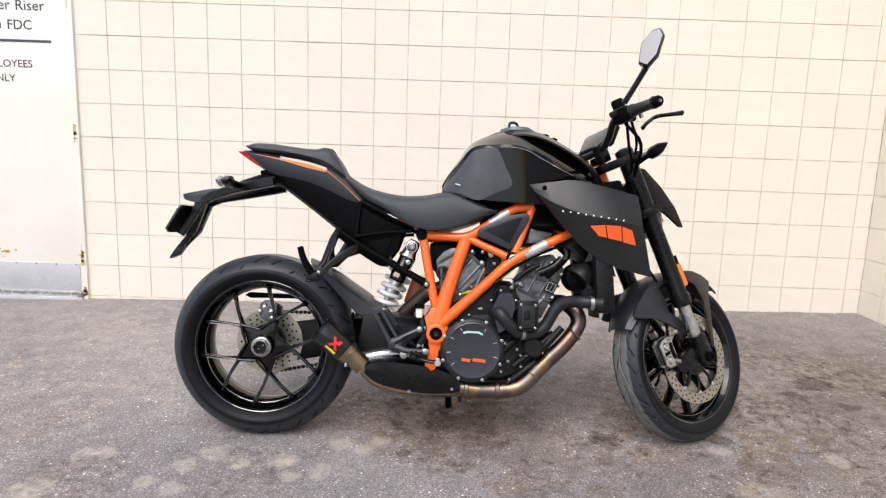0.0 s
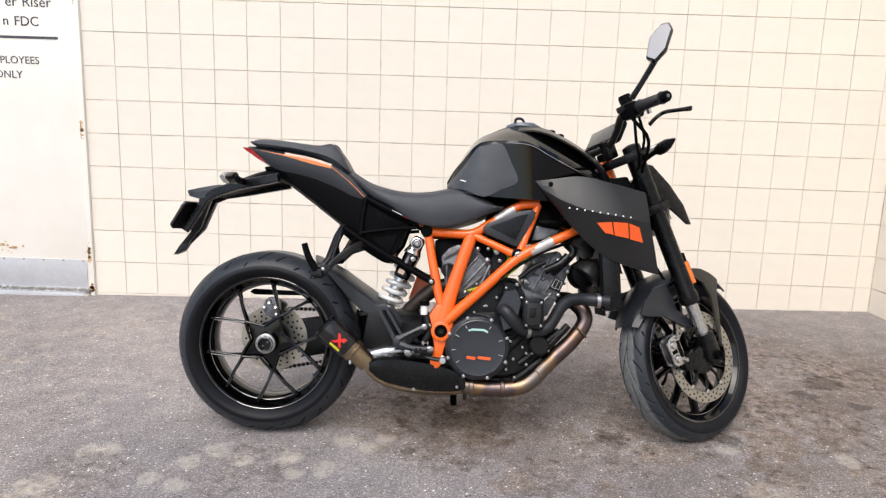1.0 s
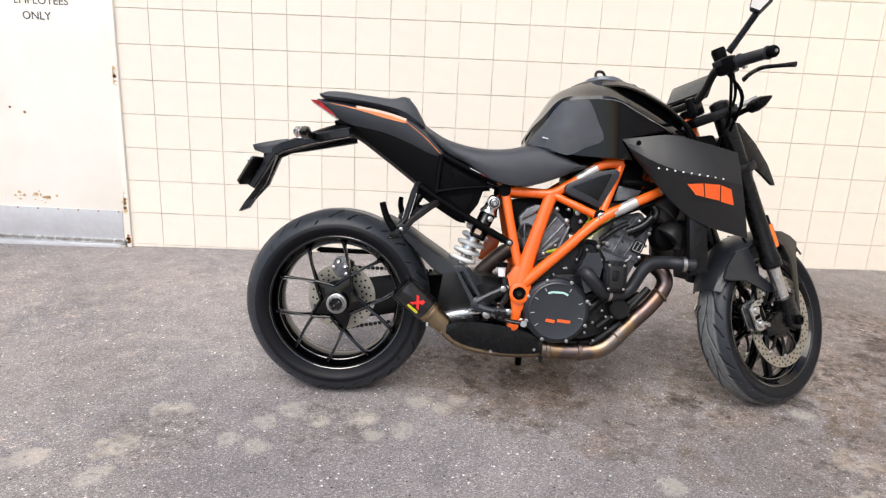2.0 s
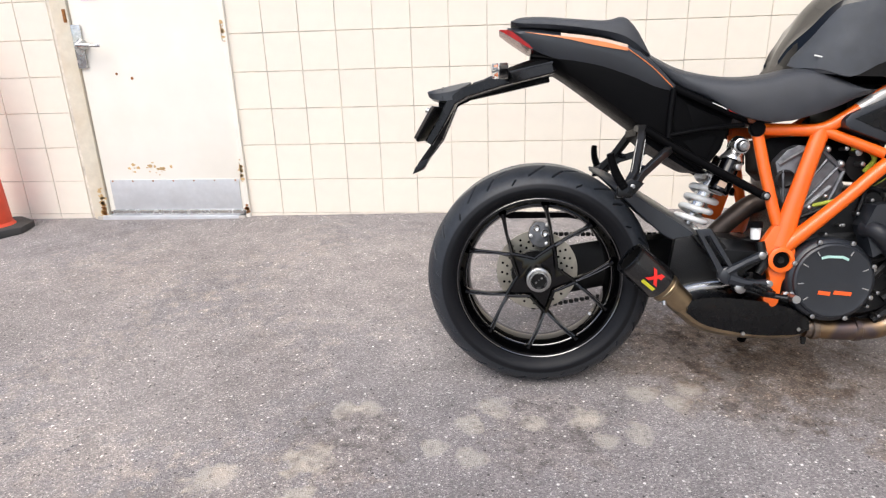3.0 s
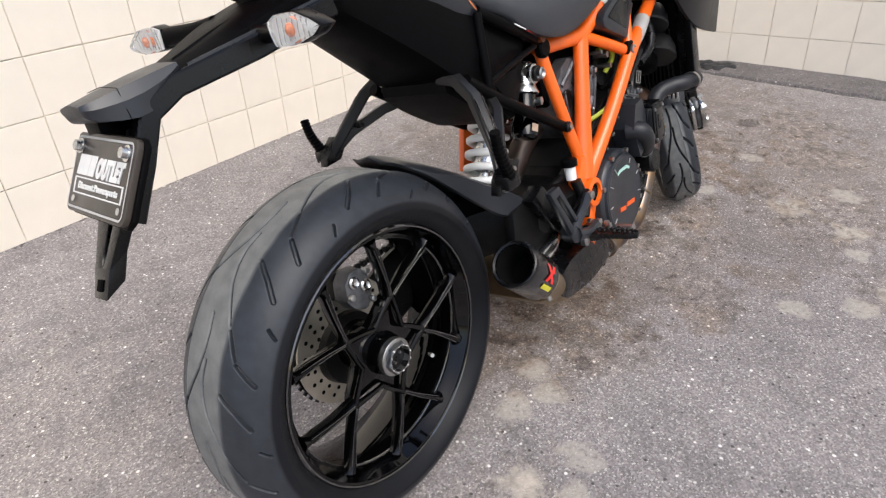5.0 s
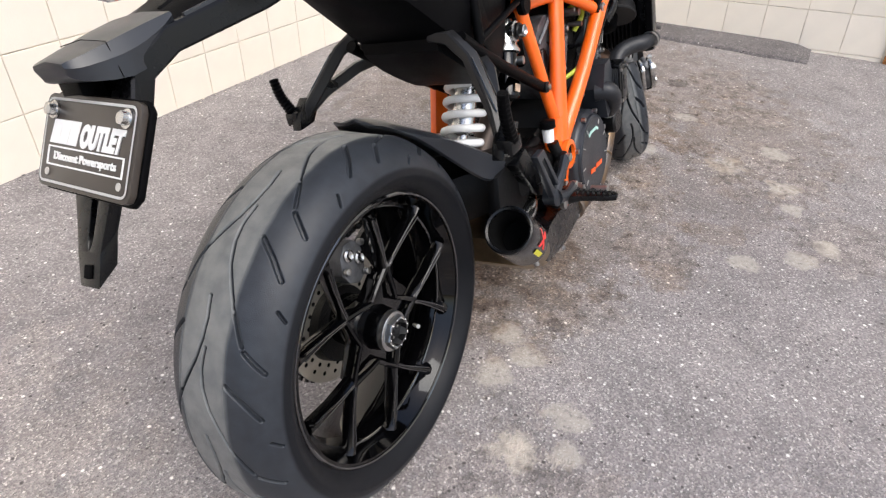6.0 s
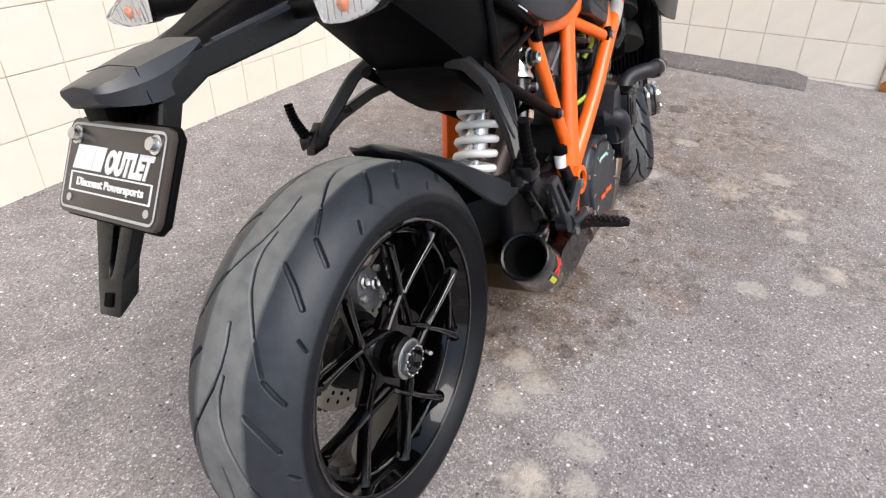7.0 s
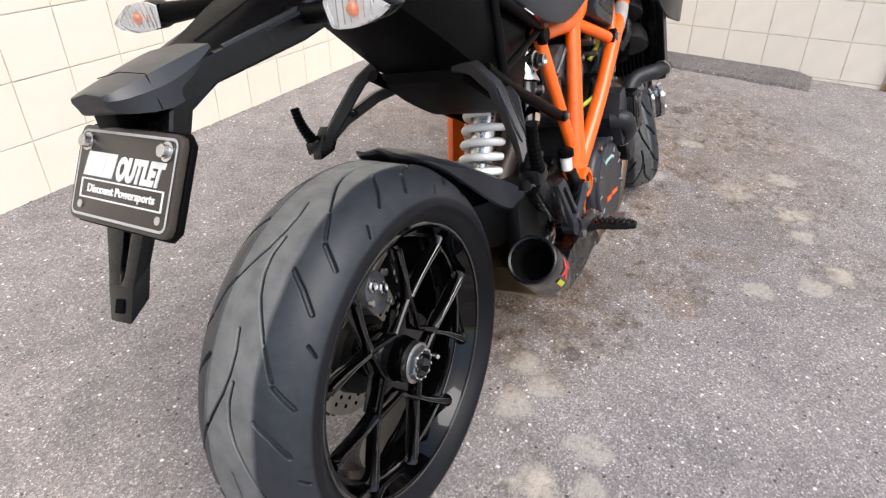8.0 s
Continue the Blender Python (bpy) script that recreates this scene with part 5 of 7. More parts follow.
# passenger footrests
for s, foot, tops, tip in ((1, (.214, -.205, .59), ((.277, -.105, .758), (.353, -.115, .708)), (.176, -.239, .695)), (-1, (.212, .222, .642), ((.304, .125, .772), (.375, .14, .715)), (.203, .257, .728))):
    F = Vector(foot)
    J = F + Vector((.03, .008 * s, .03))
    A, B = Vector(tops[0]), Vector(tops[1])
    hangers = piece("footrest_hanger", beam([A + Vector((.0, .042 * s, .012)), A + Vector((.006, .006 * s, .004)), A.lerp(J, .18) + Vector((.002, -.016 * s, -.002)), A.lerp(J, .82), F + Vector((.006, 0, .006))], (.0105, .0110, .0110, .0105, .0100), (.0105, .0120, .0120, .0110, .0110), .3), DARKGREY, label="black cast passenger footrest hanger")
    part("arm", beam([B + Vector((.006, .040 * s, .010)), B + Vector((.004, .004 * s, .0)), B.lerp(J, .2) + Vector((-.002, -.012 * s, 0)), B.lerp(J, .78), F + Vector((.026, 0, .012))], (.0095, .0100, .0095, .0090, .0090), (.0100, .0110, .0105, .0100, .0100), .3), DARKGREY, hangers)
    for P_, side_ in ((A, -1), (A, 1), (B, -1)):
        o_ = Vector((.0106 * side_, -.0116 * s, .0))
        part("arm_edge", tube([P_.lerp(J, .18) + o_ + Vector((0, -.016 * s, -.002)), P_.lerp(J, .5) + o_ + Vector((0, -.008 * s, -.001)), P_.lerp(J, .82) + o_], .0014, k=3, seg=6), EDGE, hangers)
    part("arm_web", tube([A.lerp(J, .72), B.lerp(J, .62)], .009, k=1, seg=6), SATIN, hangers)
    part("foot_plate", slab([(F.x - .022, F.z - .014), (F.x + .022, F.z - .01), (F.x + .055, F.z + .028), (F.x + .02, F.z + .04), (F.x - .012, F.z + .014)], F.y - .011, F.y + .011, .003), SATIN, hangers)
    for dx, dz in ((-.004, -.004), (.03, .02)):
        part("pivot_bolt", lathe([(0, .006), (.006, .006), (.007, .003)], F + Vector((dx - .006, -.011 * s, dz)), (0, -s, 0), 10), STEEL, hangers)
    tip_ = Vector(tip)
    base_ = F + Vector((.002, -.02 * s, .016))
    spine = [base_.lerp(tip_, q / 22) + Vector((-.006 * math.sin(q / 22 * math.pi), 0, 0)) for q in range(23)]
    part("footpeg", tube([tuple(p) for p in spine], [(.0138 if q % 2 else .0126 if s > 0 else .0112) * (1 - .22 * q / len(spine)) for q in range(len(spine))], k=2, seg=10, flat=.9), BLACK, hangers, "folded ribbed rubber passenger footpeg")
    part("peg_knuckle", box(*(F + Vector((.004, -.012 * s, .006))), .04, .03, .028, .006), SATIN, hangers)
# lower tray under the seat
piece("rear_tray", loft([sym(x, [(0, zt), (w, zt), (w, zb), (0, zb)]) for x, zt, zb, w in ((.27, .765, .745, .08), (.33, .735, .70, .09), (.42, .69, .645, .085), (.452, .68, .638, .075))], 3), BLACK)

# engine
eng = piece("engine", loft([sym(x, [(0, zt), (w * .8, zt), (w, zt - .03), (w, zb + .03), (w * .7, zb), (0, zb)]) for x, zt, zb, w in
            ((.60, .44, .30, .08), (.66, .48, .26, .108), (.76, .50, .235, .116), (.88, .50, .23, .118), (.97, .47, .27, .112), (1.05, .44, .34, .1))], 3), DARKCAST, label="black and grey V-twin engine")
CY, CZ, CX = -.184, .355, .772
cover = part("clutch_cover", lathe([(-.075, .112), (0, .112), (.006, .108), (.010, .101), (.0165, .099), (.019, .094), (.017, .085), (.0185, .02), (.0185, .002)], (CX, CY + .035, CZ), (0, -1, 0), 64), SLATE, eng, "round dark clutch cover with worn logo")
for i in range(8):
    a = radians(20 + 45 * i)
    part("cover_bolt", lathe([(0, .0062), (.010, .0062), (.011, .003)], (CX + .108 * math.cos(a), CY + .03, CZ + .108 * math.sin(a)), (0, -1, 0), 10), STEEL, eng)
for a, w in ((150, .016), (185, .014), (215, .014), (345, .016), (20, .014), (60, .012), (120, .012)):
    a = radians(a)
    part("cover_mark", box(CX + .083 * math.cos(a), CY + .0155, CZ + .083 * math.sin(a), w, .002, .002, 0, m=pose(0, 0, 0, 0, -math.degrees(a), 0)), GREYTRIM, cover)
part("cover_badge", slab([(CX - .035, CZ + .063), (CX - .02, CZ + .068), (CX + .02, CZ + .067), (CX + .035, CZ + .059), (CX + .033, CZ + .053), (CX + .018, CZ + .06), (CX - .018, CZ + .061), (CX - .033, CZ + .057)], CY + .0145, CY + .0165, 0), TEAL_DECAL, cover)
for x0, w in ((-.024, .03), (.022, .044)):
    part("logo_bar", slab([(CX + x0 - w / 2, CZ - .036), (CX + x0 + w / 2, CZ - .040), (CX + x0 + w / 2 + .003, CZ - .030), (CX + x0 - w / 2 + .003, CZ - .026)], CY + .0145, CY + .0165, 0), ORANGE_DECAL, cover)


def head_block(name, outline, ribs, bolts, label):
    """A cast head: a chamfered block with raised ribs, flanges and bolts on both sides."""
    h = part(name, slab(outline, -.102, .102, .010), CAST, eng, label)
    for s in (1, -1):
        for (x0, z0), (x1, z1), r in ribs:
            part("rib", tube([(x0, -.102 * s, z0), ((x0 + x1) / 2, -.1035 * s, (z0 + z1) / 2), (x1, -.102 * s, z1)], r, k=2, seg=6), CAST, h)
        for x, z, r in bolts:
            part("bolt_boss", lathe([(0, r * 1.7), (.006, r * 1.6), (.008, r * 1.2)], (x, -.100 * s, z), (0, -s, 0), 12), CAST, h)
            part("head_bolt", lathe([(0, r), (.014, r), (.016, r * .5)], (x, -.100 * s, z), (0, -s, 0), 10), STEEL, h)
    return h


part("upper_case", slab([(.635, .44), (.655, .515), (.70, .545), (.78, .56), (.86, .60), (.905, .60), (.94, .54), (.96, .46), (.90, .41), (.70, .40)], -.114, .114, .012), DARKCAST, eng, "black upper crankcase")
rh = head_block("rear_cylinder", [(.634, .668), (.662, .700), (.692, .714), (.752, .706), (.79, .665), (.816, .605), (.80, .55), (.75, .50), (.70, .50), (.655, .56)],
                [((.70, .59), (.766, .672), .0045), ((.716, .562), (.794, .652), .0045), ((.69, .618), (.74, .69), .003), ((.66, .56), (.655, .645), .004), ((.645, .66), (.735, .715), .006), ((.735, .715), (.81, .642), .006), ((.81, .642), (.77, .55), .006), ((.70, .53), (.78, .60), .008)],
                [(.725, .545, .006), (.80, .66, .007), (.765, .70, .006), (.765, .575, .005)], "grey cast rear cylinder head")
part("plug", lathe([(0, .026), (.008, .026), (.010, .02), (.007, .012)], (.662, -.096, .622), (0, -1, 0), 24), DARKCAST, rh)
part("cover_panel", slab([(.69, .655), (.73, .70), (.765, .68), (.735, .63)], -.1065, -.094, .004), DARKGREY, rh)
fh = head_block("front_cylinder", [(.90, .50), (.925, .575), (.972, .68), (1.05, .70), (1.098, .64), (1.06, .55), (1.02, .47), (.95, .45)],
                [((.93, .57), (1.05, .53), .006), ((.955, .62), (1.08, .585), .005), ((.975, .678), (1.05, .695), .007), ((1.05, .695), (1.095, .64), .007), ((.96, .55), (1.03, .69), .005), ((1.0, .54), (1.075, .665), .004), ((.94, .60), (1.0, .66), .004), ((.985, .50), (1.03, .55), .006), ((1.0, .66), (1.06, .60), .004)],
                [(.945, .585, .006), (1.0, .645, .007), (1.05, .67, .006), (1.085, .63, .006), (.965, .66, .006), (1.055, .545, .006), (.925, .53, .006), (1.0, .60, .004), (1.03, .64, .004)], "grey cast front cylinder head")
badge = part("head_badge", slab([(1.022, .568), (1.058, .555), (1.076, .595), (1.04, .608)], -.110, -.096, .002), DARKCAST, fh)
for (x0, z0), (x1, z1) in (((1.03, .573), (1.055, .564)), ((1.055, .564), (1.068, .592)), ((1.068, .592), (1.043, .601)), ((1.043, .601), (1.03, .573)), ((1.043, .572), (1.056, .596))):
    part("badge_outline", tube([(x0, -.111, z0), (x1, -.111, z1)], .0011, k=1, seg=4), GREYTRIM, badge)
pump = part("water_pump", loft([[(x, y, z) for x, z in ((.835, .50), (.86, .555), (.90, .56), (.915, .52), (.90, .44), (.86, .42))] for y in (-.10, -.168, -.178)], 2), SLATE, eng, "dark grey water pump housing")
part("pump_outlet", tube([(.85, -.150, .49), (.862, -.182, .488), (.885, -.186, .462), (.915, -.170, .43), (.940, -.152, .418)], [.024, .023, .022, .0215, .0215], k=4), HOSE, eng)
for x, z, r in ((.758, .476, .007), (.793, .499, .007), (.841, .501, .007), (.87, .54, .008), (.921, .594, .008), (.918, .443, .007), (.86, .374, .008), (.853, .343, .008), (.875, .281, .008), (.899, .318, .009), (.944, .339, .008), (.997, .438, .008), (.905, .578, .011), (.935, .59, .012), (.868, .565, .008), (.835, .53, .008), (.80, .50, .008), (.887, .38, .009), (.93, .36, .008), (.945, .30, .008), (.905, .255, .008), (.68, .30, .008), (.965, .34, .007), (1.02, .35, .007)):
    part("case_bolt", lathe([(-.04, r * .58), (.005, r * .58), (.006, r * .25)], (x, -.137, z), (0, -1, 0), 10), BOLT, eng)
for i, (x0, z0, x1, z1) in enumerate(((.90, .24, 1.0, .32), (.92, .30, 1.06, .42), (1.0, .34, 1.09, .44), (.66, .50, .60, .42), (.86, .40, .96, .43), (.86, .33, .93, .40))):
    part("case_rib", tube([(x0, -.119, z0), ((x0 + x1) / 2, -.124, (z0 + z1) / 2), (x1, -.119, z1)], .013, k=3, seg=8), DARKCAST, eng)
part("sump", box(.83, 0, .235, .30, .2, .05, .015), DARKCAST, eng)
part("oil_filter", lathe([(0, .034), (.05, .034), (.056, .028)], (.985, -.11, .37), (0, -1, 0), 28), DARKCAST, eng)
part("starter", lathe([(-.08, .036), (.06, .036), (.07, .025)], (.88, -.05, .56), (0, -1, 0), 24), DARKCAST, eng)

for x0, z0, x1, z1, r in ((.70, .52, .77, .55, .006), (.66, .47, .70, .53, .006), (.84, .52, .86, .585, .007), (.89, .45, .94, .52, .006), (.80, .545, .85, .59, .005)):
    part("case_rib", tube([(x0, -.115, z0), ((x0 + x1) / 2, -.118, (z0 + z1) / 2), (x1, -.115, z1)], r, k=2, seg=8), DARKCAST, eng)

# airbox, cables, wiring
piece("throttle_linkage", slab([(.61, .73), (.66, .735), (.80, .745), (.92, .735), (.94, .66), (.80, .635), (.66, .60), (.615, .64)], -.07, .07, .012), BLACK, label="black throttle bodies and linkage")
air = piece("airbox_cover", slab([(.80, .768), (.905, .832), (.948, .826), (.93, .75), (.897, .69), (.875, .692)], -.116, .0, .012), KNEE, label="grey textured airbox side cover")
piece("airbox", box(.93, 0, .80, .26, .22, .14, .03), BLACK)
piece("throttle_body", lathe([(-.10, .045), (.10, .045)], (.86, 0, .655), "y", 24), DARKCAST)
for i, (pts, r, mat, nm) in enumerate((
        ([(.735, -.106, .55), (.80, -.139, .573), (.88, -.157, .622), (.93, -.158, .668), (.975, -.145, .70)], .0055, GREEN, "cable"),
        ([(.72, -.114, .515), (.80, -.150, .565), (.90, -.163, .643), (1.0, -.151, .70), (1.12, -.132, .745)], .0055, BLACK, "cable"),
        ([(.82, -.114, .70), (.85, -.128, .70), (.875, -.123, .672), (.86, -.106, .64)], .0065, GREEN, "cable"),
        ([(.80, -.088, .72), (.84, -.119, .725), (.88, -.123, .70), (.885, -.106, .64), (.86, -.088, .60)], .010, BLACK, "cable"),
        ([(.655, -.044, .71), (.662, -.053, .64), (.665, -.053, .56)], .004, ORANGE_DECAL, "cable"),
        ([(.98, -.123, .80), (1.04, -.132, .80), (1.10, -.114, .79)], .012, BLACK, "cable"),
        ([(1.03, -.114, .62), (1.07, -.132, .66), (1.10, -.132, .70), (1.08, -.114, .74)], .012, DARKCAST, "cable"),
        ([(.91, -.141, .60), (.96, -.145, .64), (1.0, -.141, .66)], .009, DARKCAST, "cable"),
        ([(1.0, -.136, .63), (1.05, -.145, .655), (1.08, -.141, .685)], .014, SATIN, "cable"))):
    piece(nm, tube(pts, r, k=4, seg=10), mat)
for x, z, r in ((.775, .735, .008), (.83, .69, .012), (.80, .70, .007), (.842, .66, .008)):
    piece("clip", lathe([(-.03, r * .75), (.006, r * .75), (.007, r * .35)], (x, -.128, z), (0, -1, 0), 10), BOLT)
piece("horn", lathe([(-.02, .05), (0, .052), (.02, .045), (.03, .01)], (1.14, -.10, .62), (.2, -1, .1), 28), BLACK)
piece("frame_bracket", slab([(.955, .735), (1.03, .745), (1.05, .775), (.97, .79)], -.115, -.105, .003), CAST)
res = piece("rear_brake_reservoir", lathe([(-.018, .012), (.012, .0135), (.016, .012)], (.582, -.131, .480), "z", 18), SPRING, label="white rear brake fluid reservoir")
part("cap", lathe([(.014, .018), (.028, .018), (.031, .014)], (.582, -.131, .480), "z", 18), BLACK, res)
piece("linkage", tube([(.45, -.06, .455), (.53, -.08, .44), (.60, -.09, .455)], [.016, .014, .016], k=3), DARKCAST)
piece("linkage", tube([(.46, -.03, .43), (.56, -.06, .415), (.62, -.08, .40)], [.02, .018, .018], k=3), DARKCAST)
piece("rear_header", tube([(.47, .02, .40), (.53, .005, .475), (.60, -.005, .54), (.66, -.005, .565)], [.026, .027, .028, .028], k=4), COOKED, label="brown heat-tinted rear header pipe")
piece("master_cylinder", tube([(.592, -.135, .455), (.60, -.145, .40), (.585, -.15, .37)], [.013, .014, .011], k=3), DARKCAST)

piece("rear_link_pipe", tube([(.37, -.125, .300), (.42, -.108, .318), (.50, -.10, .332), (.57, -.07, .345)], [.021, .021, .020, .019], k=4, seg=18), SILVER, label="bright link pipe into the collector")


def ring_plate(outer, inner, y0, y1):
    """A plate with a slot through it: two outlines of as many points."""
    bm = bmesh.new()
    v = [[bm.verts.new((x, y, z)) for x, z in o] for y in (y0, y1) for o in (outer, inner)]
    k = len(outer)
    for i in range(k):
        j = (i + 1) % k
        for a, b in ((0, 1), (1, 3), (3, 2), (2, 0)):
            bm.faces.new((v[a][i], v[a][j], v[b][j], v[b][i]))
    bmesh.ops.recalc_face_normals(bm, faces=bm.faces)
    bmesh.ops.bevel(bm, geom=bm.edges[:], offset=.0022, segments=2, profile=.6, affect="EDGES", clamp_overlap=True)
    return bm


# rider's footrest and brake pedal on the right
rest = piece("footrest_bracket", slab([(.505, .385), (.56, .415), (.60, .435), (.605, .415), (.55, .378), (.535, .345), (.62, .335), (.615, .318), (.52, .325)], -.165, -.145, .005), SATIN, label="black cast rider footrest bracket")
part("heel_guard", ring_plate([(.414, .492), (.452, .495), (.525, .375), (.488, .355)], [(.436, .474), (.449, .477), (.506, .386), (.492, .380)], -.175, -.160), SLATE, rest, "slotted black heel guard")
part("bracket_arm", tube([(.500, -.168, .378), (.54, -.17, .402), (.584, -.165, .422)], [.014, .010, .012], k=3, seg=8), SLATE, rest)
part("bracket_arm", tube([(.505, -.168, .360), (.55, -.172, .348), (.606, -.168, .347)], [.016, .012, .011], k=3, seg=8), SLATE, rest)
part("bracket_hub", lathe([(-.02, .022), (.008, .024), (.012, .018)], (.502, -.165, .368), (0, -1, 0), 20), SLATE, rest)
peg = part("footpeg", slab([(.535, -.16), (.575, -.158), (.582, -.20), (.587, -.268), (.578, -.282), (.564, -.282), (.556, -.262), (.548, -.20)], .333, .347, .004, plane="xy"), SATIN, rest, "ribbed metal footpeg")
for i in range(7):
    for x in (.561, .575):
        part("tooth", box(x, -.195 - i * .012, .349, .008, .006, .007, .002, steps=1), DARKCAST, peg)
part("peg_fork", slab([(.53, .325), (.575, .325), (.58, .357), (.53, .362)], -.172, -.155, .004), SATIN, rest)
part("brake_pedal", tube([(.535, -.155, .335), (.58, -.185, .325), (.625, -.20, .318), (.652, -.205, .316)], [.011, .009, .008, .009], k=4, flat=.7), SATIN, rest)
part("pedal_tip", tube([(.652, -.195, .316), (.652, -.235, .318)], .0105, k=1, seg=12), STEEL, rest)
for x, z, r in ((.534, .335, .014), (.606, .347, .010), (.586, .423, .010), (.652, .317, .010)):
    part("bracket_bolt", lathe([(0, r), (.01, r), (.012, r * .6)], (x, -.167, z), (0, -1, 0), 14), STEEL, rest)

# exhaust
ex = piece("exhaust_header", tube([(1.075, -.02, .53), (1.11, -.06, .525), (1.148, -.085, .49), (1.15, -.095, .445), (1.10, -.105, .378), (1.03, -.11, .31), (.965, -.11, .24), (.915, -.108, .215), (.83, -.105, .208), (.735, -.10, .215)], [.026, .027, .028, .028, .028, .0285, .029, .029, .029, .029], k=6, seg=22), HEAT, label="heat-tinted exhaust header pipe")
for x, z in ((.755, .213), (.865, .21)):
    part("clamp", lathe([(-.008, .031), (-.006, .0335), (.006, .0335), (.008, .031)], (x, -.104, z), (1, .03, .02), 26), HEAT, ex)
for a, b in (((.99, .27), .031), ((1.135, .42), .0302)):
    part("weld", lathe([(-.003, b), (0, b + .0015), (.003, b)], (a[0], -.109, a[1]), (.7, 0, .72), 22), BRASS, ex)
part("drain", lathe([(0, .008), (.02, .007)], (.735, -.10, .185), (0, 0, -1), 10), DARKCAST, ex)
box_ = piece("collector_box", loft([[(x, y, z) for y, z in ((yo, zm), (yo + .006, zt - .012), (yo + .04, zt), (.05, zt), (.06, zm), (.05, zb), (yo + .04, zb), (yo + .008, zb + .014))] for x, yo, zb, zm, zt in
      ((.735, -.12, .188, .222, .252), (.70, -.128, .178, .222, .278), (.60, -.138, .178, .235, .305), (.50, -.148, .19, .255, .318), (.43, -.16, .215, .275, .318), (.385, -.165, .25, .285, .31))], 4), BRASS, label="exhaust collector with black heat shield")
part("heat_shield", loft([[(x, y, z) for y, z in ((yo - .004, zm - .01), (yo, zt - .012), (yo + .035, zt + .004), (yo + .06, zt + .004), (yo + .06, zt - .012), (yo + .012, zm), (yo + .02, zb + .022), (yo + .004, zb + .02))] for x, yo, zb, zm, zt in
      ((.735, -.128, .188, .222, .252), (.70, -.134, .178, .222, .278), (.60, -.144, .178, .235, .305), (.50, -.154, .195, .255, .316), (.44, -.166, .215, .275, .316), (.40, -.17, .245, .285, .306))], 4), SATIN, box_, "matt black heat shield")
for x, z in ((.705, .215), (.555, .205)):
    part("shield_rivet", lathe([(0, .006), (.004, .005)], (x, -.150 if x < .6 else -.135, z), (0, -1, 0), 10), STEEL, box_)
m0, m1 = Vector((.246, -.178, .416)), Vector((.395, -.155, .288))
md = (m1 - m0).normalized()
can = piece("silencer", lathe([(.0, .042), (.0, .0455), (.01, .0475), (.108, .0485), (.112, .0455), (.112, .040)], m0, md, 40, closed=True), CARBON, label="short carbon silencer with open end")
part("end_ring", lathe([(-.004, .0465), (-.006, .0435), (-.004, .0395), (.004, .039), (.004, .0472)], m0, md, 40, closed=True), SATIN, can)
part("bore", lathe([(.002, .0392), (.014, .035), (.07, .033), (.073, .002), (.085, .002), (.085, .0415), (.002, .0415)], m0, md, 36, closed=True), BLACKHOLE, can)
part("sleeve", lathe([(.108, .0415), (.122, .0405), (.14, .036), (.18, .033), (.195, .032)], m0, md, 36), BRASS, can, "straw tinted metal sleeve")
part("sleeve_clamp", lathe([(.124, .0405), (.126, .0422), (.134, .0412), (.136, .038)], m0, md, 36), BRASS, can)
part("can_bolt", lathe([(0, .007), (.012, .006)], m0 + md * .12 + Vector((0, -.015, -.038)), (0, -.3, -1), 10), STEEL, can)


def decal_on_can(a0, a1, h0, h1, mat, twist=0.0, r=.0495, nm="decal"):
    """A patch wrapped on the silencer between two angles and two heights."""
    bm = bmesh.new()
    side = Vector((0, -1, 0))
    side = (side - md * side.dot(md)).normalized()
    o = md.cross(side)
    rows = []
    for i in range(7):
        a = a0 + (a1 - a0) * i / 6
        rows.append([bm.verts.new(m0 + md * (h + twist * (i / 6 - .5)) + (side * math.cos(a) + o * math.sin(a)) * r) for h in (h0, h1)])
    for p, q in zip(rows, rows[1:]):
        bm.faces.new((p[0], p[1], q[1], q[0]))
    return part(nm, bm, mat, can)


decal_on_can(-.42, .3, .061, .073, RED_DECAL, .030)
decal_on_can(-.42, .3, .061, .073, RED_DECAL, -.030, .0498)
decal_on_can(-.42, -.12, .073, .084, RED_DECAL, .0, .0499)
decal_on_can(.42, .64, .048, .090, YELLOW_DECAL, .0)

# box panel inside the frame's front triangle
for s in (1, -1):
    y0, y1 = sorted((-.158 * s, -.10 * s))
    panel_ = piece("frame_panel", slab([(.779, .775), (.792, .789), (.835, .808), (.892, .832), (.945, .842), (.962, .834), (.958, .812), (.905, .716), (.893, .709), (.792, .750), (.78, .758)], y0, y1, .010), SLATE, label="grey-black plastic panel inside the frame triangle")
    part("panel_face", slab([(.80, .776), (.895, .818), (.935, .826), (.893, .733)], y0 - .002 if s > 0 else y1 - .004, y0 + .004 if s > 0 else y1 + .002, .002), SATIN, panel_)

# fuel tank
tank_st = ((.648, .935, (.05, .93), (.08, .922), (.09, .905), .895), (.668, .985, (.07, .965), (.105, .94), (.118, .905), .89), (.70, 1.035, (.105, 1.0), (.14, .95), (.148, .895), .875), (.755, 1.112, (.15, 1.058), (.164, .975), (.168, .885), .865),
           (.845, 1.150, (.186, 1.064), (.178, .98), (.172, .878), .86), (.92, 1.160, (.2, 1.058), (.184, .97), (.174, .876), .86), (1.0, 1.146, (.208, 1.016), (.186, .945), (.165, .872), .86), (1.10, 1.098, (.196, .968), (.17, .92), (.135, .87), .86), (1.19, 1.042, (.13, .962), (.12, .915), (.10, .87), .86))
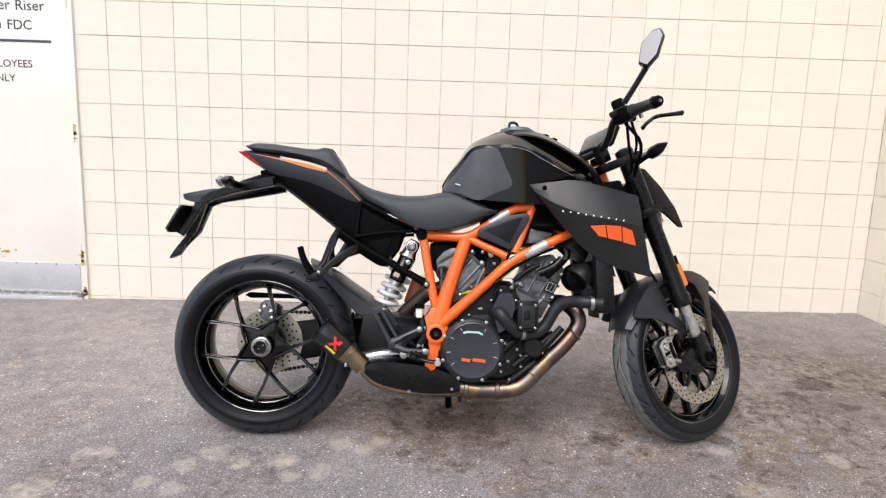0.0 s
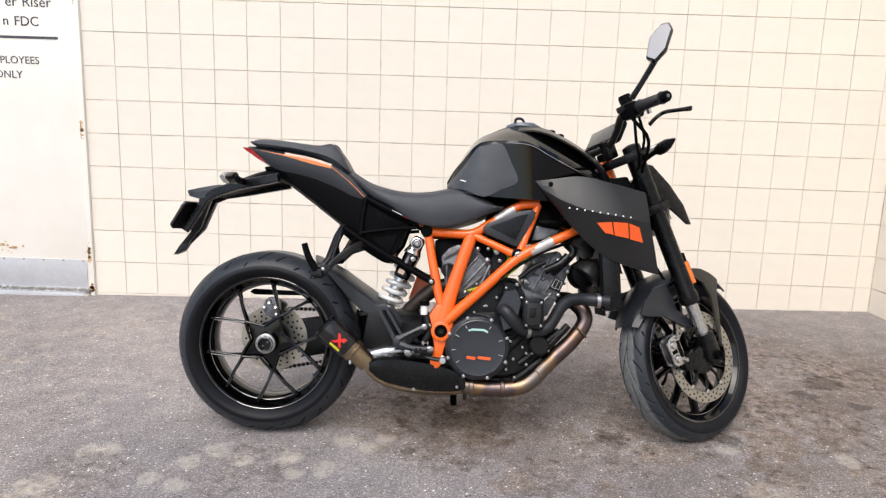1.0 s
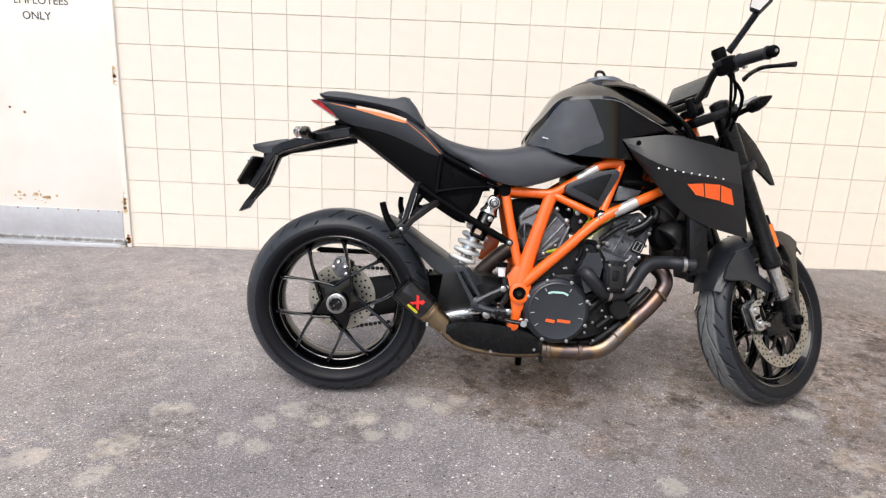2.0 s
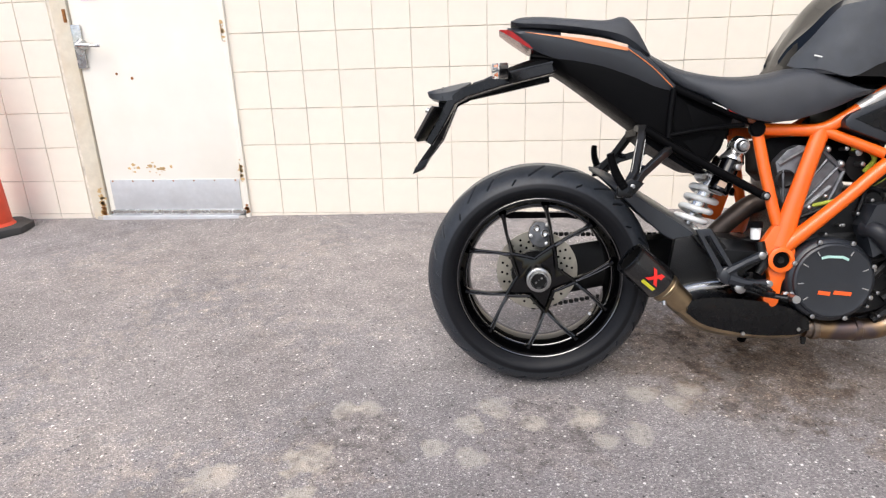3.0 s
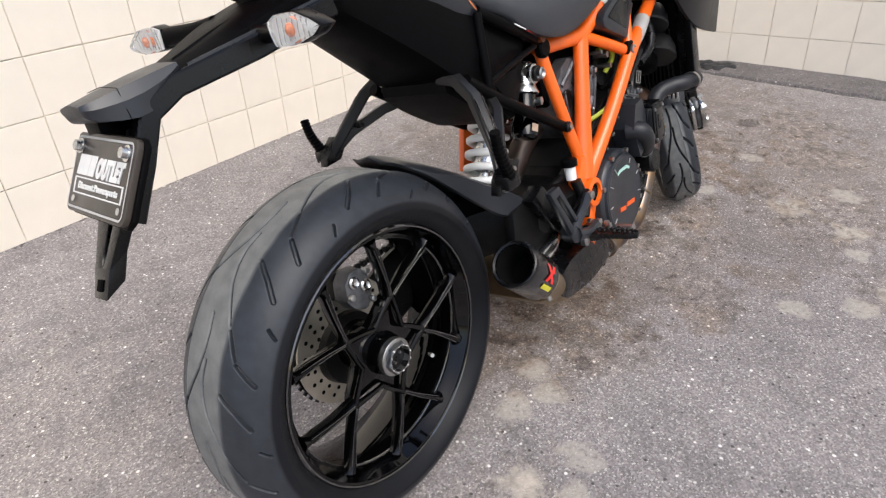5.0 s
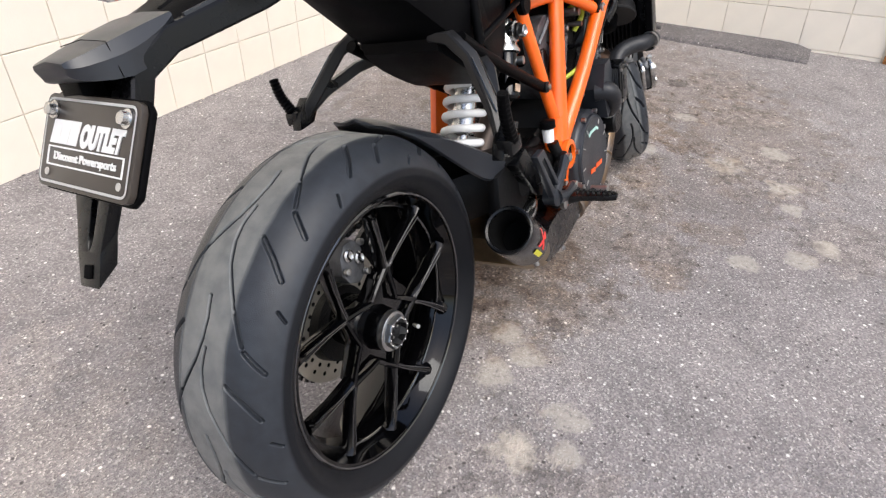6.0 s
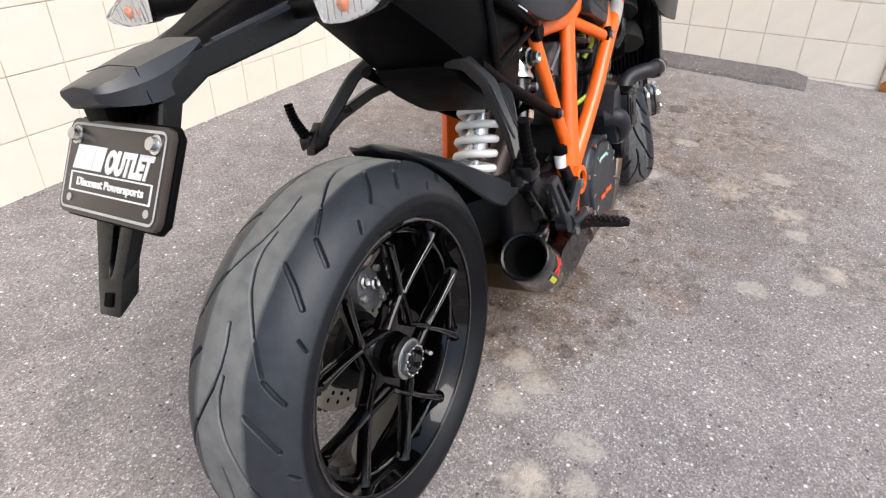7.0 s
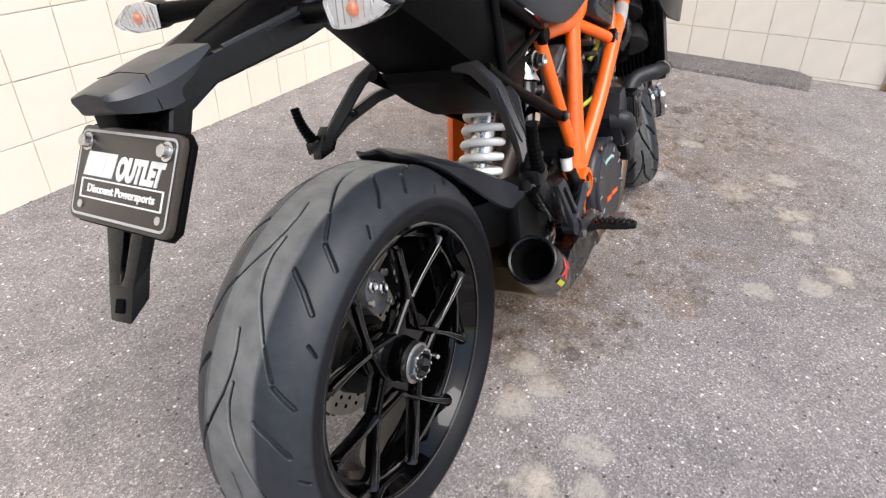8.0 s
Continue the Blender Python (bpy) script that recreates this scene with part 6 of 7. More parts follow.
tank = piece("fuel_tank", loft([sym(x, [(0, zt), (a[0] * .4, zt - .012), (a[0] * .8, a[1] + (zt - a[1]) * .34), (a[0] * .97, a[1] + .012), a, b, c, (0, zb)]) for x, zt, a, b, c, zb in tank_st], 5), GLOSS, label="black fuel tank with satin top cover", sharp=24)
kp = [(.654, .921), (.702, .988), (.748, 1.050), (.776, 1.060), (.822, 1.064), (.842, 1.052), (.868, .996), (.892, .935), (.836, .906), (.777, .879), (.712, .902)]


def tank_half(x, z):
    """The tank's half-width at a height of its flank."""
    xs = [q[0] for q in tank_st]
    ring = [[np.interp(x, xs, [q[i][k] for q in tank_st]) for k in (0, 1)] for i in (2, 3, 4)]
    top_z = np.interp(x, xs, [q[1] for q in tank_st])
    zs = [ring[2][1], ring[1][1], ring[0][1], ring[0][1] + (top_z - ring[0][1]) * .34, top_z]
    return float(np.interp(z, zs, [ring[2][0], ring[1][0], ring[0][0], ring[0][0] * .8, 0]))


for s in (1, -1):
    wy = tank_half
    bm = bmesh.new()
    edge = catmull(kp, 3, closed=True)
    rows = []
    for f in (1.0, .75, .5, .25):
        rows.append([bm.verts.new((x, -(wy(x, z) + (.008 if f < 1 else .006)) * s, z)) for x, z in (edge - (.770, .960)) * f + (.770, .960)])
    mid = bm.verts.new((.755, -(wy(.770, .960) + .008) * s, .965))
    back = [bm.verts.new((v.co.x, v.co.y + .014 * s, v.co.z)) for v in rows[0]]
    for i in range(len(edge)):
        j = (i + 1) % len(edge)
        bm.faces.new((mid, rows[-1][i], rows[-1][j]))
        for a, b in zip(rows, rows[1:]):
            bm.faces.new((a[i], a[j], b[j], b[i]))
        bm.faces.new((rows[0][i], back[i], back[j], rows[0][j]))
    part("knee_panel", bm, KNEE, tank, "textured grey knee panel")
    part("word_bar", box(.715, -(wy(.715, .93) + .0055) * s, .932, .045, .002, .0035, 0, m=pose(0, 0, 0, 0, 12, 8 * s)), WHITE_DECAL, tank)
top = part("top_cover", loft([sym(x, [(0, z), (w * .5, z - .010), (w, z - .042), (w * .98, z - .047), (0, z - .02)]) for x, z, w in ((.81, 1.14, .06), (.85, 1.158, .09), (.92, 1.170, .12), (1.0, 1.156, .14), (1.10, 1.108, .145), (1.17, 1.062, .13), (1.21, 1.036, .105))], 4), BROWNGREY, tank, "satin dark tank top cover")
part("edge_line", tube([(.86, -.1895, 1.066), (.93, -.2015, 1.058), (.99, -.2095, 1.025), (1.05, -.2055, .995), (1.10, -.1975, .972)], .0013, seg=6), SILVER, tank)
cap = part("filler_cap", lathe([(0, .052), (.006, .052), (.009, .048), (.010, .03), (.010, .002)], (.925, 0, 1.163), (-.08, 0, 1), 36), CAPGREY, tank, "metal filler cap")
part("cap_hinge", tube([(.895, 0, 1.18), (.90, 0, 1.196), (.92, 0, 1.196), (.93, 0, 1.18)], .005, k=3, seg=8), DARKCAST, cap)
part("cap_surround", loft([sym(x, [(0, z), (w, z - .003), (w * 1.1, z - .016), (0, z - .018)]) for x, z, w in ((.86, 1.164, .04), (.90, 1.172, .062), (.96, 1.168, .062), (1.0, 1.152, .04))], 3), CAPGREY, tank)
for x, z in ((1.035, 1.122), (1.068, 1.108)):
    part("knob", lathe([(0, .011), (.022, .011), (.024, .0155), (.036, .0155), (.039, .011)], (x, .02, z), (0, .1, 1), 18), BLACK, tank)

# radiator shrouds
for s in (1, -1):
    A = [(.950, -.192, .937), (1.02, -.205, .946), (1.105, -.215, .954), (1.21, -.222, .933), (1.320, -.222, .906)]
    C = [(.968, -.205, .912), (1.04, -.232, .868), (1.13, -.252, .835), (1.235, -.262, .815), (1.33, -.25, .80)]
    B = [(.99, -.198, .885), (1.085, -.21, .775), (1.16, -.215, .705), (1.235, -.218, .665), (1.372, -.219, .628)]
    rows = [catmull(q, 5) for q in (A, C, B)]
    mids = [rows[0] * .5 + rows[1] * .5 + np.array((0, -.004, 0)), rows[1] * .5 + rows[2] * .5 + np.array((0, -.003, 0))]
    full = [rows[0], mids[0], rows[1], mids[1], rows[2]]
    inner = [r + np.array((0, .008, 0)) for r in full[::-1]]
    rings = [[Vector(r[i]) for r in full + inner] for i in range(len(rows[0]))]
    rings = [[Vector((p.x, p.y * s, p.z)) for p in r] for r in rings]
    shroud = piece("radiator_shroud", skin(bmesh.new(), rings), DARKGREY, label="dark satin radiator shroud with orange logo shapes", sharp=14)
    for i in range(9):
        t = i / 8
        part("letter_dot", box(1.06 + .2 * t, -(.2435 + .0225 * math.sin(t * 1.7)) * s, .843 - .027 * t, .0045, .003, .005, 0, m=pose(0, 0, 0, 0, 10, 0)), WHITE_DECAL, shroud)
    lx = lambda x, z: -(np.interp(x, [1.13, 1.235, 1.345], [.254, .262, .25]) - max(0, .81 - z) * .25 + .007) * s
    for q in ([(1.150, .795), (1.198, .799), (1.208, .757), (1.180, .762)], [(1.202, .799), (1.252, .797), (1.260, .747), (1.212, .755)], [(1.256, .796), (1.292, .784), (1.310, .734), (1.264, .744)]):
        bm = bmesh.new()
        bm.faces.new([bm.verts.new((x, lx(x, z), z)) for x, z in q])
        part("logo_shape", bm, ORANGE_DECAL, shroud)
    part("shroud_bolt", lathe([(0, .008), (.004, .008), (.005, .004)], (1.0, -.212 * s, .925), (0, -s, 0), 12), BLACK, shroud)

# radiator and hoses
rad = piece("radiator", box(1.225, 0, .64, .045, .36, .26, .008, m=pose(0, 0, 0, 0, -6, 0)), BLACK, label="black radiator behind the front wheel")
part("end_tank", box(1.215, -.19, .635, .065, .04, .27, .012, m=pose(0, 0, 0, 0, -4, 0)), SATIN, rad)
part("end_tank", box(1.215, .19, .635, .065, .04, .27, .012, m=pose(0, 0, 0, 0, -4, 0)), SATIN, rad)
part("tank_rib", box(1.18, -.205, .635, .01, .02, .25, .003, m=pose(0, 0, 0, 0, -4, 0)), BLACK, rad)
for i in range(10):
    part("fin", box(1.198, -.15 + i * .012, .58, .012, .004, .2, .001, m=pose(0, 0, 0, 0, -6, 0), steps=1), DARKCAST, rad)
cooler = piece("oil_cooler", box(.966, -.165, .480, .060, .048, .094, .006), DARKGREY, label="black finned oil cooler")
for i in range(9):
    part("fin", box(.932, -.1455 - .0052 * i, .480, .014, .0021, .090, .0006, steps=1), SLATE, cooler)
part("side_plate", box(.958, -.1915, .480, .066, .005, .098, .006), SATIN, cooler)
part("top_tank", box(.962, -.165, .529, .062, .052, .010, .004), SATIN, cooler)
part("cover_plate", box(.958, -.1945, .480, .046, .005, .074, .008), DARKGREY, cooler)
part("cover_boss", box(.954, -.1975, .486, .022, .003, .036, .004), SATIN, cooler)
for x, z in ((.933, .520), (.983, .520), (.933, .441), (.983, .441)):
    part("cover_bolt", lathe([(0, .0048), (.004, .0048), (.005, .003)], (x, -.1935, z), (0, -1, 0), 10), BOLT, cooler)
hose = piece("coolant_hose", tube([(.935, -.155, .42), (.978, -.142, .414), (1.022, -.138, .440), (1.058, -.142, .502), (1.086, -.150, .528), (1.118, -.172, .536), (1.150, -.198, .536), (1.21, -.207, .532)], .0215, k=6, seg=18), HOSE, label="black rubber coolant hose with clamps")
for p, d in (((1.172, -.207, .534), (1, 0, 0)), ((.942, -.152, .418), (1, .3, -.1))):
    part("hose_clamp", lathe([(-.006, .024), (-.006, .0255), (.006, .0255), (.006, .024)], p, d, 24, closed=True), STEEL, hose)
for x, z, r in ((1.145, .612, .052), (1.12, .700, .046)):
    scoop = piece("air_scoop", lathe([(0, r), (.004, r + .003), (.03, r * .96), (.055, r * .72), (.068, r * .35), (.07, .003), (.066, .003), (.05, r * .66), (.026, r * .88), (.002, r - .005)], (x, -.125, z), (.62, .1, .75), 28), DARKGREY, label="black rounded duct scoop beside the radiator")
    part("throat", lathe([(.0, .003), (.002, r * .5), (.006, r * .52), (.03, r * .45)], (x + .004, -.125, z + .004), (.62, .1, .75), 22), DARKCAST, scoop)
piece("inner_front_panel", slab([(1.09, .89), (1.12, 1.035), (1.165, 1.045), (1.21, 1.02), (1.222, .985), (1.25, .975), (1.305, .985), (1.335, .92), (1.30, .87), (1.22, .84)], -.068, .068, .012), BLACK, label="black inner panel ahead of the tank")
for pts, r in (([(1.14, -.10, 1.04), (1.18, -.125, 1.005), (1.20, -.13, .95), (1.19, -.12, .90)], .007), ([(1.16, -.09, 1.03), (1.21, -.11, .985), (1.235, -.12, .93)], .005), ([(1.12, -.11, 1.02), (1.15, -.135, .985), (1.17, -.14, .94)], .006)):
    piece("wiring_loom", tube(pts, r, k=4, seg=8), BLACK)
piece("wiring_plug", box(1.185, -.105, .985, .03, .03, .022, .004, m=pose(0, 0, 0, 0, 20, 0)), DARKGREY)
piece("steering_head", lathe([(-.20, .035), (0, .035), (.02, .03)], (1.227, 0, 1.02), (-.394, 0, .919), 24), ORANGE)
piece("steering_gusset", tube([(1.10, -.10, .80), (1.17, -.06, .88), (1.23, -.035, .97)], .018, k=3), ORANGE)
piece("steering_gusset", tube([(1.10, .10, .80), (1.17, .06, .88), (1.23, .035, .97)], .018, k=3), ORANGE)
piece("side_stand", tube([(.70, .13, .27), (.70, .20, .16), (.705, .285, .055)], [.014, .013, .014], k=3), BLACK, label="black side stand propping the motorcycle")
piece("stand_foot", box(.705, .29, .060, .06, .045, .012, .004, m=pose(0, 0, 0, 11.5, 0, 0)), BLACK)

# front end, in the steering frame: x ahead, y left, z up along the steering axis
WC = (.022, 0, -.781)
fp = lambda name, bm, mat, parent=None, label="", sharp=38: part(name, bm, mat, parent or bike, label, sharp, FORK if parent is None else None)
fw = build_wheel("front_wheel", .304, .062, .240, .048, RUBBER_FRONT, FORK @ Matrix.Translation(WC), 5, 0, .04, "gloss black cast front wheel", "worn front tyre with curved grooves")
for kk in range(5):
    c = radians(20 + 72 * kk)
    at = lambda r, a, y: (r * math.cos(a), y, r * math.sin(a))
    bm = bmesh.new()
    for sgn in (-1, 1):
        spoke(bm, at(.03, c + sgn * .4, 0), at(.12, c + sgn * radians(15), 0), at(.214, c + sgn * radians(18), 0), .011, .009, .012, .016)
    part("spoke", bm, GLOSS, fw)
part("hub", lathe([(-.055, .02), (-.05, .04), (.05, .04), (.055, .02)], seg=32), GLOSS, fw)
for s in (-1, 1):
    y = .072 * s
    d = part("brake_disc", disc_mesh(.166, .128, y, 3), DISC, fw, "large drilled front brake disc")
    for ring_r, cnt, ph in ((.136, 30, 0), (.147, 30, .1), (.158, 30, .2)):
        bm = bmesh.new()
        for i in range(cnt):
            a = 2 * math.pi * i / cnt + ph
            lathe([(y - .0028, .0038), (y + .0028, .0038)], (ring_r * math.cos(a), 0, ring_r * math.sin(a)), "y", 8, bm)
        tagged(part("hole_shade", bm, BLACKHOLE, d), kind="stuff")
    car = part("disc_carrier", disc_mesh(.062, .03, y, 1), SATIN, fw)
    for i in range(10):
        a = 2 * math.pi * i / 10
        bm = spoke(bmesh.new(), (.055 * math.cos(a), y, .055 * math.sin(a)), (.09 * math.cos(a + .08), y, .09 * math.sin(a + .08)), (.128 * math.cos(a), y, .128 * math.sin(a)), .008, .006, .008, .004)
        part("carrier_arm", bm, SATIN, fw)
    for i in range(10):
        a = 2 * math.pi * i / 10
        part("bobbin", lathe([(y - .006, .007), (y - .005, .009), (y + .005, .009), (y + .006, .007)], (.128 * math.cos(a), 0, .128 * math.sin(a)), "y", 12), SILVER, fw)
for s in (1, -1):
    yy = -.105 * s
    leg = fp("fork_leg", lathe([(-.58, .026), (-.575, .034), (-.545, .036), (-.53, .031), (-.20, .0315), (-.19, .033), (0, .033), (.03, .033), (.034, .029), (.04, .012)], (.03, yy, 0), "z", 30), SATIN, label="black upside-down fork leg")
    part("fork_slider", lathe([(-.72, .0225), (-.55, .0225)], (.03, yy, 0), "z", 28), SILVER, leg, "bright chrome fork slider")
    part("axle_clamp", loft([[(.03 + x, yy + q * .024, z) for x, q in ((-w, -1), (w, -1), (w, 1), (-w, 1))] for z, w in ((-.695, .026), (-.72, .028), (-.76, .03), (-.795, .029), (-.81, .018))], 3, 3), SATIN, leg)
    part("caliper_lug", slab([(.04, -.74), (.02, -.80), (-.06, -.80), (-.12, -.775), (-.12, -.745), (-.03, -.725)], yy - .012, yy + .012, .005), SATIN, leg)
    part("axle_end", lathe([(0, .018), (.012, .018), (.013, .011), (.006, .0105)], (.03, yy - .03 * s, -.781), (0, -s, 0), 20), BLACK, leg)
    part("reflector", box(.055, yy - .022 * s, -.47, .022, .012, .085, .003), AMBER, leg, "amber side reflector")
    part("reflector_mount", box(.052, yy - .018 * s, -.455, .026, .012, .12, .003), BLACK, leg)
    yc = -.096 * s
    cal = fp("front_caliper", slab([(-0.161, -0.653), (-0.144, -0.640), (-0.111, -0.640), (-0.104, -0.656), (-0.100, -0.688), (-0.104, -0.726), (-0.113, -0.745), (-0.144, -0.745), (-0.161, -0.730), (-0.166, -0.692)], yc - .008, yc + .008, .005), CAST, label="radial silver front brake caliper")
    for side in (-1, 1):
        y0, y1 = sorted((yc + side * .008, yc + side * .023))
        half_ = part("caliper_half", slab([(-.168, -.655), (-.155, -.643), (-.122, -.640), (-.108, -.655), (-.105, -.690), (-.108, -.730), (-.122, -.748), (-.155, -.745), (-.168, -.733)], y0, y1, .004, steps=2), CALIPER, cal)
        for q in (-.667, -.719):
            part("piston_cap", lathe([(0, .014), (.006, .0138), (.010, .011), (.011, .004)], (-.146, yc + side * .0215, q), (0, side, 0), 20), CALIPER, half_)
        # black blocks paint the shade of the caliper's openings
        part("window_shade", box(-.120, yc + side * .0235, -.693, .016, .003, .060, .001), BLACKHOLE, half_)
        part("window_shade", box(-.147, yc + side * .0235, -.693, .026, .003, .012, .001), BLACKHOLE, half_)
    for q in (-0.650, -0.692, -0.736):
        part("bridge", tube([(-0.136, yc - .021, q), (-0.136, yc + .021, q)], .0085, k=1, seg=10), CALIPER, cal)
    for q in (-0.648, -0.738):
        part("caliper_bolt", lathe([(0, .008), (.012, .008), (.013, .005)], (-0.111, yc - .017 * s, q), (0, -s, 0), 12), STEEL, cal)
    fp("brake_line", tube([(-.10, yy * .8, -.70), (-.06, yy * .75, -.62), (-.01, yy * .65, -.50), (-.02, yy * .4, -.36)], .005, k=4, seg=8), BLACK)
# front mudguard
fend = []
for i in range(14):
    a = radians(31 + i * 107 / 13)
    e = min(1, (i + .8) / 3, (13.8 - i) / 2.5)
    w, dr = .050 + .026 * e, .016 + .012 * e
    r = .330
    oo = [(-w, r - dr), (-w * .96, r - .02), (-w * .72, r - .003), (0, r + .004), (w * .72, r - .003), (w * .96, r - .02), (w, r - dr)]
    ii = [(q * .94, rr - .005) for q, rr in reversed(oo)]
    fend.append([(WC[0] + rr * math.cos(a), q, WC[2] + rr * math.sin(a)) for q, rr in oo + ii])
fm = fp("front_mudguard", skin(bmesh.new(), fend), SLATE, label="satin black front mudguard")
for s in (1, -1):
    y0, y1 = sorted((-.084 * s, -.074 * s))
    part("mudguard_bracket", slab([(-.20, -.528), (-.175, -.546), (-.099, -.577), (-.003, -.661), (.028, -.673), (.040, -.655), (-.025, -.578), (-.022, -.53), (-.03, -.478), (-.10, -.468), (-.16, -.495)], y0, y1, .004), SLATE, fm)
    y0, y1 = sorted((-.090 * s, -.079 * s))
    # the fin is black plastic; its brown-grey colour paints the wall's reflection
    part("mudguard_fin", slab([(.10, -.462), (.165, -.488), (.205, -.520), (.232, -.556), (.200, -.605), (.168, -.69), (.126, -.79), (.121, -.775), (.150, -.68), (.164, -.60), (.150, -.54), (.115, -.505)], y0, y1, .004), BROWNGREY, fm, "pointed mudguard fin, wall reflection put in its colour")
# yokes, bars and controls
for z, nm in ((-.005, "top_yoke"), (-.21, "bottom_yoke")):
    fp(nm, slab([(-.05, -.05), (-.02, -.11), (.01, -.15), (.06, -.15), (.075, -.11), (.045, -.05), (.045, .05), (.075, .11), (.06, .15), (.01, .15), (-.02, .11), (-.05, .05)], z - .016, z + .016, .006, plane="xy"), SATIN)
fp("steering_nut", lathe([(0, .024), (.02, .024), (.024, .018)], (0, 0, .012), "z", 20), RED_DECAL)
bar = fp("handlebar", tube([(-.07, -.40, .125), (-.045, -.29, .135), (-.03, -.20, .135), (-.005, -.12, .09), (.0, -.06, .06), (.0, .06, .06), (-.005, .12, .09), (-.03, .20, .135), (-.045, .29, .135), (-.07, .40, .125)], .0135, k=5), DARKGREY, label="dark tapered handlebar with grips and levers")
bar.matrix_basis = FORK @ Matrix.Translation((-.028, 0, .004))
for s in (1, -1):
    part("bar_clamp", box(0, -.055 * s, .045, .05, .035, .07, .01), SATIN, bar)
    g0, g1 = Vector((-.043, -.285 * s, .135)), Vector((-.07, -.405 * s, .1245))
    part("grip", lathe([(0, .019), (.012, .0225), (.02, .0185), (.11, .0175), (.118, .021), (.124, .018)], g0, g1 - g0, 20), HOSE, bar, "ribbed rubber grip")
    part("bar_end", lathe([(0, .018), (.014, .018), (.02, .014)], g1 + (g1 - g0).normalized() * .003, g1 - g0, 20), BLACK, bar)
    part("bar_end_screw", lathe([(0, .006), (.003, .005)], g1 + (g1 - g0).normalized() * .023, g1 - g0, 10), STEEL, bar)
    part("switch_cube", box(-.042, -.245 * s, .135, .055, .06, .055, .016, m=pose(0, 0, 0, 0, 0, 12 * s)), BLACK, bar)
    part("kill_switch", box(-.072, -.235 * s, .15, .012, .03, .02, .005), DARKGREY, bar)
    part("lever_perch", tube([(-.03, -.205 * s, .13), (.01, -.215 * s, .125), (.035, -.225 * s, .12)], [.018, .016, .014], k=3), BLACK, bar)
    lev = part("lever", tube([(.066, -.212 * s, .074), (.068, -.245 * s, .086), (.048, -.30 * s, .089), (.038, -.36 * s, .076), (.030, -.41 * s, .064)], [.010, .0085, .0075, .007, .009], k=5, seg=10, flat=.7), SATIN, bar, "black brake or clutch lever")
    part("adjuster", lathe([(-.012, .008), (.012, .008)], (.045, -.245 * s, .118), "z", 12), SILVER, bar)
part("brake_fluid_cup", lathe([(0, .02), (.04, .023), (.05, .019)], (.02, -.19, .15), "z", 20), BLACK, bar)
for pts, r in (([(.03, -.21, .11), (.06, -.17, .03), (.05, -.10, -.06), (.0, -.06, -.16)], .005), ([(-.04, -.24, .11), (.02, -.22, .02), (.04, -.12, -.08)], .006), ([(-.05, -.26, .115), (-.04, -.22, .03), (.03, -.14, -.04), (.02, -.06, -.12)], .005)):
    part("bar_cable", tube(pts, r, k=4, seg=8), BLACK, bar)
mir = fp("mirror", tube([(-.012, -.245, .165), (.014, -.285, .200), (.046, -.335, .246), (.074, -.368, .284)], [.014, .0125, .0135, .016], k=4, seg=10, flat=.7), SATIN, label="black angular mirror on a long stalk")
mir.matrix_basis = FORK @ Matrix.Translation((-.03, 0, .012))
MM = pose(.039, -.381, .294) @ pose(0, 0, 0, -66, 19, 34)
hexa = [(a * .88, b * .76) for a, b in ((-.075, -.035), (-.05, -.052), (.03, -.035), (.075, .005), (.06, .045), (-.02, .042), (-.07, .0))]
part("mirror_shell", slab([(a, b) for a, b in hexa], -.004, .022, .007, plane="yz"), SATIN, mir, m=MM)
part("mirror_glass", slab([(a * .9, b * .88) for a, b in hexa], -.0062, -.0045, 0, plane="yz"), MIRROR, mir, "mirror glass", m=MM)
dash = fp("dashboard", box(.042, 0, .100, .026, .175, .095, .010, m=pose(0, 0, 0, 0, 52, 0)), BLACK, label="instrument cluster with grey glass")
part("glass", box(.0335, 0, .1108, .004, .155, .074, .001, m=pose(0, 0, 0, 0, 52, 0)), GLASS_GREY, dash)
part("ignition", lathe([(0, .022), (.03, .022), (.034, .015)], (-.01, 0, .012), "z", 20), BLACK, dash)
head = fp("headlight", loft([sym(x, [(0, zt), (w * .5, zt - .012), (w, zt - .06), (w * .95, (zt + zb) / 2), (w * .6, zb + .01), (0, zb)]) for x, zt, zb, w in ((.03, -.11, -.29, .09), (.07, -.085, -.31, .108), (.11, -.09, -.32, .104), (.142, -.13, -.305, .086), (.160, -.18, -.27, .055))], 3), GLOSS, label="black split headlight with small screen")
for s in (1, -1):
    y0, y1 = sorted((-.118 * s, -.108 * s))
    part("screen", slab([(.03, -.09), (.065, -.05), (.088, -.06), (.138, -.15), (.168, -.24), (.170, -.318), (.152, -.31), (.125, -.27), (.08, -.21)], y0, y1, .002), SATIN, head)
part("lamp_glass", loft([sym(x, [(0, zt), (w, zt - .01), (w, zb + .01), (0, zb)]) for x, zt, zb, w in ((.150, -.15, -.285, .06), (.168, -.17, -.265, .045))], 2), LENS, head)
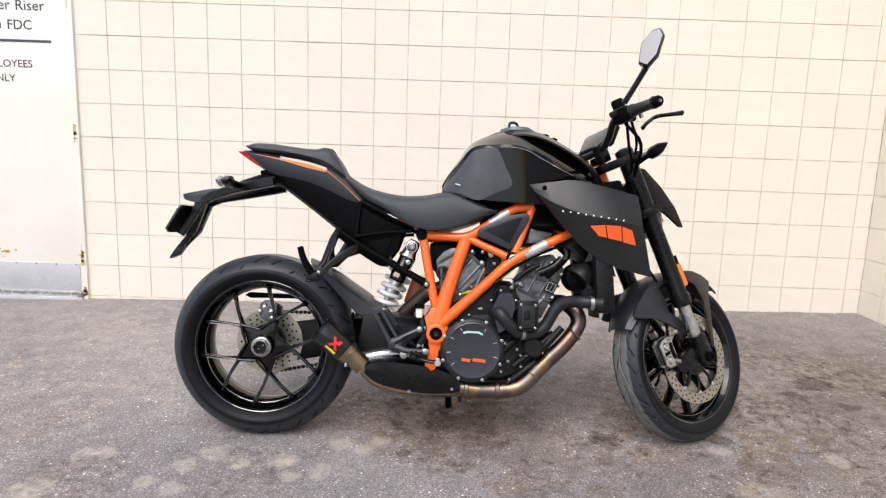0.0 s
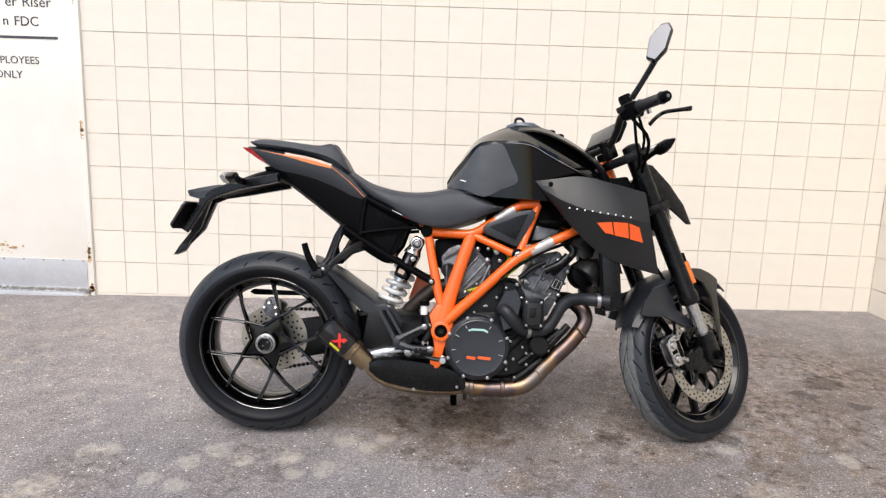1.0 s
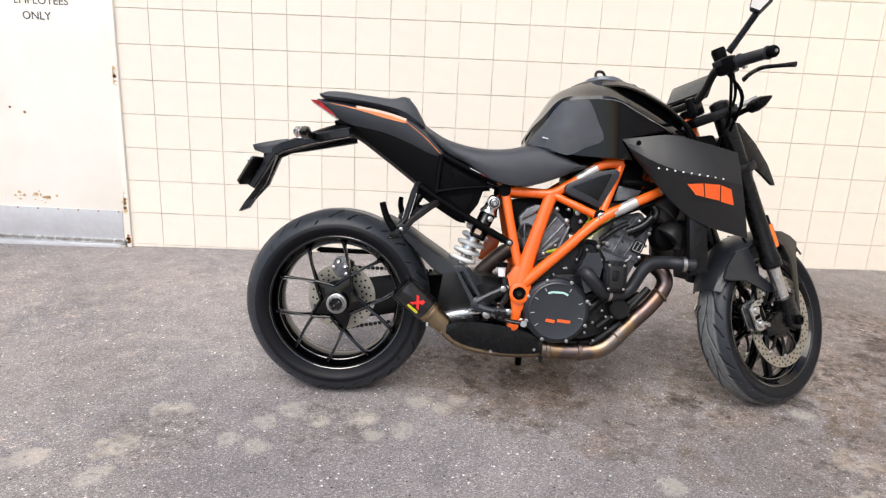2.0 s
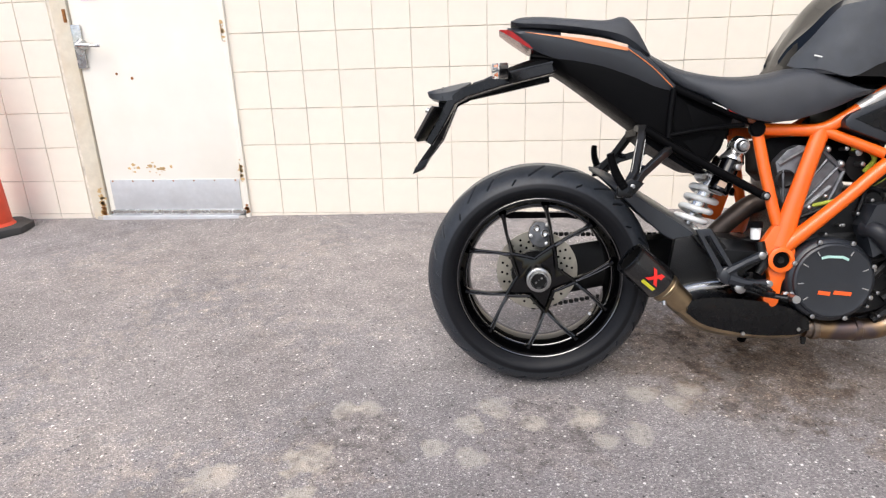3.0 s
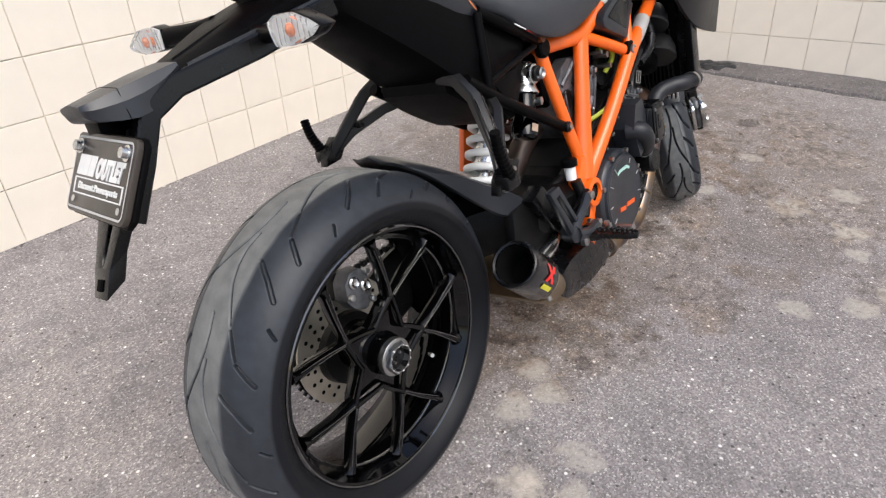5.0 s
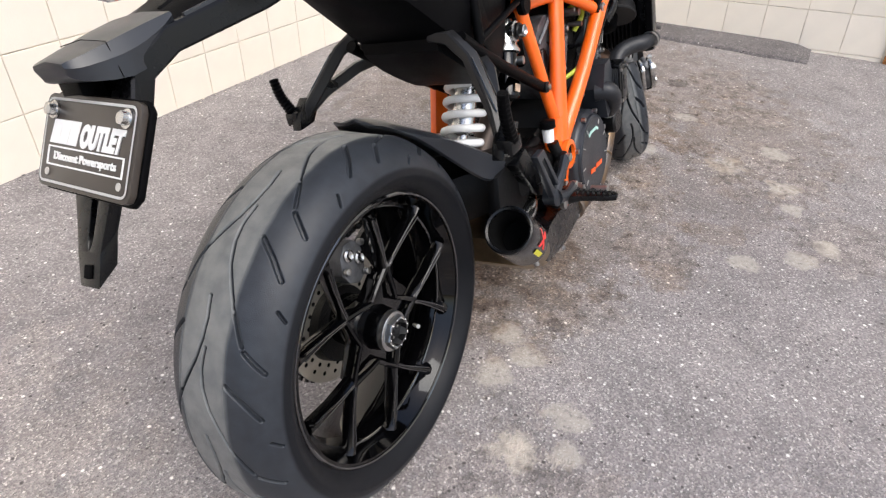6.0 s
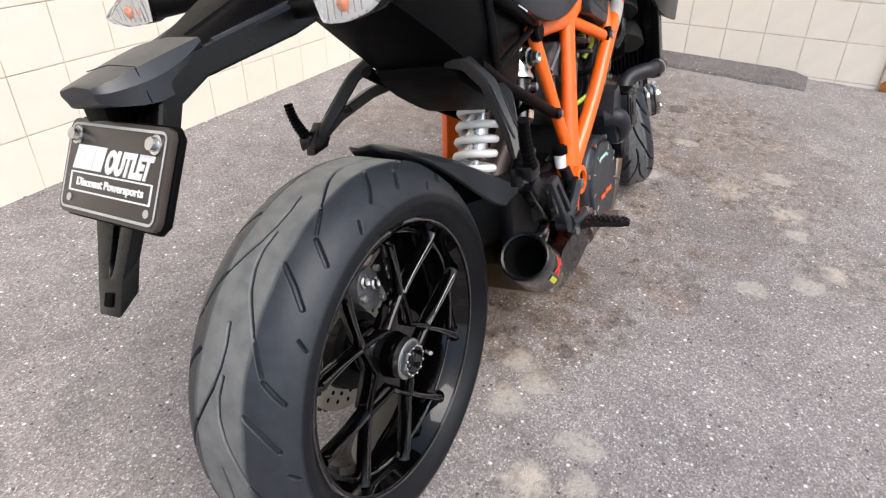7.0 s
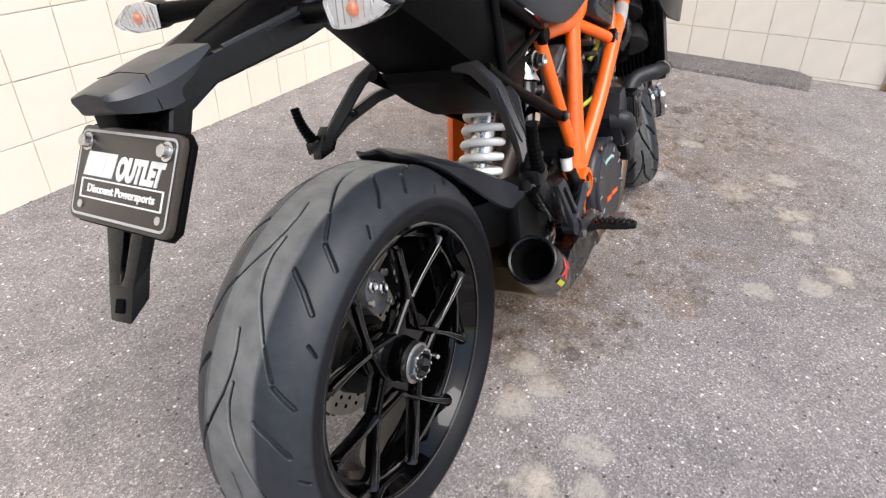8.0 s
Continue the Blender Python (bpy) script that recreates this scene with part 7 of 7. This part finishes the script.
for s in (1, -1):
    fi = fp("front_indicator", tube([(.05, -.12 * s, -.03), (.045, -.17 * s, -.022), (.04, -.20 * s, -.018)], [.011, .009, .010], k=3), BLACK)
    body = lathe([(-.03, .006), (-.022, .019), (0, .022), (.03, .018), (.065, .004)], (0, 0, 0), (-.1, -s, .18), 18)
    part("indicator_body", body, SATIN, fi, m=Matrix.Translation((.04, -.225 * s, -.014)))
fp("clutch_bracket", tube([(.06, -.13, -.005), (.11, -.16, .0), (.14, -.17, .002)], [.01, .009, .010], k=2), STEEL)

# ---- wall blocks, last: one mesh shared by all ----
BM_N, BM_E = block_mesh(T, T, "x"), block_mesh(T2, T, "y")


def lay(me, at_, parent):
    ob = new("block", me)
    ob.parent = parent
    ob.location = at_


rest_n, rest_e = [], []
for c in range(-30, 24):
    if -6 <= c <= -2:
        cols_open = True
    else:
        cols_open = False
    for r in range(-1, 22):
        x, z = WALL_X0 + (c + .5) * T, (r + .5) * T
        if c == 23:
            continue
        if cols_open and r < 11:
            continue
        near = (-1 <= c and 0 <= r <= 9) or (-14 <= c <= -7 and 0 <= r <= 5)
        (lay(BM_N, (x, WALL_Y, z), wall_north) if near else rest_n.append((x, WALL_Y, z)))
for c in range(0, 52):
    y = WALL_Y - (c + .5) * T2
    for r in range(-1, 22):
        z = (r + .5) * T
        if D2_B - T2 / 2 < y < D2_A + .02 and r < 11:
            continue
        (lay(BM_E, (WALL2_X, y, z), wall_east) if 2 <= c <= 12 and 0 <= r <= 5 else rest_e.append((WALL2_X, y, z)))


def joined_blocks(me, places, parent):
    base = [tuple(v.co) for v in me.vertices]
    polys = [tuple(p.vertices) for p in me.polygons]
    verts, faces = [], []
    for p in places:
        o = len(verts)
        verts += [(v[0] + p[0], v[1] + p[1], v[2] + p[2]) for v in base]
        faces += [tuple(i + o for i in f) for f in polys]
    m = bpy.data.meshes.new("far_blocks")
    m.from_pydata(verts, [], faces)
    m.materials.append(BLOCK)
    ob = new("far_blocks", m)
    ob.parent = parent
    tagged(ob, kind="stuff")


# half blocks close the run into the corner
half = block_mesh(WALL2_X - (WALL_X0 + 23 * T), T, "x")
for r in range(-1, 22):
    lay(half, ((WALL2_X + WALL_X0 + 23 * T) / 2, WALL_Y, (r + .5) * T), wall_north)
joined_blocks(BM_N, rest_n, wall_north)
joined_blocks(BM_E, rest_e, wall_east)
